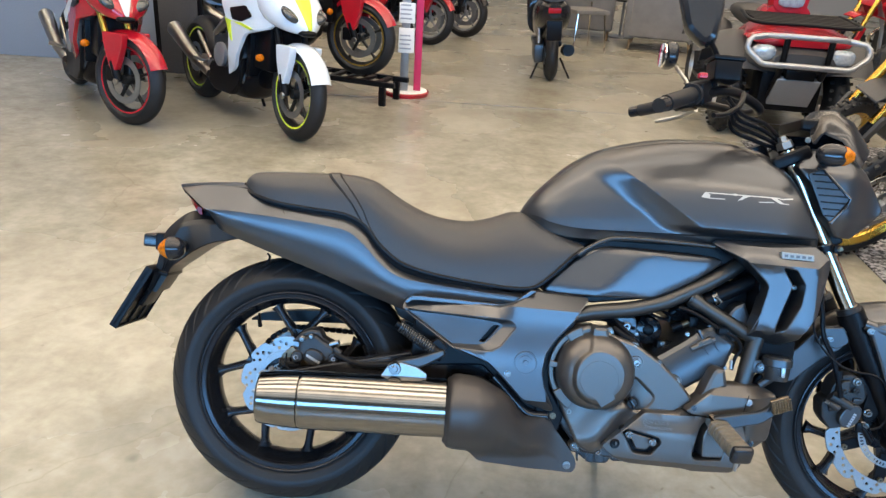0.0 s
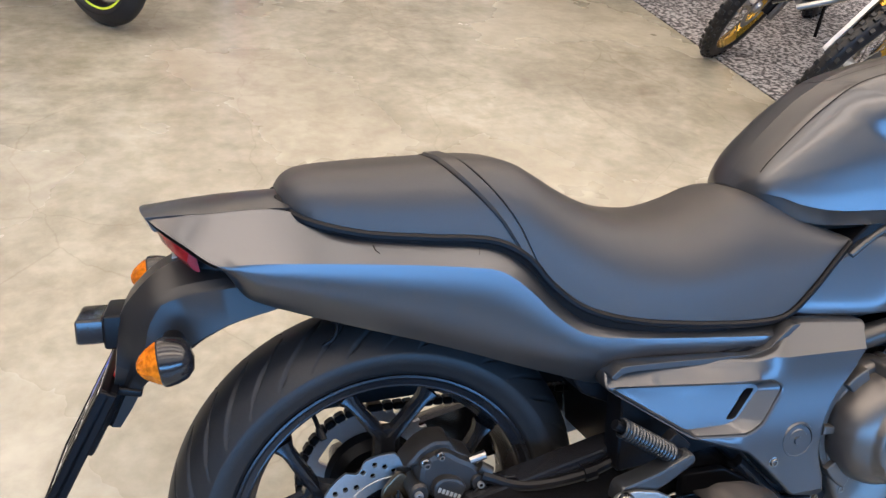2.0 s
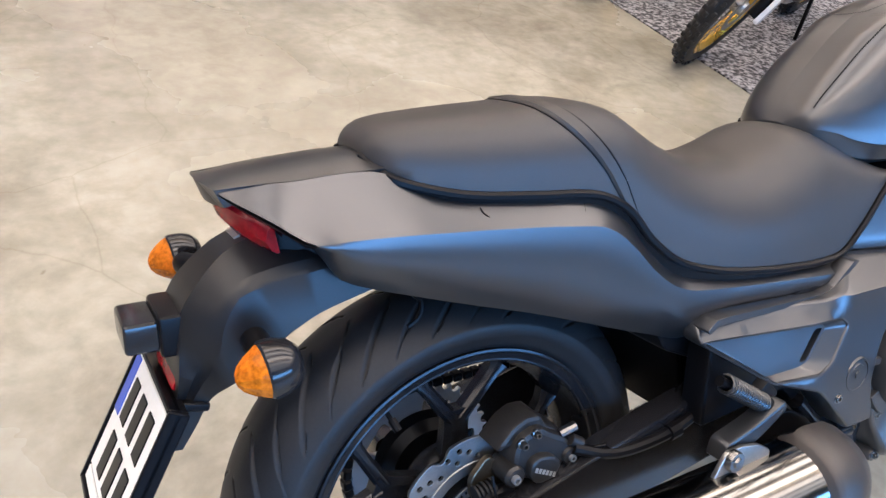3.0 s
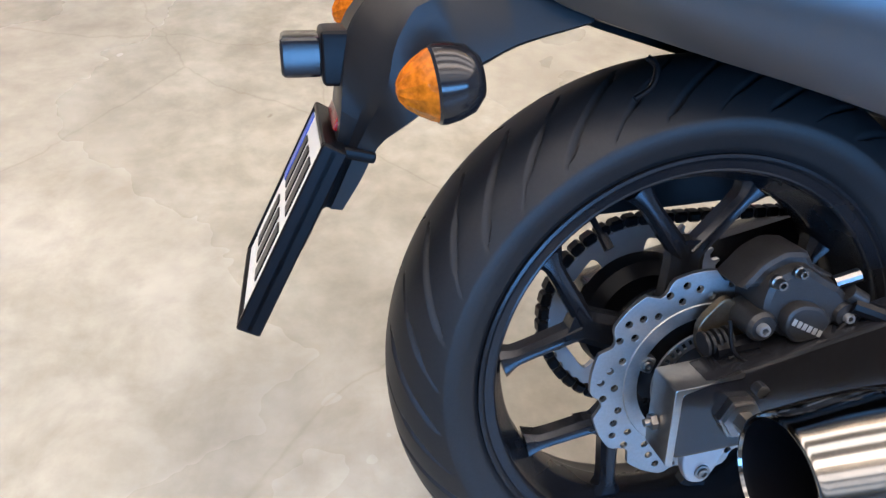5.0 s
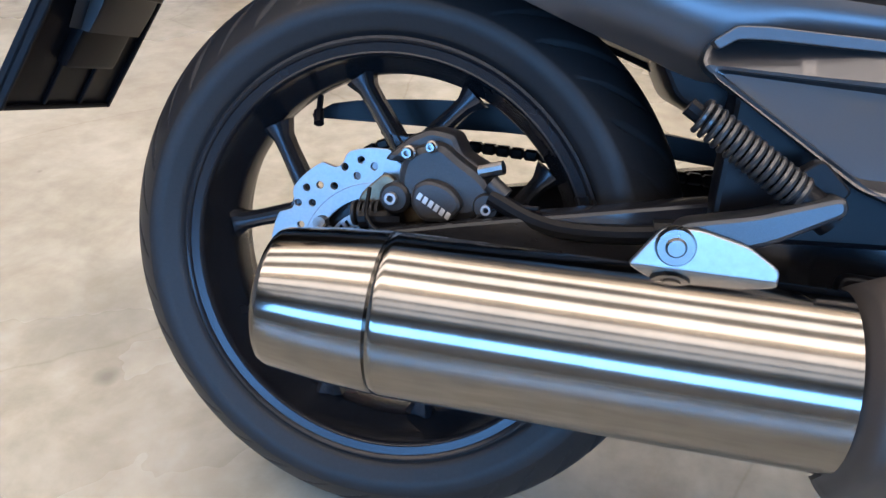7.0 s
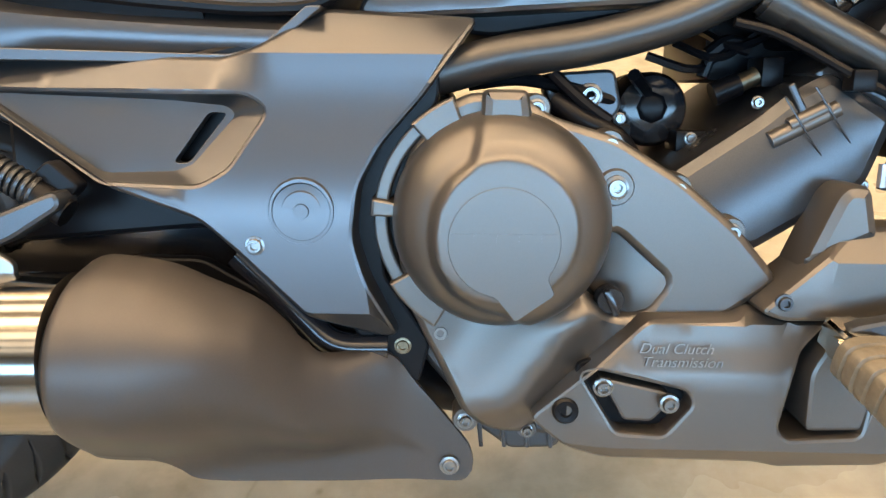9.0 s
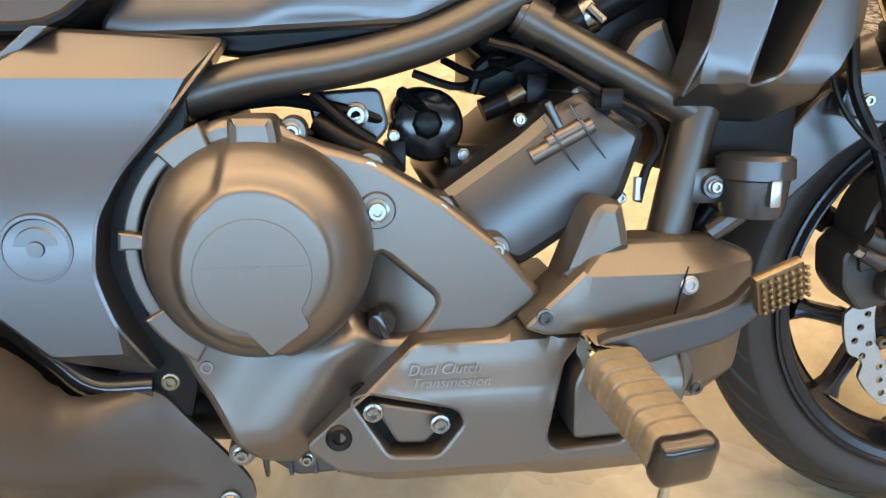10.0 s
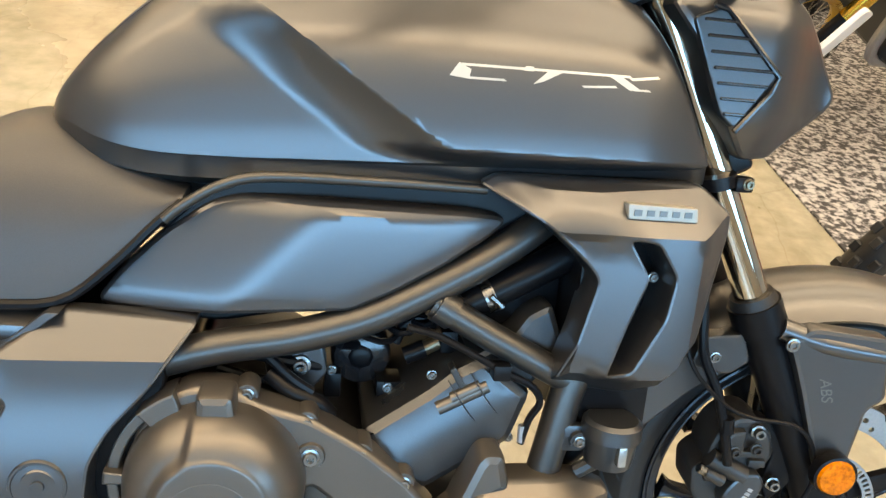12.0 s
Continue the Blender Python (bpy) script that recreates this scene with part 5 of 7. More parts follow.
P("engine_mount", slab(rounded([(0.765, 0.245), (0.83, 0.250), (0.838, 0.215), (0.815, 0.19), (0.775, 0.20)], 0.008), -0.135, -0.10, 0.003), CAST, "grey engine mount plate")
bolt(BIKE, 0.808, -0.138, 0.226, 0.0115, deep=0.008)
P("water_hose", tube([(0.775, -0.150, 0.222), (0.800, -0.160, 0.205), (0.828, -0.160, 0.192), (0.842, -0.155, 0.176)], 0.0095, 12, 16), BLACK, "black rubber water hose")
P("ribbed_wire", tube([(0.772, -0.155, 0.245), (0.80, -0.160, 0.220), (0.822, -0.160, 0.205)], 0.0055, 8, 12), BLACK)
P("wiring_loom", join(tube([(0.70, -0.14, 0.235), (0.745, -0.14, 0.240), (0.79, -0.14, 0.232), (0.83, -0.13, 0.222)], 0.006, 8, 14), tube([(0.72, -0.135, 0.222), (0.77, -0.14, 0.210), (0.80, -0.135, 0.215)], 0.005, 8, 12), tube([(0.85, -0.12, 0.245), (0.868, -0.09, 0.232), (0.88, -0.06, 0.225)], 0.006, 8, 10)), BLACK, "black wiring loom")
tb = P("throttle_body", join(box(0.93, 1.06, -0.06, 0.10, 0.24, 0.32, 0.01), box(0.985, 1.10, -0.12, 0.06, 0.27, 0.35, 0.012)), BLACK, "black throttle body")
P("injector", join(tube([(0.925, -0.11, 0.228), (0.948, -0.11, 0.238)], 0.011, 12), tube([(0.918, -0.11, 0.262), (0.935, -0.11, 0.274), (0.955, -0.11, 0.270)], 0.008, 10, 8), tube([(0.914, -0.11, 0.244), (0.92, -0.11, 0.262)], 0.006, 10)), BLACK, "", tb)
P("injector_nozzle", tube([(0.945, -0.11, 0.236), (0.964, -0.11, 0.246)], 0.0085, 14), BRASS, "", tb)
for q in ((0.835, 0.855, -0.10, -0.07, 0.170, 0.20), (0.895, 0.925, -0.11, -0.07, 0.175, 0.195), (0.965, 0.985, -0.12, -0.08, 0.235, 0.262)):
    P("connector", box(*q, 0.003), BLACK)
bolt(BIKE, 0.843, -0.102, 0.205, 0.006)
bolt(BIKE, 0.908, -0.112, 0.188, 0.006)
P("radiator_hose", tube([(0.985, -0.135, 0.300), (1.04, -0.135, 0.330), (1.10, -0.13, 0.362)], 0.019, 16, 10), BLACK, "thick black radiator hose")
P("hose_clip", join(tube([(1.005, -0.135, 0.310), (1.016, -0.135, 0.316)], 0.0205, 16), tube([(1.008, -0.158, 0.318), (1.022, -0.158, 0.306)], 0.004, 8)), ZINC, "zinc hose clip")
P("harness", tube([(0.917, -0.176, 0.287), (0.956, -0.178, 0.276), (1.022, -0.182, 0.242), (1.058, -0.182, 0.224), (1.071, -0.178, 0.203), (1.062, -0.174, 0.180), (1.056, -0.172, 0.150)], 0.0042, 8, 40), BLACK, "black wire along the frame tube")
P("harness_clip", box(1.012, 1.032, -0.190, -0.170, 0.232, 0.250, 0.003), BLACK)
P("sensor_plug", join(tube([(1.056, -0.172, 0.172), (1.056, -0.172, 0.152)], 0.0045, 10)), GREYM)
for k in range(3):
    P("reserve_wire", tube([(0.86 + 0.03 * k, -0.12 + 0.02 * k, 0.262 + 0.012 * k), (0.90 + 0.02 * k, -0.125, 0.250 + 0.01 * k), (0.93 + 0.03 * k, -0.10, 0.262 + 0.015 * k), (0.99 + 0.03 * k, -0.11, 0.30 + 0.012 * k)], 0.004, 6, 14), BLACK)

# lower fairing with a window, peg recess, guard
LC = rounded([(0.756, -0.044), (0.803, 0.002), (0.838, 0.034), (0.850, 0.046), (0.926, 0.048), (0.938, 0.056), (0.958, 0.048), (1.000, 0.052), (1.072, 0.048), (1.085, 0.004), (1.078, -0.056), (1.060, -0.082), (0.968, -0.086), (0.952, -0.081), (0.820, -0.079), (0.790, -0.071), (0.770, -0.056)], 0.008, 4)
DW = rounded([(0.797, -0.001), (0.812, 0.004), (0.884, -0.012), (0.890, -0.024), (0.868, -0.052), (0.828, -0.050)], 0.006, 4)
PH = rounded([(0.998, 0.046), (0.976, 0.020), (0.962, -0.044), (0.970, -0.054), (1.030, -0.050), (1.046, 0.040)], 0.006, 4)


def lc_warp(co):
    if co.y < -0.19:
        co.y += 0.014 * smooth(-0.060, -0.085, co.z) - 0.006 * smooth(0.03, 0.0, co.z) + 0.012 * smooth(0.83, 0.76, co.x) + 0.03 * smooth(0.042, 0.06, co.z) + 0.10 * max(0.0, co.z)
    return co


lc = P("lower_cover", slab(LC, -0.230, -0.165, 0.0032, [DW, PH], 0.012, lc_warp, [[(0.80, 0.0), (0.96, 0.0)], [(0.85, 0.042), (0.93, 0.042)]]), ENGINE, "satin grey lower engine cover", sharp=0.4)
# black sheet gives the shaded gap round the window plate
P("window_back", slab(inset(DW, -0.004), -0.214, -0.208, 0.001), BLACK, "", lc)
P("window_plate", slab(rounded([(0.812, -0.002), (0.868, -0.014), (0.876, -0.022), (0.858, -0.042), (0.834, -0.041)], 0.004), -0.231, -0.214, 0.003), ENGINE, "", lc)
bolt(lc, 0.814, -0.239, -0.008, 0.0085, deep=0.006)
bolt(lc, 0.869, -0.240, -0.021, 0.0085, deep=0.006)
# shallow black plug drawn in place of the shaded bolt hole
P("bolt_hole_shade", lathe([(0.0, 0.002), (0.0048, 0.002), (0.0054, -0.0010), (0.0095, -0.0015), (0.0115, 0.0005), (0.0115, 0.006)], 20), BLACK, "", lc, Matrix.Translation((0.786, -0.230, -0.034)))
# black sheet in the peg recess, coloured as its shade
P("peg_gap_shade", slab(inset(PH, -0.006), -0.178, -0.172, 0.001), BLACK, "", lc)
P("peg_bracket", slab(rounded([(0.986, -0.048), (0.985, 0.005), (0.998, 0.030), (1.045, 0.020), (1.04, -0.046)], 0.008), -0.232, -0.186, 0.004), ENGINE, "", lc)


def writing(text, size, m, mat, parent, name="lettering"):
    c = bpy.data.curves.new(name, "FONT")
    c.body, c.size, c.extrude, c.shear = text, size, 0.0003, 0.3
    tmp = new(name, c)
    bpy.context.view_layer.update()
    me = bpy.data.meshes.new_from_object(tmp.evaluated_get(bpy.context.evaluated_depsgraph_get()))
    bpy.data.objects.remove(tmp)
    me.transform(m)
    me.materials.append(mat)
    ob = new(name, me)
    ob.parent = parent
    return ob


UP = Matrix.Rotation(radians(90), 4, "X")
writing("Dual Clutch", 0.0125, Matrix.Translation((0.843, -0.2328, 0.020)) @ Matrix.Rotation(radians(-5.7), 4, "X") @ UP, PRINT, lc)
writing("Transmission", 0.0125, Matrix.Translation((0.845, -0.2345, 0.009)) @ Matrix.Rotation(radians(-5.7), 4, "X") @ UP, PRINT, lc)
GD = rounded([(0.938, 0.056), (0.996, 0.108), (1.019, 0.123), (1.077, 0.124), (1.121, 0.121), (1.162, 0.104), (1.162, 0.080), (1.150, 0.000), (1.112, -0.030), (1.086, -0.020), (1.076, 0.040), (1.074, 0.051), (0.958, 0.048)], 0.008, 4)


def gd_warp(co):
    if co.y < -0.18:
        co.y += 1.1 * max(0.0, co.z - 0.098) + 0.040 * smooth(1.08, 1.17, co.x) + 0.02 * smooth(0.0, -0.03, co.z)
    return co


gd = P("front_guard", slab(GD, -0.232, -0.17, 0.004, (), 0.014, gd_warp, [[(0.98, 0.098), (1.17, 0.098)]]), ENGINE, "satin grey front engine guard", sharp=0.4)
P("guard_tab", slab(rounded([(0.974, 0.085), (0.999, 0.150), (1.008, 0.159), (1.028, 0.157), (1.038, 0.115)], 0.007), -0.215, -0.17, 0.010), ENGINE, "", gd)
P("guard_seam", tube([(1.068, -0.2335, 0.055), (1.079, -0.2335, 0.105)], 0.0008, 6), BLACK, "", gd)
bolt(gd, 1.082, -0.232, 0.088, 0.0085, mat=GREYM)
bolt(gd, 0.958, -0.231, 0.064, 0.0080, mat=CAST)
bolt(gd, 1.098, -0.225, -0.008, 0.0075, mat=CAST)

# foot peg and brake pedal
pd = Vector((1.018, -0.362, 0.008)) - Vector((0.998, -0.258, 0.040))
p0 = Vector((0.998, -0.258, 0.040))
pq = pd.to_track_quat("-Y", "Z").to_matrix().to_4x4()
PG = Matrix.Translation(p0) @ pq
def peg_body():
    """A squarish rubber sleeve with cross grooves."""
    rings = []
    for y in np.linspace(-0.014, -0.112, 57):
        g = 0.0022 * (1 if ((y + 0.112) / 0.014) % 1.0 < 0.22 else 0)
        rings.append([((0.0235 - g) * math.copysign(abs(math.cos(a)) ** 0.55, math.cos(a)), y, (0.0185 - g) * math.copysign(abs(math.sin(a)) ** 0.55, math.sin(a))) for a in np.linspace(0, 2 * math.pi, 28, endpoint=False)])
    return loft(rings)


peg = P("foot_peg", peg_body(), PEG, "ribbed rubber foot peg with chrome cap", m=PG)
P("peg_end", box(-0.0235, 0.0235, -0.126, -0.106, -0.0200, 0.0185, 0.010, 4), GLOSS, "", peg, PG)
P("peg_hinge", join(box(-0.013, 0.013, -0.018, 0.020, -0.012, 0.014, 0.006, 3), tube([(-0.016, -0.004, 0.0), (0.016, -0.004, 0.0)], 0.009, 12)), CHROME, "", peg, PG)
P("peg_feeler", tube([(0, -0.108, -0.017), (0, -0.110, -0.045)], 0.004, 10), ALU, "", peg, PG)
ped = P("brake_pedal", slab(rounded([(0.990, 0.022), (1.045, 0.036), (1.100, 0.050), (1.126, 0.070), (1.140, 0.096), (1.122, 0.104), (1.106, 0.084), (1.085, 0.076), (1.035, 0.066), (0.990, 0.056)], 0.010, 4), -0.268, -0.256, 0.004), CAST, "forged rear brake pedal")
pad = Matrix.Translation((1.127, -0.288, 0.101)) @ Matrix.Rotation(radians(-22), 4, "Y") @ Matrix.Rotation(radians(20), 4, "X")
P("pad", box(-0.021, 0.021, -0.004, 0.006, -0.019, 0.019, 0.004), BRASS, "ribbed bronze pad", ped, pad)
P("pad_teeth", join(*[box(-0.0185 + 0.0062 * i, -0.0148 + 0.0062 * i, -0.008, -0.0035, -0.0165 + 0.0070 * j, -0.0125 + 0.0070 * j, 0.0012, 1) for i in range(7) for j in range(5)]), BRASS, "", ped, pad)
P("pedal_spring", coil((1.045, -0.215, 0.035), (1.035, -0.215, -0.005), 0.006, 0.0014, 9), ZINC, "", ped)

# radiator and its shroud
P("radiator", box(1.10, 1.20, -0.175, 0.175, 0.17, 0.41, 0.006), BLACK, "black radiator")
SHR = rounded([(0.979, 0.444), (0.996, 0.455), (1.214, 0.458), (1.247, 0.430), (1.247, 0.405), (1.222, 0.300), (1.184, 0.235), (1.155, 0.220), (1.084, 0.224), (1.075, 0.236), (1.092, 0.291), (1.105, 0.356), (1.094, 0.370), (1.044, 0.411)], 0.008, 4)
SLOT = rounded([(1.130, 0.402), (1.157, 0.400), (1.181, 0.366), (1.176, 0.322), (1.148, 0.262), (1.126, 0.252), (1.140, 0.315), (1.154, 0.364)], 0.006, 4)


def shr_warp(co):
    if co.y < -0.17:
        co.y += 0.75 * max(0.0, co.z - 0.407 - 0.65 * max(0.0, co.x - 1.205)) + 0.028 * smooth(1.06, 0.98, co.x) + 0.045 * smooth(0.26, 0.215, co.z) + 0.030 * smooth(1.20, 1.25, co.x)
        co.y += 0.018 * smooth(1.165, 1.09, co.x) * smooth(0.42, 0.39, co.z)
    return co


sd = P("radiator_shroud", slab(SHR, -0.232, -0.165, 0.003, [SLOT], 0.012, shr_warp, [[(1.02, 0.407), (1.205, 0.407), (1.26, 0.4425)]]), PAINT, "matte grey radiator shroud", sharp=0.4)
bolt(sd, 1.171, -0.199, 0.358, 0.006)
bolt(sd, 1.135, -0.190, 0.258, 0.006)
em = P("emblem", slab(rounded([(1.122, 0.439), (1.197, 0.4375), (1.199, 0.4225), (1.124, 0.4235)], 0.002), -0.222, -0.205, 0.001), BADGE, "small bright metal emblem plate", sd)
P("emblem_bars", join(*[box(1.129 + 0.0135 * k, 1.137 + 0.0135 * k, -0.2230, -0.2215, 0.4275, 0.4335) for k in range(5)]), ENGINE, "", em)
P("far_shroud", mirrored(slab(SHR, -0.232, -0.165, 0.005, [SLOT])), PAINT, "matte grey radiator shroud")
res = P("coolant_tank", join(lathe([(0, 0.022), (0.028, 0.022), (0.033, 0.018), (0.034, 0.002), (0.030, 0.0), (0.0285, -0.02), (0.026, -0.032), (0, -0.034)], 32, "z"), tube([(-0.01, 0, -0.03), (-0.03, 0.01, -0.05)], 0.009, 10)), CAST, "grey capped horn housing", m=Matrix.Translation((1.152, -0.195, 0.172)))
P("horn_clip", box(1.148, 1.158, -0.231, -0.222, 0.152, 0.175, 0.002), ALU, "", res)
P("horn_bracket", join(box(1.096, 1.128, -0.192, -0.180, 0.150, 0.182, 0.004), tube([(1.115, -0.198, 0.166), (1.115, -0.19, 0.166)], 0.010, 14)), CAST, "", res)
bolt(res, 1.115, -0.199, 0.166, 0.007)
P("lower_hose", tube([(1.09, -0.13, 0.10), (1.12, -0.14, 0.11), (1.14, -0.15, 0.14)], 0.012, 12, 8), BLACK)

# side stand on the far side
P("side_stand", join(tube([(0.86, 0.10, -0.09), (0.845, 0.20, -0.20), (0.83, 0.285, -0.235)], (0.013, 0.010), 12, 10), box(0.79, 0.86, 0.26, 0.31, -0.247, -0.236, 0.003)), BLACK, "black steel side stand")

# ----- front end, turned slightly towards the near side -----
RAKE = radians(27.5)
FM = Matrix.Translation((1.519, -0.020, 0.014)) @ Matrix.Rotation(radians(-8), 4, Vector((-math.sin(RAKE), 0, math.cos(RAKE))))
fw = wheel("front_wheel", 0.297, 0.060, 0.229, 0.050, 19, radians(-154), FM, None, BIKE)
fd = P("brake_disc", wave_disc(0.161, 0.126, 12, [(0.134, 0.17), (0.142, 0.38), (0.150, 0.58), (0.135, 0.70), (0.146, 0.86)], 0.005), DISC, "drilled wavy steel brake disc", fw, FM @ Matrix.Translation((0, -0.070, 0)))
P("sensor_ring", slotted_ring(0.070, 0.086, 60, 0.0025), DISC, "", fw, FM @ Matrix.Translation((0, -0.076, 0)))
for k in range(6):
    a = radians(-158) + k * math.pi / 3
    pts = [(0.055, 0.25), (0.10, 0.14), (0.128, 0.10), (0.128, -0.10), (0.10, -0.14), (0.055, -0.25)]
    P("disc_carrier", slab(rounded([(r * math.cos(a + d), r * math.sin(a + d)) for r, d in pts], 0.006), -0.0665, -0.055, 0.002), BLACK, "", fw, FM)
    P("rivet", lathe([(0.0025, -0.006), (0.006, -0.006), (0.007, -0.004), (0.007, 0.0)], 16), BRASS, "", fw, FM @ Matrix.Translation((0.121 * math.cos(a), -0.070, 0.121 * math.sin(a))))
u = Vector((-math.sin(RAKE), 0, math.cos(RAKE)))
for sg in (-1, 1):
    o = Vector((0, sg * 0.092, 0))
    at = lambda d: o + u * d
    leg = P("fork_leg", join(tube([at(-0.040), at(-0.02), at(0.0), at(0.10), at(0.30), at(0.325)], 0.0275, 24), tube([at(0.300), at(0.315), at(0.338)], 0.0325, 24), slab(rounded([(-0.03, -0.035), (0.032, -0.03), (0.03, 0.03), (-0.03, 0.04)], 0.012), sg * 0.092 - 0.026, sg * 0.092 + 0.022, 0.008)), BLACK, "black fork leg with chrome stanchion", m=FM)
    P("stanchion", tube([at(0.33), at(0.76)], 0.0205, 28), CHROME, "", leg, FM)
    P("dust_seal", tube([at(0.336), at(0.350)], (0.030, 0.026), 24), RUBBER, "", leg, FM)
    P("fork_cap", lathe([(0, 0.030), (0.010, 0.030), (0.012, 0.018), (0.019, 0.016), (0.021, 0.0)], 6, "z"), ALU, "", leg, FM @ Matrix.Translation(at(0.765)) @ Matrix.Rotation(-RAKE, 4, "Y"))
    P("axle_bolt", lathe([(0.0, -0.004), (0.009, -0.004), (0.0105, -0.009), (0.014, -0.009), (0.0155, -0.004), (0.0155, 0.006)], 22), CALIPER, "", leg, FM @ Matrix.Translation((0, sg * 0.120, 0)))
P("yoke", join(box(-0.05, 0.045, -0.125, 0.125, -0.016, 0.016, 0.012, 3)), BLACK, "black fork yoke", m=FM @ Matrix.Translation(u * 0.74) @ Matrix.Rotation(-RAKE, 4, "Y"))
P("lower_yoke", join(box(-0.05, 0.045, -0.100, 0.100, -0.02, 0.02, 0.012, 3)), BLACK, "", m=FM @ Matrix.Translation(u * 0.52) @ Matrix.Rotation(-RAKE, 4, "Y"))
P("headstock", tube([(1.10, -0.035, 0.69), (1.20, -0.03, 0.48)], 0.035, 20), BLACK, "black steering head")
P("fork_clamp", join(tube([(1.266, -0.128, 0.448), (1.262, -0.128, 0.462)], 0.0235, 18), box(1.278, 1.300, -0.150, -0.130, 0.446, 0.464, 0.004)), BLACK)
bolt(BIKE, 1.292, -0.151, 0.456, 0.007, mat=BRASS)

# front mudguard
def arc(R, half, a0, a1, n, drop):
    rings = []
    for a in np.linspace(a0, a1, n):
        rings.append([((R - drop * abs(t) ** 2.5) * math.cos(a), half * t, (R - drop * abs(t) ** 2.5) * math.sin(a)) for t in np.linspace(-1, 1, 15)] + [((R - 0.004 - drop * abs(t) ** 2.5) * math.cos(a), half * t * 0.97, (R - 0.004 - drop * abs(t) ** 2.5) * math.sin(a)) for t in np.linspace(1, -1, 15)])
    return loft(rings)


fg = P("front_mudguard", arc(0.322, 0.074, radians(22), radians(168), 40, 0.045), PAINT, "matte grey front mudguard", m=FM)
P("mudguard_wing", slab(rounded([(-0.118, 0.262), (-0.095, 0.285), (0.005, 0.278), (0.020, 0.195), (0.0, 0.180), (-0.008, 0.085), (-0.040, 0.080), (-0.062, 0.130), (-0.090, 0.200)], 0.010), -0.130, -0.108, 0.006), PAINT, "", fg, FM)
P("fender_skirt", slab(rounded([(-0.140, 0.275), (-0.152, 0.206), (-0.203, 0.168), (-0.262, 0.106), (-0.300, 0.108), (-0.278, 0.170), (-0.225, 0.235)], 0.010), -0.081, -0.074, 0.003), PAINT, "", fg, FM)
P("wing_bracket", tube([(-0.125, -0.112, 0.275), (-0.07, -0.120, 0.262), (0.03, -0.118, 0.25)], 0.014, 12, 10), PAINT, "", fg, FM)
bolt(fg, -0.116, -0.132, 0.262, 0.009, m=FM)
writing("ABS", 0.020, FM @ Matrix.Translation((-0.072, -0.1305, 0.220)) @ UP @ Matrix.Rotation(radians(-72), 4, "Z"), PRINT, fg)
P("bracket_plate", slab(rounded([(-0.215, 0.255), (-0.165, 0.262), (-0.150, 0.225), (-0.175, 0.205), (-0.225, 0.215)], 0.008), -0.108, -0.085, 0.003), CAST, "", fg, FM)
bolt(fg, -0.196, -0.109, 0.229, 0.0075, m=FM)
rf = P("reflector", lathe([(0, -0.008), (0.022, -0.0075), (0.0245, -0.003), (0.0245, 0.0)], 32), AMBER, "round amber side reflector", m=FM @ Matrix.Translation((-0.033, -0.150, 0.098)))
P("reflector_rim", lathe([(0.0243, -0.004), (0.0275, -0.003), (0.0275, 0.012), (0.0, 0.012)], 32), BLACK, "", rf, FM @ Matrix.Translation((-0.033, -0.150, 0.098)))

# front brake caliper with hoses
fc = P("brake_caliper", slab(rounded([(-0.179, 0.102), (-0.170, 0.129), (-0.148, 0.149), (-0.124, 0.148), (-0.101, 0.130), (-0.091, 0.096), (-0.102, 0.075), (-0.145, 0.056), (-0.176, 0.047)], 0.010), -0.110, -0.050, 0.006), CALIPER, "black cast front brake caliper", m=FM)
P("caliper_foot", slab(rounded([(-0.193, 0.068), (-0.172, 0.090), (-0.138, 0.050), (-0.132, 0.014), (-0.166, 0.003), (-0.188, 0.030)], 0.008), -0.104, -0.045, 0.005), CALIPER, "", fc, FM)
P("caliper_bridge", join(slab(rounded([(-0.170, 0.112), (-0.158, 0.132), (-0.138, 0.136), (-0.138, 0.100), (-0.160, 0.092)], 0.006), -0.121, -0.106, 0.004), tube([(-0.178, -0.112, 0.092), (-0.130, -0.114, 0.068)], 0.0135, 16)), CALIPER, "", fc, FM)
P("pad_spring", join(box(-0.150, -0.118, -0.120, -0.108, 0.098, 0.106, 0.002), box(-0.126, -0.104, -0.117, -0.108, 0.082, 0.092, 0.002)), CALIPER, "", fc, FM)
P("piston_cover", slab(rounded([(-0.148, 0.018), (-0.158, 0.036), (-0.150, 0.058), (-0.134, 0.076), (-0.113, 0.079), (-0.103, 0.063), (-0.110, 0.036), (-0.129, 0.018)], 0.010), -0.126, -0.100, 0.004), CAST, "", fc, FM)
for q in range(6):
    c, e = -0.1335 + 0.0024 * q, 0.0215 + 0.0060 * q
    P("maker_mark", slab([(c - 0.0040, e + 0.0018), (c - 0.0023, e + 0.0060), (c + 0.0042, e + 0.0034), (c + 0.0025, e - 0.0008)], -0.1266, -0.125, 0.0003), GREYM, "", fc, FM)
P("caliper_mount", slab(rounded([(-0.134, 0.138), (-0.107, 0.146), (-0.071, 0.098), (-0.056, 0.054), (-0.084, 0.022), (-0.098, 0.050), (-0.090, 0.098)], 0.008), -0.104, -0.080, 0.003), BLACK, "", fc, FM)
P("banjo_fitting", tube([(-0.160, -0.122, 0.064), (-0.184, -0.122, 0.076)], (0.0090, 0.0075), 12), CALIPER, "", fc, FM)
P("banjo_bolt", tube([(-0.183, -0.122, 0.0755), (-0.193, -0.122, 0.0805)], 0.0065, 6), ZINC, "", fc, FM)
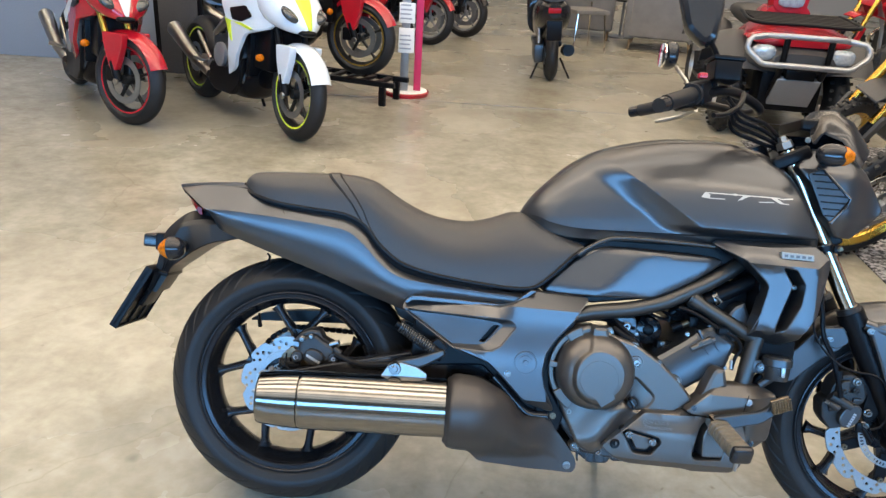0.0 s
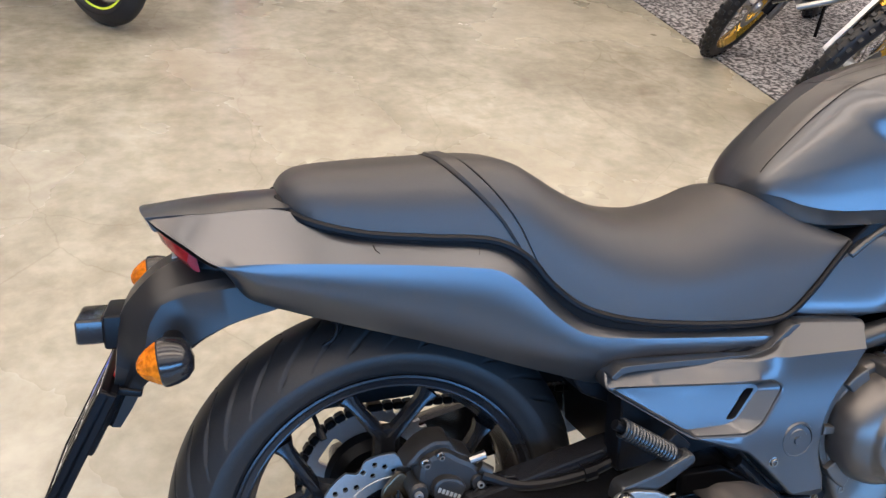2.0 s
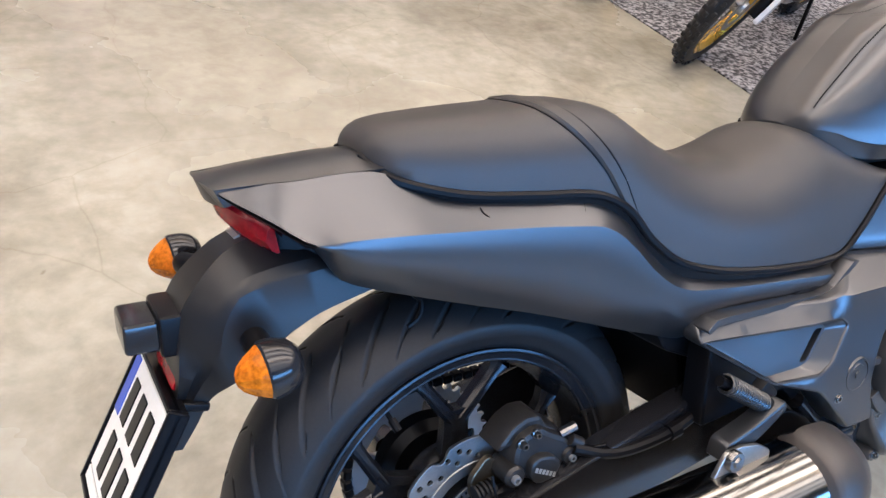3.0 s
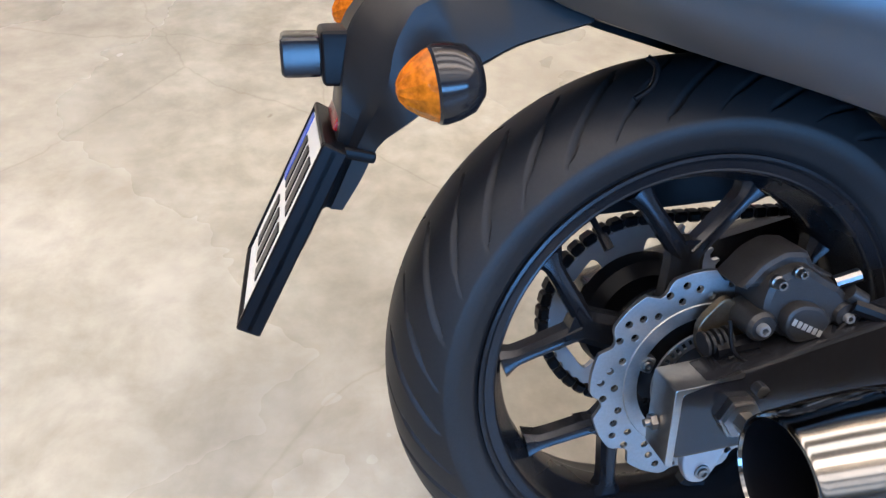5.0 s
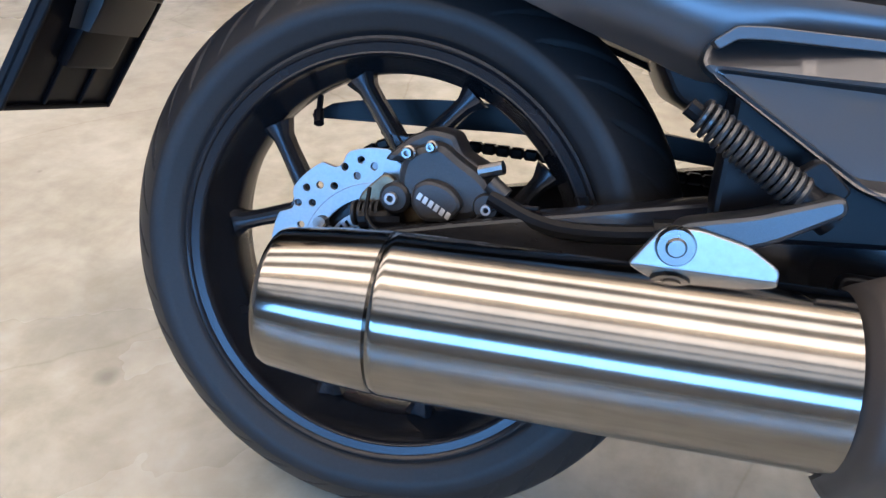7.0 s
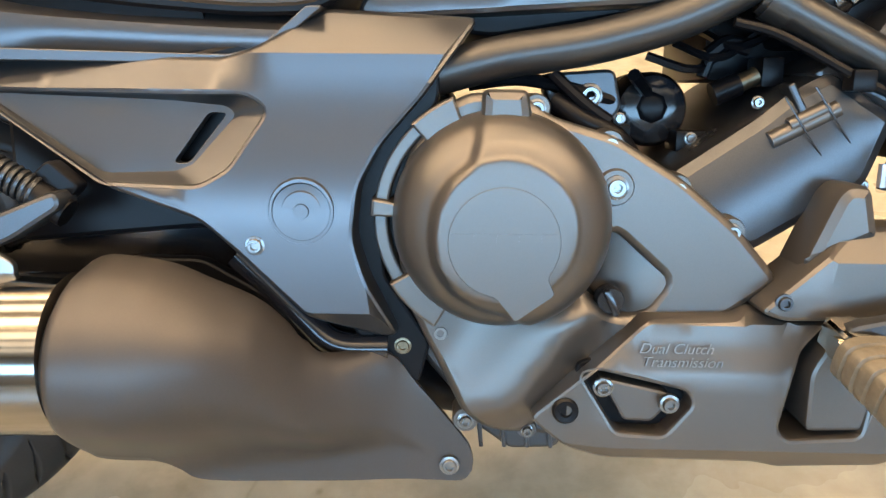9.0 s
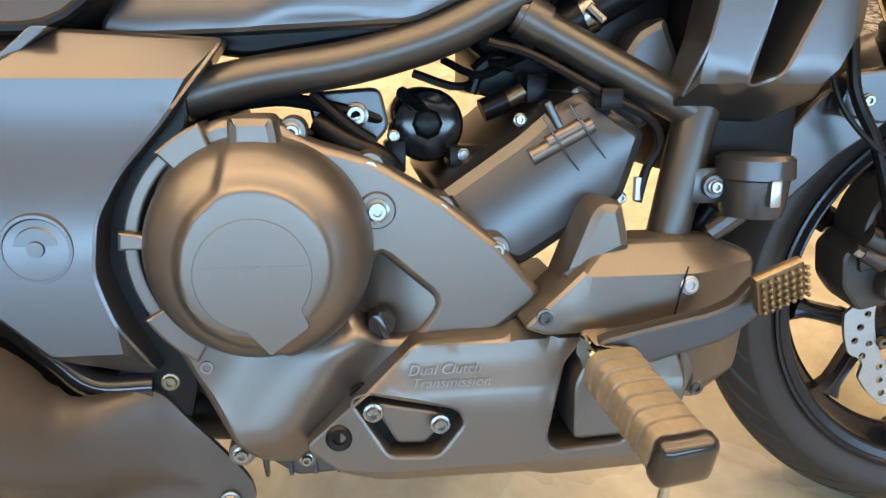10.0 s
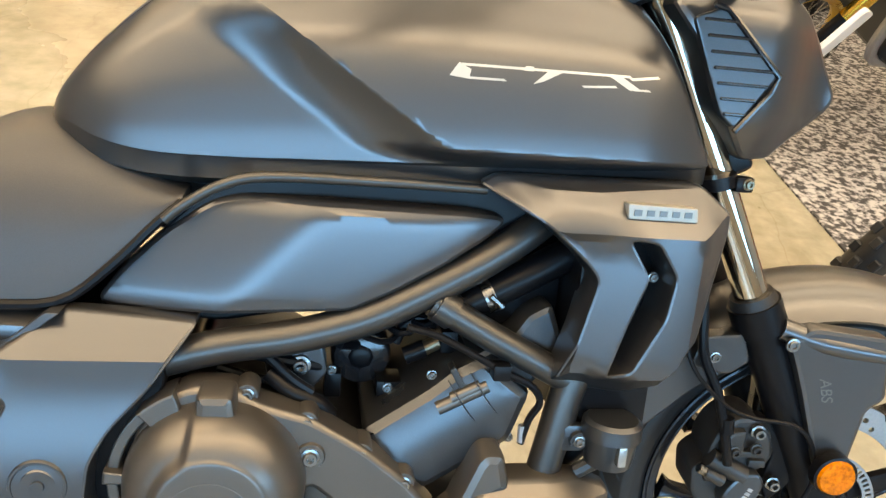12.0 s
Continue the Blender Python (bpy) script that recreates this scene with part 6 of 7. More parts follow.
for x, z, r in ((-0.123, 0.133, 0.0100), (-0.088, 0.059, 0.0100), (-0.094, 0.030, 0.0070)):
    bolt(fc, x, -0.114, z, r, deep=0.010, m=FM)
for x, z, r in ((-0.123, 0.111, 0.0085), (-0.150, 0.106, 0.0085)):
    bolt(fc, x, -0.121, z, r, deep=0.006, m=FM, mat=CALIPER)
P("wheel_sensor", join(tube([(-0.095, -0.112, 0.022), (-0.070, -0.112, -0.012)], 0.008, 10), box(-0.110, -0.088, -0.118, -0.104, 0.008, 0.034, 0.004)), BLACK, "", fc, FM)
bolt(fc, -0.088, -0.116, 0.026, 0.007, m=FM)
P("front_hose", tube([(1.275, -0.10, 0.42), (1.272, -0.115, 0.36), (1.280, -0.125, 0.30), (1.287, -0.130, 0.245), (1.312, -0.135, 0.195), (1.330, -0.138, 0.140), (1.342, -0.136, 0.10)], 0.0062, 10, 40), BLACK, "black front brake hose")
P("sensor_cable", tube([(1.270, -0.105, 0.40), (1.262, -0.118, 0.30), (1.272, -0.13, 0.235), (1.318, -0.14, 0.185), (1.36, -0.145, 0.168), (1.415, -0.15, 0.160), (1.445, -0.150, 0.130), (1.455, -0.15, 0.08), (1.44, -0.145, 0.04), (1.42, -0.14, 0.03)], 0.0028, 8, 50), BLACK)
P("hose_grommet", tube([(1.272, -0.118, 0.345), (1.274, -0.12, 0.325)], 0.010, 10), BLACK)
P("hose_grommet", tube([(1.328, -0.138, 0.165), (1.331, -0.138, 0.145)], 0.009, 10), BLACK)

# headlight cowl, screen, bars
NC = rounded([(1.165, 0.640), (1.208, 0.690), (1.290, 0.690), (1.342, 0.650), (1.374, 0.606), (1.402, 0.560), (1.398, 0.546), (1.356, 0.502), (1.336, 0.483), (1.284, 0.481), (1.248, 0.519), (1.226, 0.540), (1.200, 0.600)], 0.010, 4)


def nc_warp(co):
    if co.y < -0.12:
        co.y += 0.050 * smooth(1.28, 1.39, co.x) + 0.045 * smooth(0.62, 0.70, co.z) + 0.030 * smooth(0.54, 0.48, co.z)
    return co


hl = P("headlight_cowl", slab(NC, -0.168, -0.10, 0.006, (), 0.014, nc_warp), PAINT, "matte grey headlight cowl with black grille", sharp=0.4)
P("far_cowl", slab(NC, 0.090, 0.04, 0.006), PAINT, "", hl)
P("cowl_core", box(1.21, 1.34, -0.11, 0.05, 0.50, 0.67, 0.02, 3), BLACK, "", hl)
P("headlight", blob((1.335, -0.035, 0.575), (0.055, 0.085, 0.090), 28, 2.8), LAMPG, "clear headlight glass", hl)
GR = rounded([(1.186, 0.626), (1.222, 0.640), (1.290, 0.574), (1.250, 0.517), (1.232, 0.530)], 0.006)
P("grille", slab(GR, -0.1715, -0.160, 0.002), CAST, "", hl)
P("grille_edge", tube([(1.205, -0.172, 0.640), (1.222, -0.172, 0.636), (1.291, -0.172, 0.574), (1.284, -0.172, 0.556), (1.250, -0.172, 0.514)], 0.0035, 8), GLOSS, "", hl)
for k in range(7):
    z = 0.530 + 0.0155 * k
    x0 = 1.234 - 0.5 * (z - 0.53) * 0.8
    x1 = (1.258 + (z - 0.53) * 0.70) if z < 0.575 else (1.288 - (z - 0.575) * 1.02)
    P("grille_bar", box(x0, x1, -0.1745, -0.170, z, z + 0.0035, 0.001, 1), GLOSS, "", hl)
scr = []
for t in np.linspace(-1, 1, 13):
    y = -0.035 + 0.105 * t
    d = 0.06 * abs(t) ** 2
    scr.append([(1.215 - d * 0.2, y, 0.755 - 0.9 * d), (1.250 - d * 0.5, y, 0.795 - 1.2 * d), (1.290 - d, y, 0.802 - 1.2 * d), (1.340 - d, y, 0.775 - d), (1.385 - d, y, 0.715 - d), (1.380 - d, y, 0.712 - d), (1.334 - d, y, 0.769 - d), (1.288 - d, y, 0.796 - 1.2 * d), (1.252 - d * 0.5, y, 0.789 - 1.2 * d), (1.222 - d * 0.2, y, 0.752 - 0.9 * d)])
P("meter_visor", loft(scr), GLOSS, "dark glossy meter visor", hl)
P("meter", box(1.19, 1.27, -0.10, 0.03, 0.735, 0.765, 0.012, 3), BLACK, "", hl)
for sg, nm in ((-1, "front_signal"), (1, "front_signal")):
    y = -0.035 + sg * 0.175
    s = P("turn_signal", join(blob((1.218, y, 0.668), (0.036, 0.026, 0.026), 20, 2.4), tube([(1.235, -0.035 + sg * 0.10, 0.66), (1.225, y, 0.667)], 0.012, 10)), GLOSS, "black turn signal with amber lens")
    P("lens", lathe([(0.0, 0.040), (0.012, 0.036), (0.022, 0.020), (0.025, 0.0)], 24, "x"), AMBER, "", s, Matrix.Translation((1.228, y, 0.668)))
bolt(hl, 1.185, -0.155, 0.705, 0.007)
RG, LG = Vector((0.778, -0.368, 0.722)), Vector((0.883, 0.290, 0.806))
bar = P("handlebar", tube([RG + Vector((0.10, 0.095, 0.045)), (0.955, -0.225, 0.788), (1.03, -0.150, 0.790), (1.085, -0.10, 0.775), (1.09, -0.035, 0.775), (1.09, 0.03, 0.785), (1.06, 0.10, 0.805), (1.01, 0.17, 0.825), LG + Vector((0.085, -0.085, 0.018))], 0.0115, 14, 50), BLACK, "black handlebar with rubber grips")
for e, q in ((RG, Vector((0.66, 0.68, 0.32))), (LG, Vector((0.70, -0.69, 0.15)))):
    q.normalize()
    P("grip", join(tube([e + q * 0.012, e + q * 0.13], 0.0175, 18), tube([e + q * 0.124, e + q * 0.134], 0.024, 18)), RUBBER, "", bar)
    P("bar_end", tube([e - q * 0.018, e + q * 0.012], 0.0155, 18), GLOSS, "", bar)
    sw = Matrix.Translation(e + q * 0.158) @ q.to_track_quat("X", "Z").to_matrix().to_4x4()
    P("switch_box", box(-0.024, 0.024, -0.022, 0.022, -0.026, 0.024, 0.008, 3), BLACK, "", bar, sw)
    P("lever_clamp", box(0.028, 0.056, -0.020, 0.030, -0.018, 0.018, 0.006, 3), BLACK, "", bar, sw)
P("kill_switch", box(0.872, 0.892, -0.288, -0.266, 0.800, 0.812, 0.004), REDP, "red engine stop switch", bar)
P("brake_reservoir", join(box(0.905, 0.965, -0.285, -0.225, 0.800, 0.845, 0.006, 3), box(0.900, 0.970, -0.290, -0.220, 0.843, 0.853, 0.004)), BLACK, "", bar)
P("brake_lever", tube([(0.985, -0.255, 0.778), (0.955, -0.315, 0.742), (0.905, -0.375, 0.712), (0.870, -0.408, 0.702)], (0.0065, 0.005), 10, 20), BLACK, "", bar)
P("clutch_side_lever", tube([(1.035, 0.22, 0.815), (1.01, 0.27, 0.800), (0.95, 0.32, 0.785)], (0.008, 0.006), 10, 16), ALU, "", bar)
for k in range(4):
    P("control_cable", tube([(0.955 + 0.01 * k, -0.24 + 0.015 * k, 0.770), (1.01, -0.19 + 0.02 * k, 0.745 - 0.008 * k), (1.08, -0.15 + 0.015 * k, 0.735 - 0.012 * k), (1.14, -0.09, 0.715 - 0.01 * k), (1.19, -0.07, 0.66)], 0.0052, 8, 22), BLACK, "", bar)
mr = P("mirror", slab(rounded([(-0.052, 0.055), (-0.020, 0.084), (0.030, 0.078), (0.046, 0.030), (0.038, -0.050), (0.010, -0.066), (-0.030, -0.030)], 0.014, 4), -0.022, 0.022, 0.014), GLOSS, "black angular mirror housing", m=Matrix.Translation((0.858, -0.300, 0.925)) @ Matrix.Rotation(radians(-14), 4, "Z"))
P("mirror_stem", tube([(0.925, -0.262, 0.835), (0.900, -0.285, 0.862), (0.875, -0.305, 0.885)], 0.006, 10, 10), BLACK, "", mr)
ml = P("mirror", blob((0.975, 0.335, 0.985), (0.022, 0.050, 0.040), 22, 2.8), GLOSS, "black round-cornered mirror")
P("mirror_glass", lathe([(0, -0.023), (0.034, -0.022), (0.036, -0.018)], 26, "x"), MIRROR, "", ml, Matrix.Translation((0.975, 0.335, 0.985)) @ Matrix.Scale(1.25, 4, (0, 1, 0)))
P("mirror_stem", tube([(0.985, 0.215, 0.835), (1.02, 0.27, 0.89), (0.995, 0.32, 0.95)], 0.006, 10, 10), ALU, "", ml)

# brand script on the tank, drawn as plain strokes that follow its skin
tank_tree = BVHTree.FromPolygons([v.co.copy() for v in tank.data.vertices], [tuple(p.vertices) for p in tank.data.polygons])


def decal(name, quads, mat, parent, lift=0.0006, n=8):
    bm = bmesh.new()
    for q in quads:
        a, b, c, d = [np.array(p, float) for p in q]
        rows = []
        for i in range(n + 1):
            u = i / n
            row = []
            for k in range(3):
                v = k / 2
                p = (a * (1 - u) + b * u) * (1 - v) + (d * (1 - u) + c * u) * v
                hit = tank_tree.ray_cast(Vector((p[0], -0.5, p[1])), Vector((0, 1, 0)))[0]
                row.append(bm.verts.new((p[0], (hit.y if hit else -0.19) - lift, p[1])))
            rows.append(row)
        for r, s in zip(rows, rows[1:]):
            for k in range(2):
                bm.faces.new((r[k], s[k], s[k + 1], r[k + 1]))
    return P(name, bm, mat, "", parent)


def stroke(x0, z0, x1, z1, w):
    return [(x0, z0), (x1, z1), (x1 - 0.003, z1 + w), (x0 - 0.003, z0 + w)]


decal("script", [[(0.936, 0.548), (0.955, 0.546), (0.957, 0.555), (0.945, 0.561)], stroke(0.950, 0.558, 1.120, 0.5595, 0.0024), stroke(0.955, 0.546, 0.992, 0.5465, 0.0022), [(1.018, 0.546), (1.028, 0.549), (1.050, 0.5605), (1.034, 0.5605)], [(1.008, 0.558), (1.018, 0.558), (1.018, 0.5625), (1.010, 0.5625)], stroke(1.070, 0.5465, 1.105, 0.549, 0.0020), stroke(1.120, 0.557, 1.152, 0.561, 0.0024), [(1.096, 0.5595), (1.110, 0.5595), (1.130, 0.5485), (1.118, 0.5475)], stroke(1.122, 0.5475, 1.142, 0.5475, 0.0020)], SILVER, tank)


def seam(pts, wide, parent, mat):
    """A thin joint line laid on the tank, given by (x, y) seen from above."""
    bm = bmesh.new()
    rows = []
    P2 = curve(pts, 60)
    for i, p in enumerate(P2):
        d = P2[min(i + 1, 59)] - P2[max(i - 1, 0)]
        s = np.array((-d[1], d[0])) / (np.linalg.norm(d) + 1e-9) * wide / 2
        row = []
        for q in (p - s, p + s):
            hit = tank_tree.ray_cast(Vector((q[0], q[1], 1.0)), Vector((0, 0, -1)))
            row.append(hit[0] + hit[1] * 0.0006 if hit[0] else None)
        if None not in row:
            rows.append([bm.verts.new(v) for v in row])
    for r, s in zip(rows, rows[1:]):
        bm.faces.new((r[0], s[0], s[1], r[1]))
    return P("tank_seam", bm, mat, "", parent)


seam([(0.560, -0.088), (0.60, -0.094), (0.68, -0.098), (0.78, -0.102), (0.90, -0.104), (1.02, -0.100), (1.10, -0.09)], 0.0020, tank, BLACK)
seam([(0.70, 0.06), (0.698, 0.0), (0.695, -0.035), (0.705, -0.055), (0.74, -0.066), (0.80, -0.074), (0.88, -0.080), (0.93, -0.074), (0.945, -0.05), (0.945, 0.02)], 0.0018, tank, BLACK)

# ---------- other vehicles and furniture of the showroom ----------
def floor_pose(x, y, front_x, front_y, lean=0.0, z=0.0):
    """A pose on the floor at (x, y) whose x axis points to (front_x, front_y)."""
    return Matrix.Translation((x, y, z)) @ Matrix.Rotation(math.atan2(front_y - y, front_x - x), 4, "Z") @ Matrix.Rotation(radians(lean), 4, "X")


def small_wheel(parent, c, R, half, rimr, rim_mat, spokes, disc=0.0, knob=0, name="wheel", wire=False, turn=I4, stripe=None):
    """A wheel of a vehicle further off: tyre with rim, spokes, hub and disc."""
    m = turn @ Matrix.Translation(c)
    prof = [(rimr, half * 0.7), (rimr + 0.012, half * 0.92)] + [(R - (R - rimr - 0.02) * abs(t) ** 2.4, half * t) for t in np.linspace(0.97, -0.97, 13)] + [(rimr + 0.012, -half * 0.92), (rimr, -half * 0.7)]
    bm = lathe(prof, 56)
    if knob:
        blocks = [bm]
        for i in range(knob):
            a = 2 * math.pi * i / knob
            for t in (-0.62, 0.0, 0.62):
                b = box(-0.011, 0.011, -half * 0.20, half * 0.20, -0.006, 0.008, 0.002, 1)
                rr = R - (R - rimr - 0.02) * abs(t) ** 2.4
                b.transform(Matrix.Rotation(-(a + 0.5 * abs(t) * 2 * math.pi / knob), 4, "Y") @ Matrix.Translation((0, half * t, rr + 0.003)))
                blocks.append(b)
        bm = join(*blocks)
    w = part(name, bm, RUBBER, parent, "", m)
    h = half * 0.68
    if stripe:
        part("rim_stripe", lathe([(rimr + 0.001, -h - 0.002), (rimr - 0.010, -h - 0.002), (rimr - 0.010, -h), (rimr + 0.001, -h)], 56, closed=True), stripe, w, "", m)
    part("rim", lathe([(rimr + 0.002, -h), (rimr - 0.012, -h + 0.006), (rimr - 0.02, 0), (rimr - 0.012, h - 0.006), (rimr + 0.002, h), (rimr - 0.008, h), (rimr - 0.028, 0.006), (rimr - 0.028, -0.006), (rimr - 0.008, -h)], 56, closed=True), rim_mat, w, "", m)
    part("hub", lathe([(0, -0.05), (0.03, -0.05), (0.036, -0.03), (0.036, 0.03), (0.03, 0.05), (0, 0.05)], 24), GREYM if wire else rim_mat, w, "", m)
    if wire:
        part("spokes", join(*[tube([(0.03 * math.cos(a), 0.03 * (-1) ** i, 0.03 * math.sin(a)), ((rimr - 0.02) * math.cos(a + 0.35 * (-1) ** (i // 2)), 0, (rimr - 0.02) * math.sin(a + 0.35 * (-1) ** (i // 2)))], 0.0018, 5) for i, a in enumerate(np.linspace(0, 2 * math.pi, 32, endpoint=False))]), ZINC, w, "", m)
    else:
        for k in range(spokes):
            a = 2 * math.pi * k / spokes + 0.3
            part("spoke", spoke(a, a + 0.10, 0.03, rimr - 0.02, 0.012, 0.008, 0.012, 0.0), rim_mat, w, "", m)
    if disc:
        for y in (-half * 0.95, half * 0.95):
            part("brake_disc", lathe([(disc, y), (disc * 0.72, y), (disc * 0.72, y + 0.004), (disc, y + 0.004)], 40, closed=True), DISC, w, "", m)
    return w


def hull(rows, n=24, seg=20, power=2.6):
    """A rounded body through stations (x, half-width, z low, z high)."""
    rings = []
    for x, w, z0, z1 in curve(rows, n):
        ring = []
        for a in np.linspace(0, 2 * math.pi, seg, endpoint=False):
            c, s = math.cos(a), math.sin(a)
            ring.append((x, w * math.copysign(abs(c) ** (2 / power), c), (z0 + z1) / 2 + (z1 - z0) / 2 * math.copysign(abs(s) ** (2 / power), s)))
        rings.append(ring)
    return loft(rings)


def sport_bike(label, m, paint, second, accent, rim_mat, stripe=None, steer=0.0, rim_line=None):
    """A faired sport motorcycle: rear axle over the origin, nose towards +x, front end turned by steer degrees."""
    b = thing("sport_motorcycle", label, "motorcycle", m, "sport motorcycles on display")
    S = Matrix.Translation((1.30, 0, 0)) @ Matrix.Rotation(radians(steer), 4, "Z") @ Matrix.Translation((-1.30, 0, 0))
    small_wheel(b, (1.39, 0, 0.302), 0.302, 0.060, 0.222, rim_mat, 5, 0.155, name="front_wheel", turn=S, stripe=rim_line)
    small_wheel(b, (0, 0, 0.312), 0.312, 0.092, 0.222, rim_mat, 5, 0.11, name="rear_wheel", stripe=rim_line)
    for sg in (-1, 1):
        leg = part("fork_leg", tube([(1.39, sg * 0.095, 0.29), (1.34, sg * 0.095, 0.42)], 0.027, 14), BLACK, b, "", S)
        part("stanchion", tube([(1.345, sg * 0.095, 0.41), (1.20, sg * 0.095, 0.78)], 0.022, 14), accent, leg, "", S)
        part("brake_caliper", box(1.27, 1.34, sg * 0.072 - 0.022, sg * 0.072 + 0.022, 0.28, 0.38, 0.012), BLACK, b, "", S)
        part("axle_cap", lathe([(0, -0.004), (0.018, -0.004), (0.020, 0.0), (0.020, 0.01)], 18), ALU, b, "", S @ Matrix.Translation((1.39, sg * 0.124, 0.295)))
        part("mudguard_side", slab(rounded([(1.26, 0.60), (1.45, 0.61), (1.44, 0.52), (1.385, 0.36), (1.33, 0.37), (1.28, 0.50)], 0.02), sg * 0.118, sg * 0.072, 0.008), paint, b, "", S)
        # upper fairing with a cut below it, and a lower panel swept back to the belly
        part("upper_fairing", slab(rounded([(0.66, 0.80), (0.90, 0.86), (1.18, 0.90), (1.34, 0.80), (1.22, 0.68), (1.02, 0.62), (0.94, 0.50), (0.84, 0.36), (0.72, 0.30), (0.80, 0.50), (0.78, 0.64)], 0.03, 5), sg * 0.215, sg * 0.19, 0.006, (), 0.04, lambda co, sg=sg: Vector((co.x, co.y - sg * (0.10 * smooth(1.0, 1.36, co.x) + 0.05 * smooth(0.50, 0.28, co.z) + 0.04 * smooth(0.78, 0.92, co.z)), co.z))), paint, b, "glossy side fairing", sharp=0.5)
        part("lower_panel", slab(rounded([(0.44, 0.36), (0.62, 0.34), (0.86, 0.40), (0.92, 0.46), (0.88, 0.26), (0.76, 0.17), (0.50, 0.16), (0.36, 0.24)], 0.03, 4), sg * 0.165, sg * 0.11, 0.01), BLACK, b)
        part("fairing_recess", slab(rounded([(0.80, 0.76), (1.02, 0.80), (1.10, 0.74), (0.98, 0.69), (0.84, 0.69)], 0.02), sg * 0.2175, sg * 0.205, 0.003), BLACK, b)
        if stripe:
            part("stripe", slab([(0.74, 0.69), (1.10, 0.655), (1.12, 0.665), (0.98, 0.685), (0.82, 0.675), (0.86, 0.55), (0.83, 0.56)][::-1], sg * 0.2185, sg * 0.205, 0.001), stripe, b)
        else:
            part("flash", slab(rounded([(0.66, 0.62), (0.98, 0.82), (1.04, 0.81), (0.72, 0.56)], 0.01), sg * 0.2185, sg * 0.205, 0.001), second, b)
        part("frame_spar", tube([(0.45, sg * 0.13, 0.55), (0.75, sg * 0.15, 0.72), (1.10, sg * 0.06, 0.84)], 0.03, 10, 10), ALU if stripe else BLACK, b)
        part("rear_set", join(tube([(0.36, sg * 0.16, 0.34), (0.36, sg * 0.27, 0.36)], 0.013, 8), tube([(0.18, sg * 0.15, 0.52), (0.40, sg * 0.15, 0.36)], 0.014, 8)), ALU, b)
        part("mirror", join(tube([(1.16, sg * 0.15, 1.00), (1.14, sg * 0.30, 1.08)], 0.008, 8), blob((1.13, sg * 0.36, 1.09), (0.025, 0.07, 0.04), 14, 2.6)), BLACK, b)
        part("clip_on", tube([(1.12, sg * 0.10, 0.92), (1.02, sg * 0.36, 0.89)], 0.016, 10), BLACK, b)
        part("headlight", blob((1.375, sg * 0.088, 0.795), (0.075, 0.070, 0.030), 18, 2.4), GLASSD, b, "dark swept headlight", Matrix.Translation((1.375, sg * 0.088, 0.795)) @ Matrix.Rotation(radians(sg * 24), 4, "X") @ Matrix.Rotation(radians(28), 4, "Y") @ Matrix.Translation((-1.375, -sg * 0.088, -0.795)))
        part("turn_signal", blob((1.22, sg * 0.20, 0.50), (0.024, 0.030, 0.024), 14), AMBER, b)
    part("front_mudguard", arc(0.325, 0.074, radians(22), radians(128), 18, 0.04), paint, b, "", S @ Matrix.Translation((1.39, 0, 0.302)))
    part("nose", hull([(1.47, 0.03, 0.69, 0.73), (1.42, 0.10, 0.68, 0.81), (1.33, 0.17, 0.68, 0.91), (1.20, 0.20, 0.70, 0.97), (1.06, 0.17, 0.76, 0.97)]), paint, b, "glossy nose fairing")
    part("nose_flash", hull([(1.475, 0.012, 0.715, 0.735), (1.43, 0.035, 0.74, 0.818), (1.34, 0.075, 0.80, 0.916), (1.28, 0.09, 0.88, 0.95)], 10), second if stripe is None else stripe, b)
    part("nose_intake", blob((1.44, 0, 0.695), (0.05, 0.06, 0.022), 16, 2.6), BLACK, b)
    part("windscreen", hull([(1.34, 0.09, 0.90, 0.95), (1.25, 0.14, 0.92, 1.03), (1.14, 0.15, 0.94, 1.11), (1.08, 0.12, 0.98, 1.12)], 12), GLASSD, b)
    part("tank", hull([(0.48, 0.07, 0.74, 0.84), (0.60, 0.14, 0.72, 0.93), (0.80, 0.17, 0.74, 0.98), (1.0, 0.15, 0.78, 0.96), (1.08, 0.10, 0.80, 0.91)]), paint, b)
    part("seat", hull([(0.02, 0.10, 0.80, 0.86), (0.20, 0.14, 0.76, 0.84), (0.40, 0.14, 0.74, 0.82), (0.52, 0.09, 0.76, 0.84)], 16), VINYL, b)
    part("tail", hull([(-0.28, 0.03, 0.90, 0.93), (-0.15, 0.09, 0.84, 0.95), (0.05, 0.13, 0.76, 0.93), (0.22, 0.12, 0.72, 0.80)], 16), paint, b)
    part("engine", join(box(0.42, 0.90, -0.15, 0.15, 0.26, 0.58, 0.04, 3), box(0.50, 1.0, -0.10, 0.10, 0.55, 0.78, 0.02)), CAST, b, "grey cast engine")
    part("clutch_case", lathe([(0, -0.185), (0.065, -0.182), (0.082, -0.172), (0.085, -0.14)], 28), GREYM, b, "", Matrix.Translation((0.58, 0, 0.42)))
    part("inner_fairing", box(0.98, 1.20, -0.12, 0.12, 0.40, 0.74, 0.03), BLACK, b)
    part("belly_pan", hull([(0.32, 0.08, 0.20, 0.30), (0.50, 0.13, 0.15, 0.32), (0.85, 0.14, 0.16, 0.36), (1.0, 0.08, 0.26, 0.40)], 16), BLACK, b)
    part("swingarm", box(-0.05, 0.45, -0.12, 0.12, 0.28, 0.34, 0.02), GREYM, b)
    part("exhaust", tube([(0.42, -0.16, 0.26), (0.22, -0.19, 0.34), (-0.14, -0.20, 0.50)], (0.034, 0.058), 18, 14), ALU, b, "brushed metal silencer")
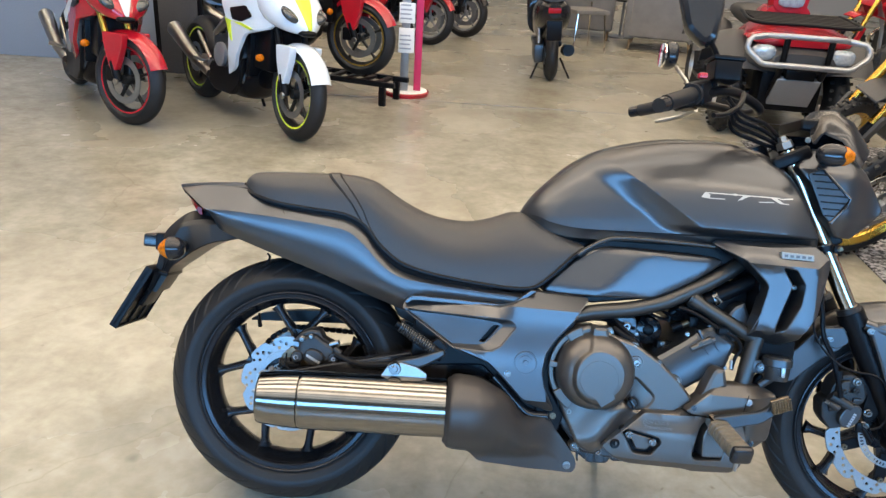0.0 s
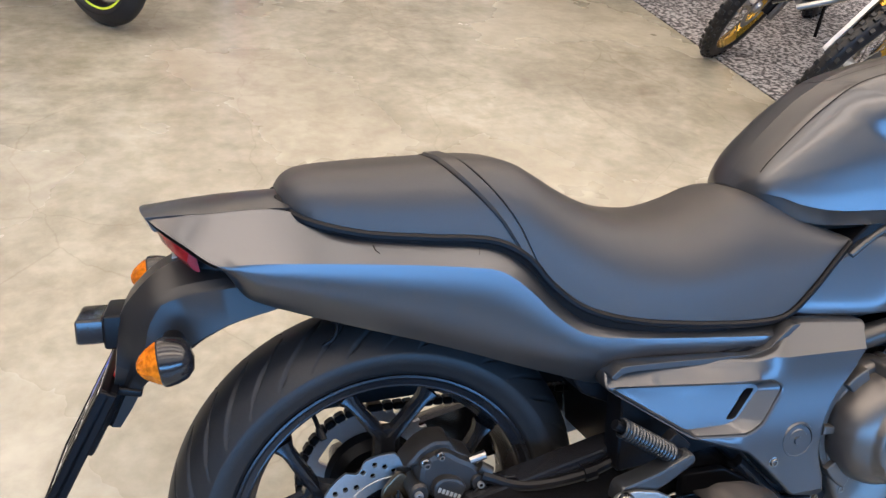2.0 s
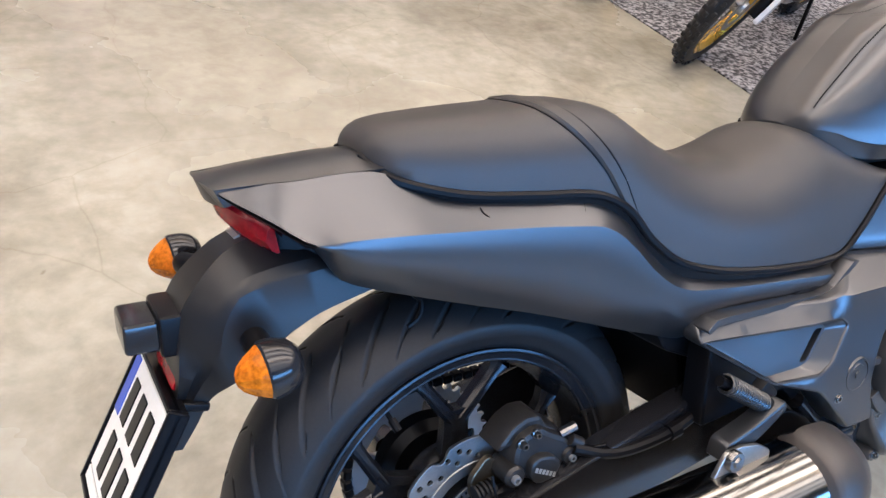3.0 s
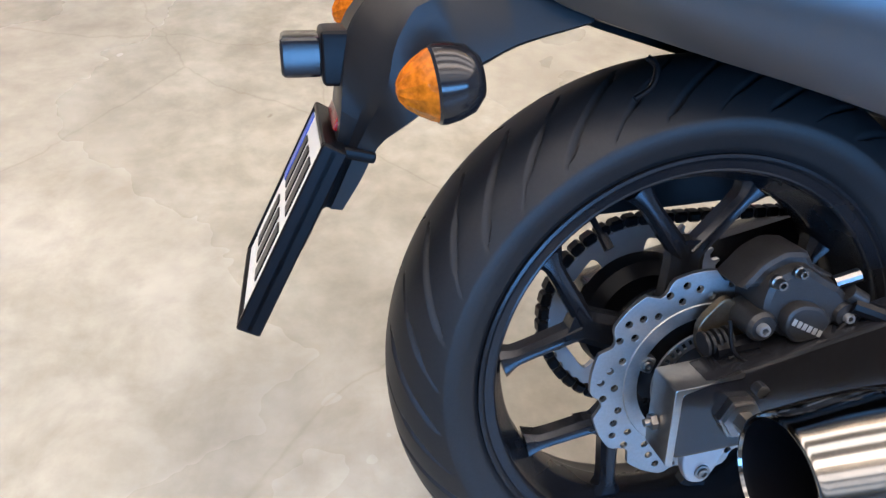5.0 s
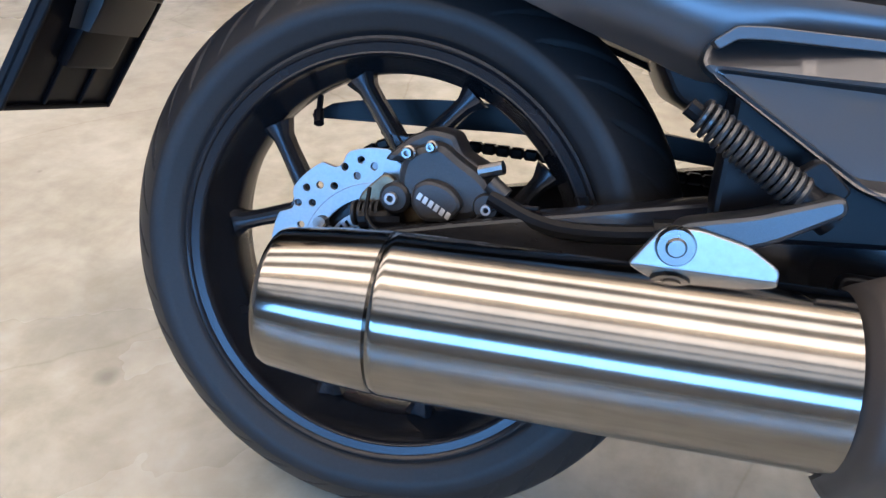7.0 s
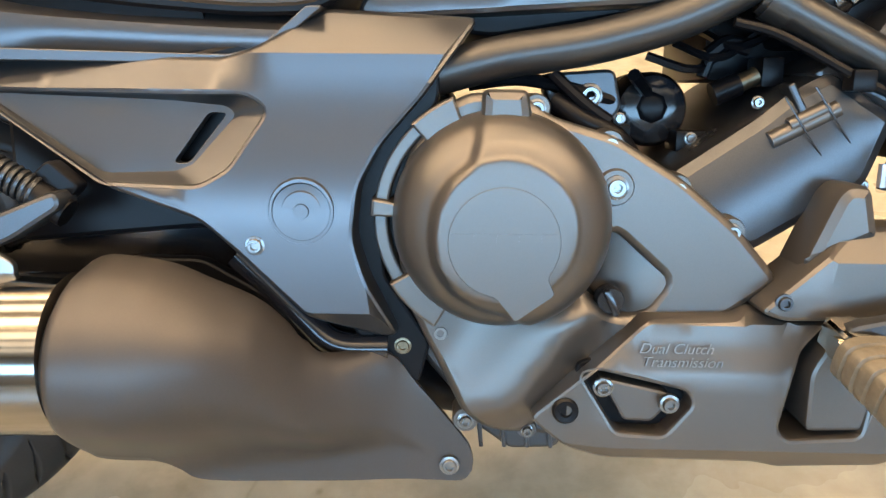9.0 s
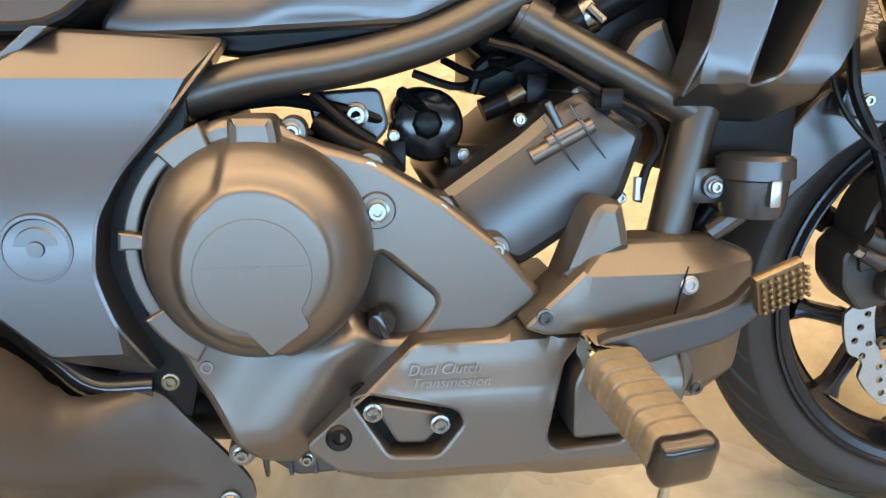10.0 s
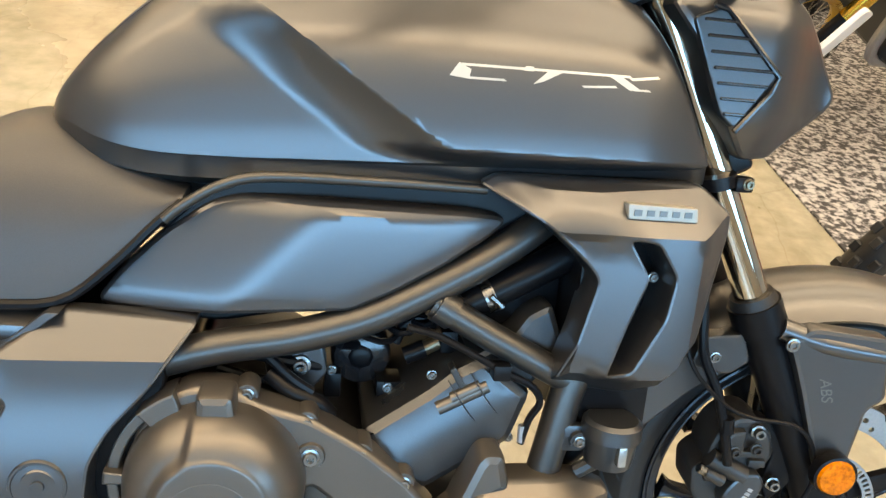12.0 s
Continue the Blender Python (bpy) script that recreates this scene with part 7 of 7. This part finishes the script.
    part("side_stand", tube([(0.55, 0.14, 0.25), (0.48, 0.26, 0.03)], 0.012, 8), BLACK, b)
    part("radiator", box(0.94, 0.99, -0.15, 0.15, 0.34, 0.62, 0.01), BLACK, b)
    return b


sport_bike("glossy red faired sport motorcycle beside the blue-grey partition", floor_pose(-2.72, 4.37, -1.86, 3.24, -6), REDP, WHITEP, FORKGOLD, material("black_rim", (0.02, 0.02, 0.02), 0.35, 0.4), None, 28, REDP)
sport_bike("white sport motorcycle with lime stripes", floor_pose(-1.63, 4.20, -0.69, 3.17, -6), WHITEB, STEELB, BLACK, bpy.data.materials["black_rim"], LIME, 0, LIME)
sport_bike("red sport motorcycle raised on a black display stand", floor_pose(-1.76, 4.95, -0.36, 4.48, 0, 0.19), REDP, REDP, REDP, bpy.data.materials["black_rim"], None, 0, GOLDRIM)

st = thing("display_stand", "black steel ramp stand under the red motorcycle", "display stand", floor_pose(-1.75, 4.95, -0.36, 4.48))
for sg in (-1, 1):
    part("rail", box(-0.3, 1.75, sg * 0.14 - 0.02, sg * 0.14 + 0.02, 0.15, 0.19, 0.006), BLACK, st)
    for x in (-0.2, 0.75, 1.62):
        part("leg", box(x, x + 0.05, sg * 0.14 - 0.02, sg * 0.14 + 0.02, 0.0, 0.15, 0.004), BLACK, st)
for k in range(14):
    part("slat", box(-0.25 + 0.14 * k, -0.20 + 0.14 * k, -0.12, 0.12, 0.160, 0.186, 0.004), BLACK, st)

# information post on a round base
ip = thing("information_post", "information post with paper holders on a round red base", "sign stand", pose(-0.08, 4.78, 0))
part("base", lathe([(0, 0.0), (0.19, 0.0), (0.195, 0.008), (0.195, 0.030), (0.185, 0.036), (0, 0.038)], 48, "z"), REDP, ip)
part("base_top", lathe([(0, 0.040), (0.172, 0.040), (0.178, 0.036), (0.178, 0.030)], 48, "z"), PAPER, ip)
part("post", box(-0.055, 0.015, -0.06, -0.02, 0.04, 1.7, 0.008), GREYM, ip)
part("panel", box(0.06, 0.12, -0.03, 0.0, 0.04, 1.75, 0.006), PINK, ip)
for k, (z, h) in enumerate(((0.36, 0.20), (0.60, 0.16), (0.80, 0.22), (1.08, 0.24), (1.38, 0.24))):
    hd = part("paper_holder", box(-0.075, 0.055, -0.085, -0.064, z, z + h, 0.004), PAPER, ip)
    part("print_bar", join(*[box(-0.065, 0.03 - 0.01 * (q % 2), -0.0862, -0.0848, z + 0.03 + 0.035 * q, z + 0.042 + 0.035 * q) for q in range(4)]), GREYM, hd)

# partition behind the sport bikes
tagged(part("wall_partition", box(-8.9, -1.05, 5.30, 5.42, 0, 2.4, 0.01), STEELB), "blue-grey partition wall behind the motorcycles", "wall", kind="structure")
rk = thing("side_table", "black steel side table frame by the partition", "table", pose(-1.95, 4.82, 0))
for x in (-0.18, 0.18):
    for y in (-0.18, 0.18):
        part("leg", box(x - 0.02, x + 0.02, y - 0.02, y + 0.02, 0, 0.72, 0.003), BLACK, rk)
part("tabletop", box(-0.22, 0.22, -0.22, 0.22, 0.72, 0.75, 0.005), BLACK, rk)
part("panel", box(-0.16, 0.16, -0.205, -0.195, 0.08, 0.70, 0.002), GREYPL, rk)


# scooter seen from behind
sc = thing("scooter", "black scooter with red tail light on its stand", "scooter", floor_pose(1.26, 5.84, 1.30, 7.2, -4))
small_wheel(sc, (0, 0, 0.24), 0.24, 0.062, 0.15, BLACK, 5, 0.09, name="rear_wheel")
small_wheel(sc, (1.28, 0, 0.24), 0.24, 0.055, 0.15, BLACK, 5, 0.1, name="front_wheel")
part("tail_body", hull([(-0.26, 0.06, 0.62, 0.74), (-0.15, 0.15, 0.52, 0.78), (0.15, 0.18, 0.42, 0.78), (0.50, 0.16, 0.30, 0.72), (0.62, 0.12, 0.26, 0.50)]), GLOSS, sc)
part("tail_light", box(-0.275, -0.235, -0.06, 0.06, 0.66, 0.71, 0.012), REDLENS, sc)
part("plate_carrier", box(-0.30, -0.27, -0.07, 0.07, 0.42, 0.60, 0.008), BLACK, sc)
part("seat", hull([(-0.22, 0.10, 0.76, 0.82), (0.05, 0.15, 0.75, 0.87), (0.35, 0.14, 0.70, 0.80), (0.58, 0.10, 0.68, 0.74)], 16), VINYL, sc)
part("leg_shield", hull([(0.95, 0.20, 0.30, 0.70), (1.05, 0.20, 0.40, 0.98), (1.12, 0.14, 0.60, 1.02)], 12), GLOSS, sc)
part("floorboard", box(0.52, 1.0, -0.15, 0.15, 0.24, 0.30, 0.02), BLACK, sc)
part("engine", box(-0.10, 0.35, 0.07, 0.17, 0.18, 0.36, 0.03), CAST, sc)
part("silencer", tube([(-0.22, -0.15, 0.32), (0.18, -0.16, 0.26)], 0.055, 16), BLACK, sc)
part("shock", tube([(-0.02, 0.12, 0.26), (0.06, 0.12, 0.55)], 0.022, 12), ALU, sc)
part("handlebar", join(tube([(0.98, -0.32, 1.02), (1.02, 0, 1.04), (0.98, 0.32, 1.02)], 0.016, 10, 12)), BLACK, sc)
part("centre_stand", join(tube([(0.10, 0.10, 0.20), (0.02, 0.19, 0.012)], 0.010, 8), tube([(0.10, -0.10, 0.20), (0.02, -0.19, 0.012)], 0.010, 8)), BLACK, sc)


# red quad bike
def quad(m):
    q = thing("quad_bike", "red and black quad bike with grey front bumper", "quad bike", m)
    for x, y, s in ((0, -0.36, "rear"), (0, 0.36, "rear"), (1.22, -0.38, "front"), (1.22, 0.38, "front")):
        small_wheel(q, (x, y, 0.30), 0.30, 0.10, 0.155, material("quad_rim", (0.45, 0.44, 0.42), 0.35, 0.6) if (x, y) == (0, -0.36) else bpy.data.materials["quad_rim"], 4, knob=26, name=s + "_wheel")
    for sg in (-1, 1):
        part("front_mudguard", arc(0.43, 0.19, radians(28), radians(160), 18, 0.07), GREYPL, q, "", Matrix.Translation((1.20, sg * 0.37, 0.34)))
        part("rear_mudguard", arc(0.42, 0.17, radians(20), radians(150), 18, 0.05), GREYPL, q, "", Matrix.Translation((0.0, sg * 0.35, 0.34)))
        part("headlight", blob((1.61, sg * 0.27, 0.67), (0.05, 0.085, 0.055), 18, 3), LAMPG, q)
        part("running_board", box(0.35, 0.95, sg * 0.36 - 0.13, sg * 0.36 + 0.13, 0.28, 0.32, 0.01), BLACK, q)
        part("bumper_upright", tube([(1.52, sg * 0.14, 0.35), (1.68, sg * 0.15, 0.58), (1.70, sg * 0.15, 0.80)], 0.022, 12, 10), BLACK, q)
        part("grip", tube([(0.84, sg * 0.22, 1.10), (0.78, sg * 0.38, 1.08)], 0.018, 10), BLACK, q)
    part("bumper", tube([(1.64, -0.27, 0.79), (1.68, -0.38, 0.775), (1.69, -0.405, 0.75), (1.70, -0.41, 0.71), (1.71, -0.395, 0.68), (1.73, -0.31, 0.615), (1.735, -0.28, 0.605), (1.74, 0.28, 0.605), (1.735, 0.31, 0.615), (1.71, 0.395, 0.68), (1.70, 0.41, 0.71), (1.69, 0.405, 0.75), (1.68, 0.38, 0.775), (1.64, 0.27, 0.79)], 0.021, 12), GREYM, q, "grey steel bumper bar")
    part("bumper_top", tube([(1.64, -0.28, 0.79), (1.71, -0.18, 0.80), (1.71, 0.18, 0.80), (1.64, 0.28, 0.79)], 0.020, 12), GREYM, q)
    part("grille", hull([(1.66, 0.20, 0.58, 0.68), (1.52, 0.38, 0.52, 0.72), (1.25, 0.40, 0.50, 0.72)], 12), GREYPL, q)
    part("nose", hull([(1.60, 0.22, 0.72, 0.775), (1.54, 0.34, 0.70, 0.80), (1.40, 0.38, 0.70, 0.82), (1.05, 0.30, 0.66, 0.86), (0.85, 0.30, 0.60, 0.80)], 20), REDP, q, "red plastic nose")
    part("skid_plate", slab(rounded([(1.50, 0.26), (1.67, 0.50), (1.61, 0.52), (1.42, 0.28)], 0.02), -0.15, 0.15, 0.01), GREYM, q)
    part("winch_plate", box(1.60, 1.68, -0.10, 0.10, 0.50, 0.57, 0.01), BLACK, q)
    part("frame_front", box(1.25, 1.52, -0.22, 0.22, 0.24, 0.60, 0.03), BLACK, q)
    part("tank", hull([(0.50, 0.12, 0.60, 0.84), (0.80, 0.20, 0.58, 0.96), (1.05, 0.18, 0.62, 0.98)], 16), REDP, q)
    part("seat", hull([(-0.25, 0.14, 0.74, 0.86), (0.10, 0.18, 0.72, 0.88), (0.45, 0.15, 0.70, 0.84), (0.60, 0.10, 0.72, 0.86)], 16), VINYL, q)
    part("frame", join(box(0.0, 1.3, -0.16, 0.16, 0.25, 0.60, 0.03), box(-0.05, 0.05, -0.3, 0.3, 0.27, 0.33, 0.01), box(1.17, 1.27, -0.3, 0.3, 0.27, 0.33, 0.01)), BLACK, q)
    part("lamp_pod", hull([(1.06, 0.13, 0.90, 1.10), (0.96, 0.15, 0.86, 1.14), (0.82, 0.10, 0.9, 1.08)], 12), REDP, q)
    part("pod_light", blob((1.065, 0, 1.0), (0.03, 0.095, 0.06), 16, 4), LAMPG, q)
    rack = part("front_rack", tube([(1.10, -0.36, 0.90), (1.56, -0.36, 0.87), (1.58, 0, 0.87), (1.56, 0.36, 0.87), (1.10, 0.36, 0.90)], 0.014, 10, 30), BLACK, q)
    for k in range(7):
        part("rack_bar", tube([(1.12 + 0.07 * k, -0.35, 0.895 - 0.003 * k), (1.12 + 0.07 * k, 0.35, 0.895 - 0.003 * k)], 0.010, 8), BLACK, rack)
    part("rear_rack", join(*[tube([(-0.42, -0.32 + 0.128 * k, 0.92), (-0.02, -0.32 + 0.128 * k, 0.93)], 0.010, 8) for k in range(6)]), BLACK, q)
    part("handlebar", tube([(0.84, -0.22, 1.10), (0.90, -0.10, 1.06), (0.90, 0.10, 1.06), (0.84, 0.22, 1.10)], 0.014, 10, 16), BLACK, q)
    return q


quad(floor_pose(2.952, 5.459, 2.83, 4.245))


# off-road motorcycles on the carpet
def dirt_bike(label, m, side, second):
    b = thing("off_road_motorcycle", label, "motorcycle", m, "off-road motorcycles on the carpet")
    small_wheel(b, (1.46, 0, 0.34), 0.34, 0.042, 0.268, GOLDRIM, 0, 0.12, 40, "front_wheel", True)
    small_wheel(b, (0, 0, 0.33), 0.33, 0.055, 0.240, GOLDRIM, 0, 0.11, 36, "rear_wheel", True)
    for sg in (-1, 1):
        leg = part("fork_leg", tube([(1.46, sg * 0.09, 0.34), (1.37, sg * 0.09, 0.58)], 0.026, 14), BLACK, b)
        part("fork_guard", slab(rounded([(1.50, 0.34), (1.44, 0.32), (1.32, 0.62), (1.38, 0.64)], 0.02), sg * 0.135, sg * 0.115, 0.004), side, leg)
        part("upper_tube", tube([(1.375, sg * 0.09, 0.57), (1.20, sg * 0.09, 1.02)], 0.027, 16), FORKGOLD, leg)
        part("shroud", slab(rounded([(0.72, 0.92), (1.10, 0.98), (1.22, 0.86), (1.06, 0.66), (0.88, 0.72)], 0.03), sg * 0.20, sg * 0.13, 0.01), side, b)
        part("shroud_flash", slab(rounded([(0.80, 0.88), (1.04, 0.92), (1.10, 0.84), (0.94, 0.76)], 0.02), sg * 0.206, sg * 0.19, 0.003), second, b)
        part("side_plate", slab(rounded([(-0.05, 0.86), (0.42, 0.84), (0.44, 0.66), (0.20, 0.62)], 0.03), sg * 0.13, sg * 0.09, 0.006), side, b)
        part("grip", tube([(1.08, sg * 0.28, 1.15), (1.03, sg * 0.40, 1.14)], 0.017, 10), BLACK, b)
    part("front_mudguard", panel([(0.98, 0.70), (1.20, 0.75), (1.38, 0.765), (1.50, 0.73)], [(0.98, 0.685), (1.20, 0.735), (1.38, 0.750), (1.50, 0.72)], lambda u, v: -0.075 + 0.02 * u, 0.15 - 0.0, 18, 3), side, b)
    part("number_board", slab(rounded([(1.22, 0.84), (1.30, 0.83), (1.22, 1.02), (1.16, 1.01)], 0.02), -0.08, 0.08, 0.01), side, b)
    part("rear_mudguard", hull([(-0.42, 0.06, 0.92, 0.94), (-0.10, 0.10, 0.84, 0.90), (0.20, 0.11, 0.78, 0.90)], 14), side, b)
    part("seat", hull([(-0.30, 0.06, 0.92, 0.95), (0.10, 0.10, 0.86, 0.94), (0.50, 0.11, 0.82, 0.92), (0.85, 0.08, 0.86, 0.96)], 16), VINYL, b)
    part("engine", join(box(0.50, 0.88, -0.13, 0.13, 0.32, 0.56, 0.04, 3), box(0.66, 0.84, -0.09, 0.09, 0.54, 0.78, 0.02)), CAST, b)
    part("frame", join(tube([(1.15, 0, 0.92), (0.98, 0.03, 0.60), (0.90, 0.06, 0.32), (0.50, 0.06, 0.30), (0.42, 0.06, 0.55), (0.50, 0.04, 0.84), (1.12, 0, 0.98)], 0.022, 10, 40), tube([(0.45, 0.12, 0.42), (0, 0.12, 0.33)], 0.025, 10), tube([(0.45, -0.12, 0.42), (0, -0.12, 0.33)], 0.025, 10)), GREYM, b)
    part("silencer", tube([(0.35, -0.12, 0.70), (-0.20, -0.14, 0.80)], 0.045, 16), ALU, b)
    part("exhaust_pipe", tube([(0.86, -0.05, 0.62), (0.98, -0.08, 0.50), (0.85, -0.14, 0.42), (0.60, -0.15, 0.50), (0.35, -0.12, 0.70)], 0.020, 12, 24), CHROME, b)
    part("handlebar", tube([(1.06, -0.33, 1.145), (1.16, -0.12, 1.10), (1.16, 0.12, 1.10), (1.06, 0.33, 1.145)], 0.012, 10, 20), BLACK, b)
    part("side_stand", tube([(0.55, 0.12, 0.32), (0.48, 0.24, 0.012)], 0.011, 8), BLACK, b)
    return b


dirt_bike("black off-road motorcycle with gold rims", floor_pose(3.71, 3.51, 2.50, 2.78, -22, 0.008), GREYPL, REDP)
dirt_bike("white and red off-road motorcycle with gold rims", floor_pose(3.66, 2.40, 2.36, 1.86, -22, 0.008), WHITEP, REDP)
dirt_bike("red and white off-road motorcycle with gold rims", floor_pose(3.48, 1.14, 2.13, 0.62, -16, 0.008), REDP, WHITEP)
dirt_bike("red off-road motorcycle with gold rims", floor_pose(5.95, 6.35, 4.62, 5.87, -5), REDP, WHITEP)
dirt_bike("red off-road motorcycle with gold rims", floor_pose(5.75, 7.3, 4.42, 6.75, -5), REDP, WHITEP)


# lounge furniture far behind
def armchair(m):
    a = thing("armchair", "grey fabric armchair with wooden feet", "armchair", m, "grey lounge chairs")
    part("seat", box(-0.36, 0.36, -0.36, 0.36, 0.16, 0.44, 0.05, 3), FABRIC, a)
    part("backrest", box(-0.40, 0.40, 0.28, 0.44, 0.16, 0.84, 0.05, 3), FABRIC, a)
    for sg in (-1, 1):
        part("armrest", box(sg * 0.40 - 0.07, sg * 0.40 + 0.07, -0.40, 0.42, 0.13, 0.62, 0.05, 3), FABRIC, a)
        for y in (-0.34, 0.34):
            part("foot", tube([(sg * 0.38, y, 0), (sg * 0.36, y, 0.15)], (0.014, 0.022), 8), material("foot_wood", (0.25, 0.17, 0.09), 0.5) if "foot_wood" not in bpy.data.materials else bpy.data.materials["foot_wood"], a)
    return a


ac = armchair(pose(2.95, 8.5, 0, 0, 0, 165))
copy_thing(ac, pose(2.05, 9.3, 0, 0, 0, 80))
copy_thing(ac, pose(3.4, 10.2, 0, 0, 0, 10))
lt = thing("coffee_table", "round coffee table with a thin metal leg", "table", pose(2.6, 9.4, 0))
part("tabletop", lathe([(0, 0.50), (0.30, 0.50), (0.305, 0.51), (0.30, 0.522), (0, 0.522)], 36, "z"), BLACK, lt)
part("leg", tube([(0, 0, 0.02), (0, 0, 0.50)], 0.02, 10), GREYM, lt)
part("foot", lathe([(0, 0), (0.20, 0), (0.20, 0.012), (0, 0.022)], 30, "z"), GREYM, lt)
ch = thing("chrome_chair", "chair with thin chrome legs", "chair", pose(1.85, 8.0, 0, 0, 0, 20))
for sx in (-1, 1):
    for sy in (-1, 1):
        part("leg", tube([(sx * 0.22, sy * 0.22, 0), (sx * 0.18, sy * 0.18, 0.45)], 0.011, 8), CHROME, ch)
part("seat", box(-0.23, 0.23, -0.23, 0.23, 0.44, 0.49, 0.02), FABRIC, ch)
part("backrest", box(-0.22, 0.22, 0.19, 0.23, 0.55, 0.85, 0.015), FABRIC, ch)
for sx in (-1, 1):
    part("back_post", tube([(sx * 0.20, 0.21, 0.45), (sx * 0.20, 0.22, 0.70)], 0.010, 8), CHROME, ch)

# two more motorcycles at the far end
sport_bike("dark motorcycle with silver wheels far behind", floor_pose(-0.9, 8.9, 0.38, 8.35, -5), GLOSS, GLOSS, GREYM, GREYM)
sport_bike("red motorcycle far behind the information post", floor_pose(-1.35, 8.0, -0.05, 7.55, -5), REDP, BLACK, GREYM, GREYM)
tagged(part("floor_joint", box(-1.0, 8.0, 4.56, 4.575, 0.0012, 0.002), GREYM), "thin dark joint across the concrete floor", "floor joint", kind="structure")
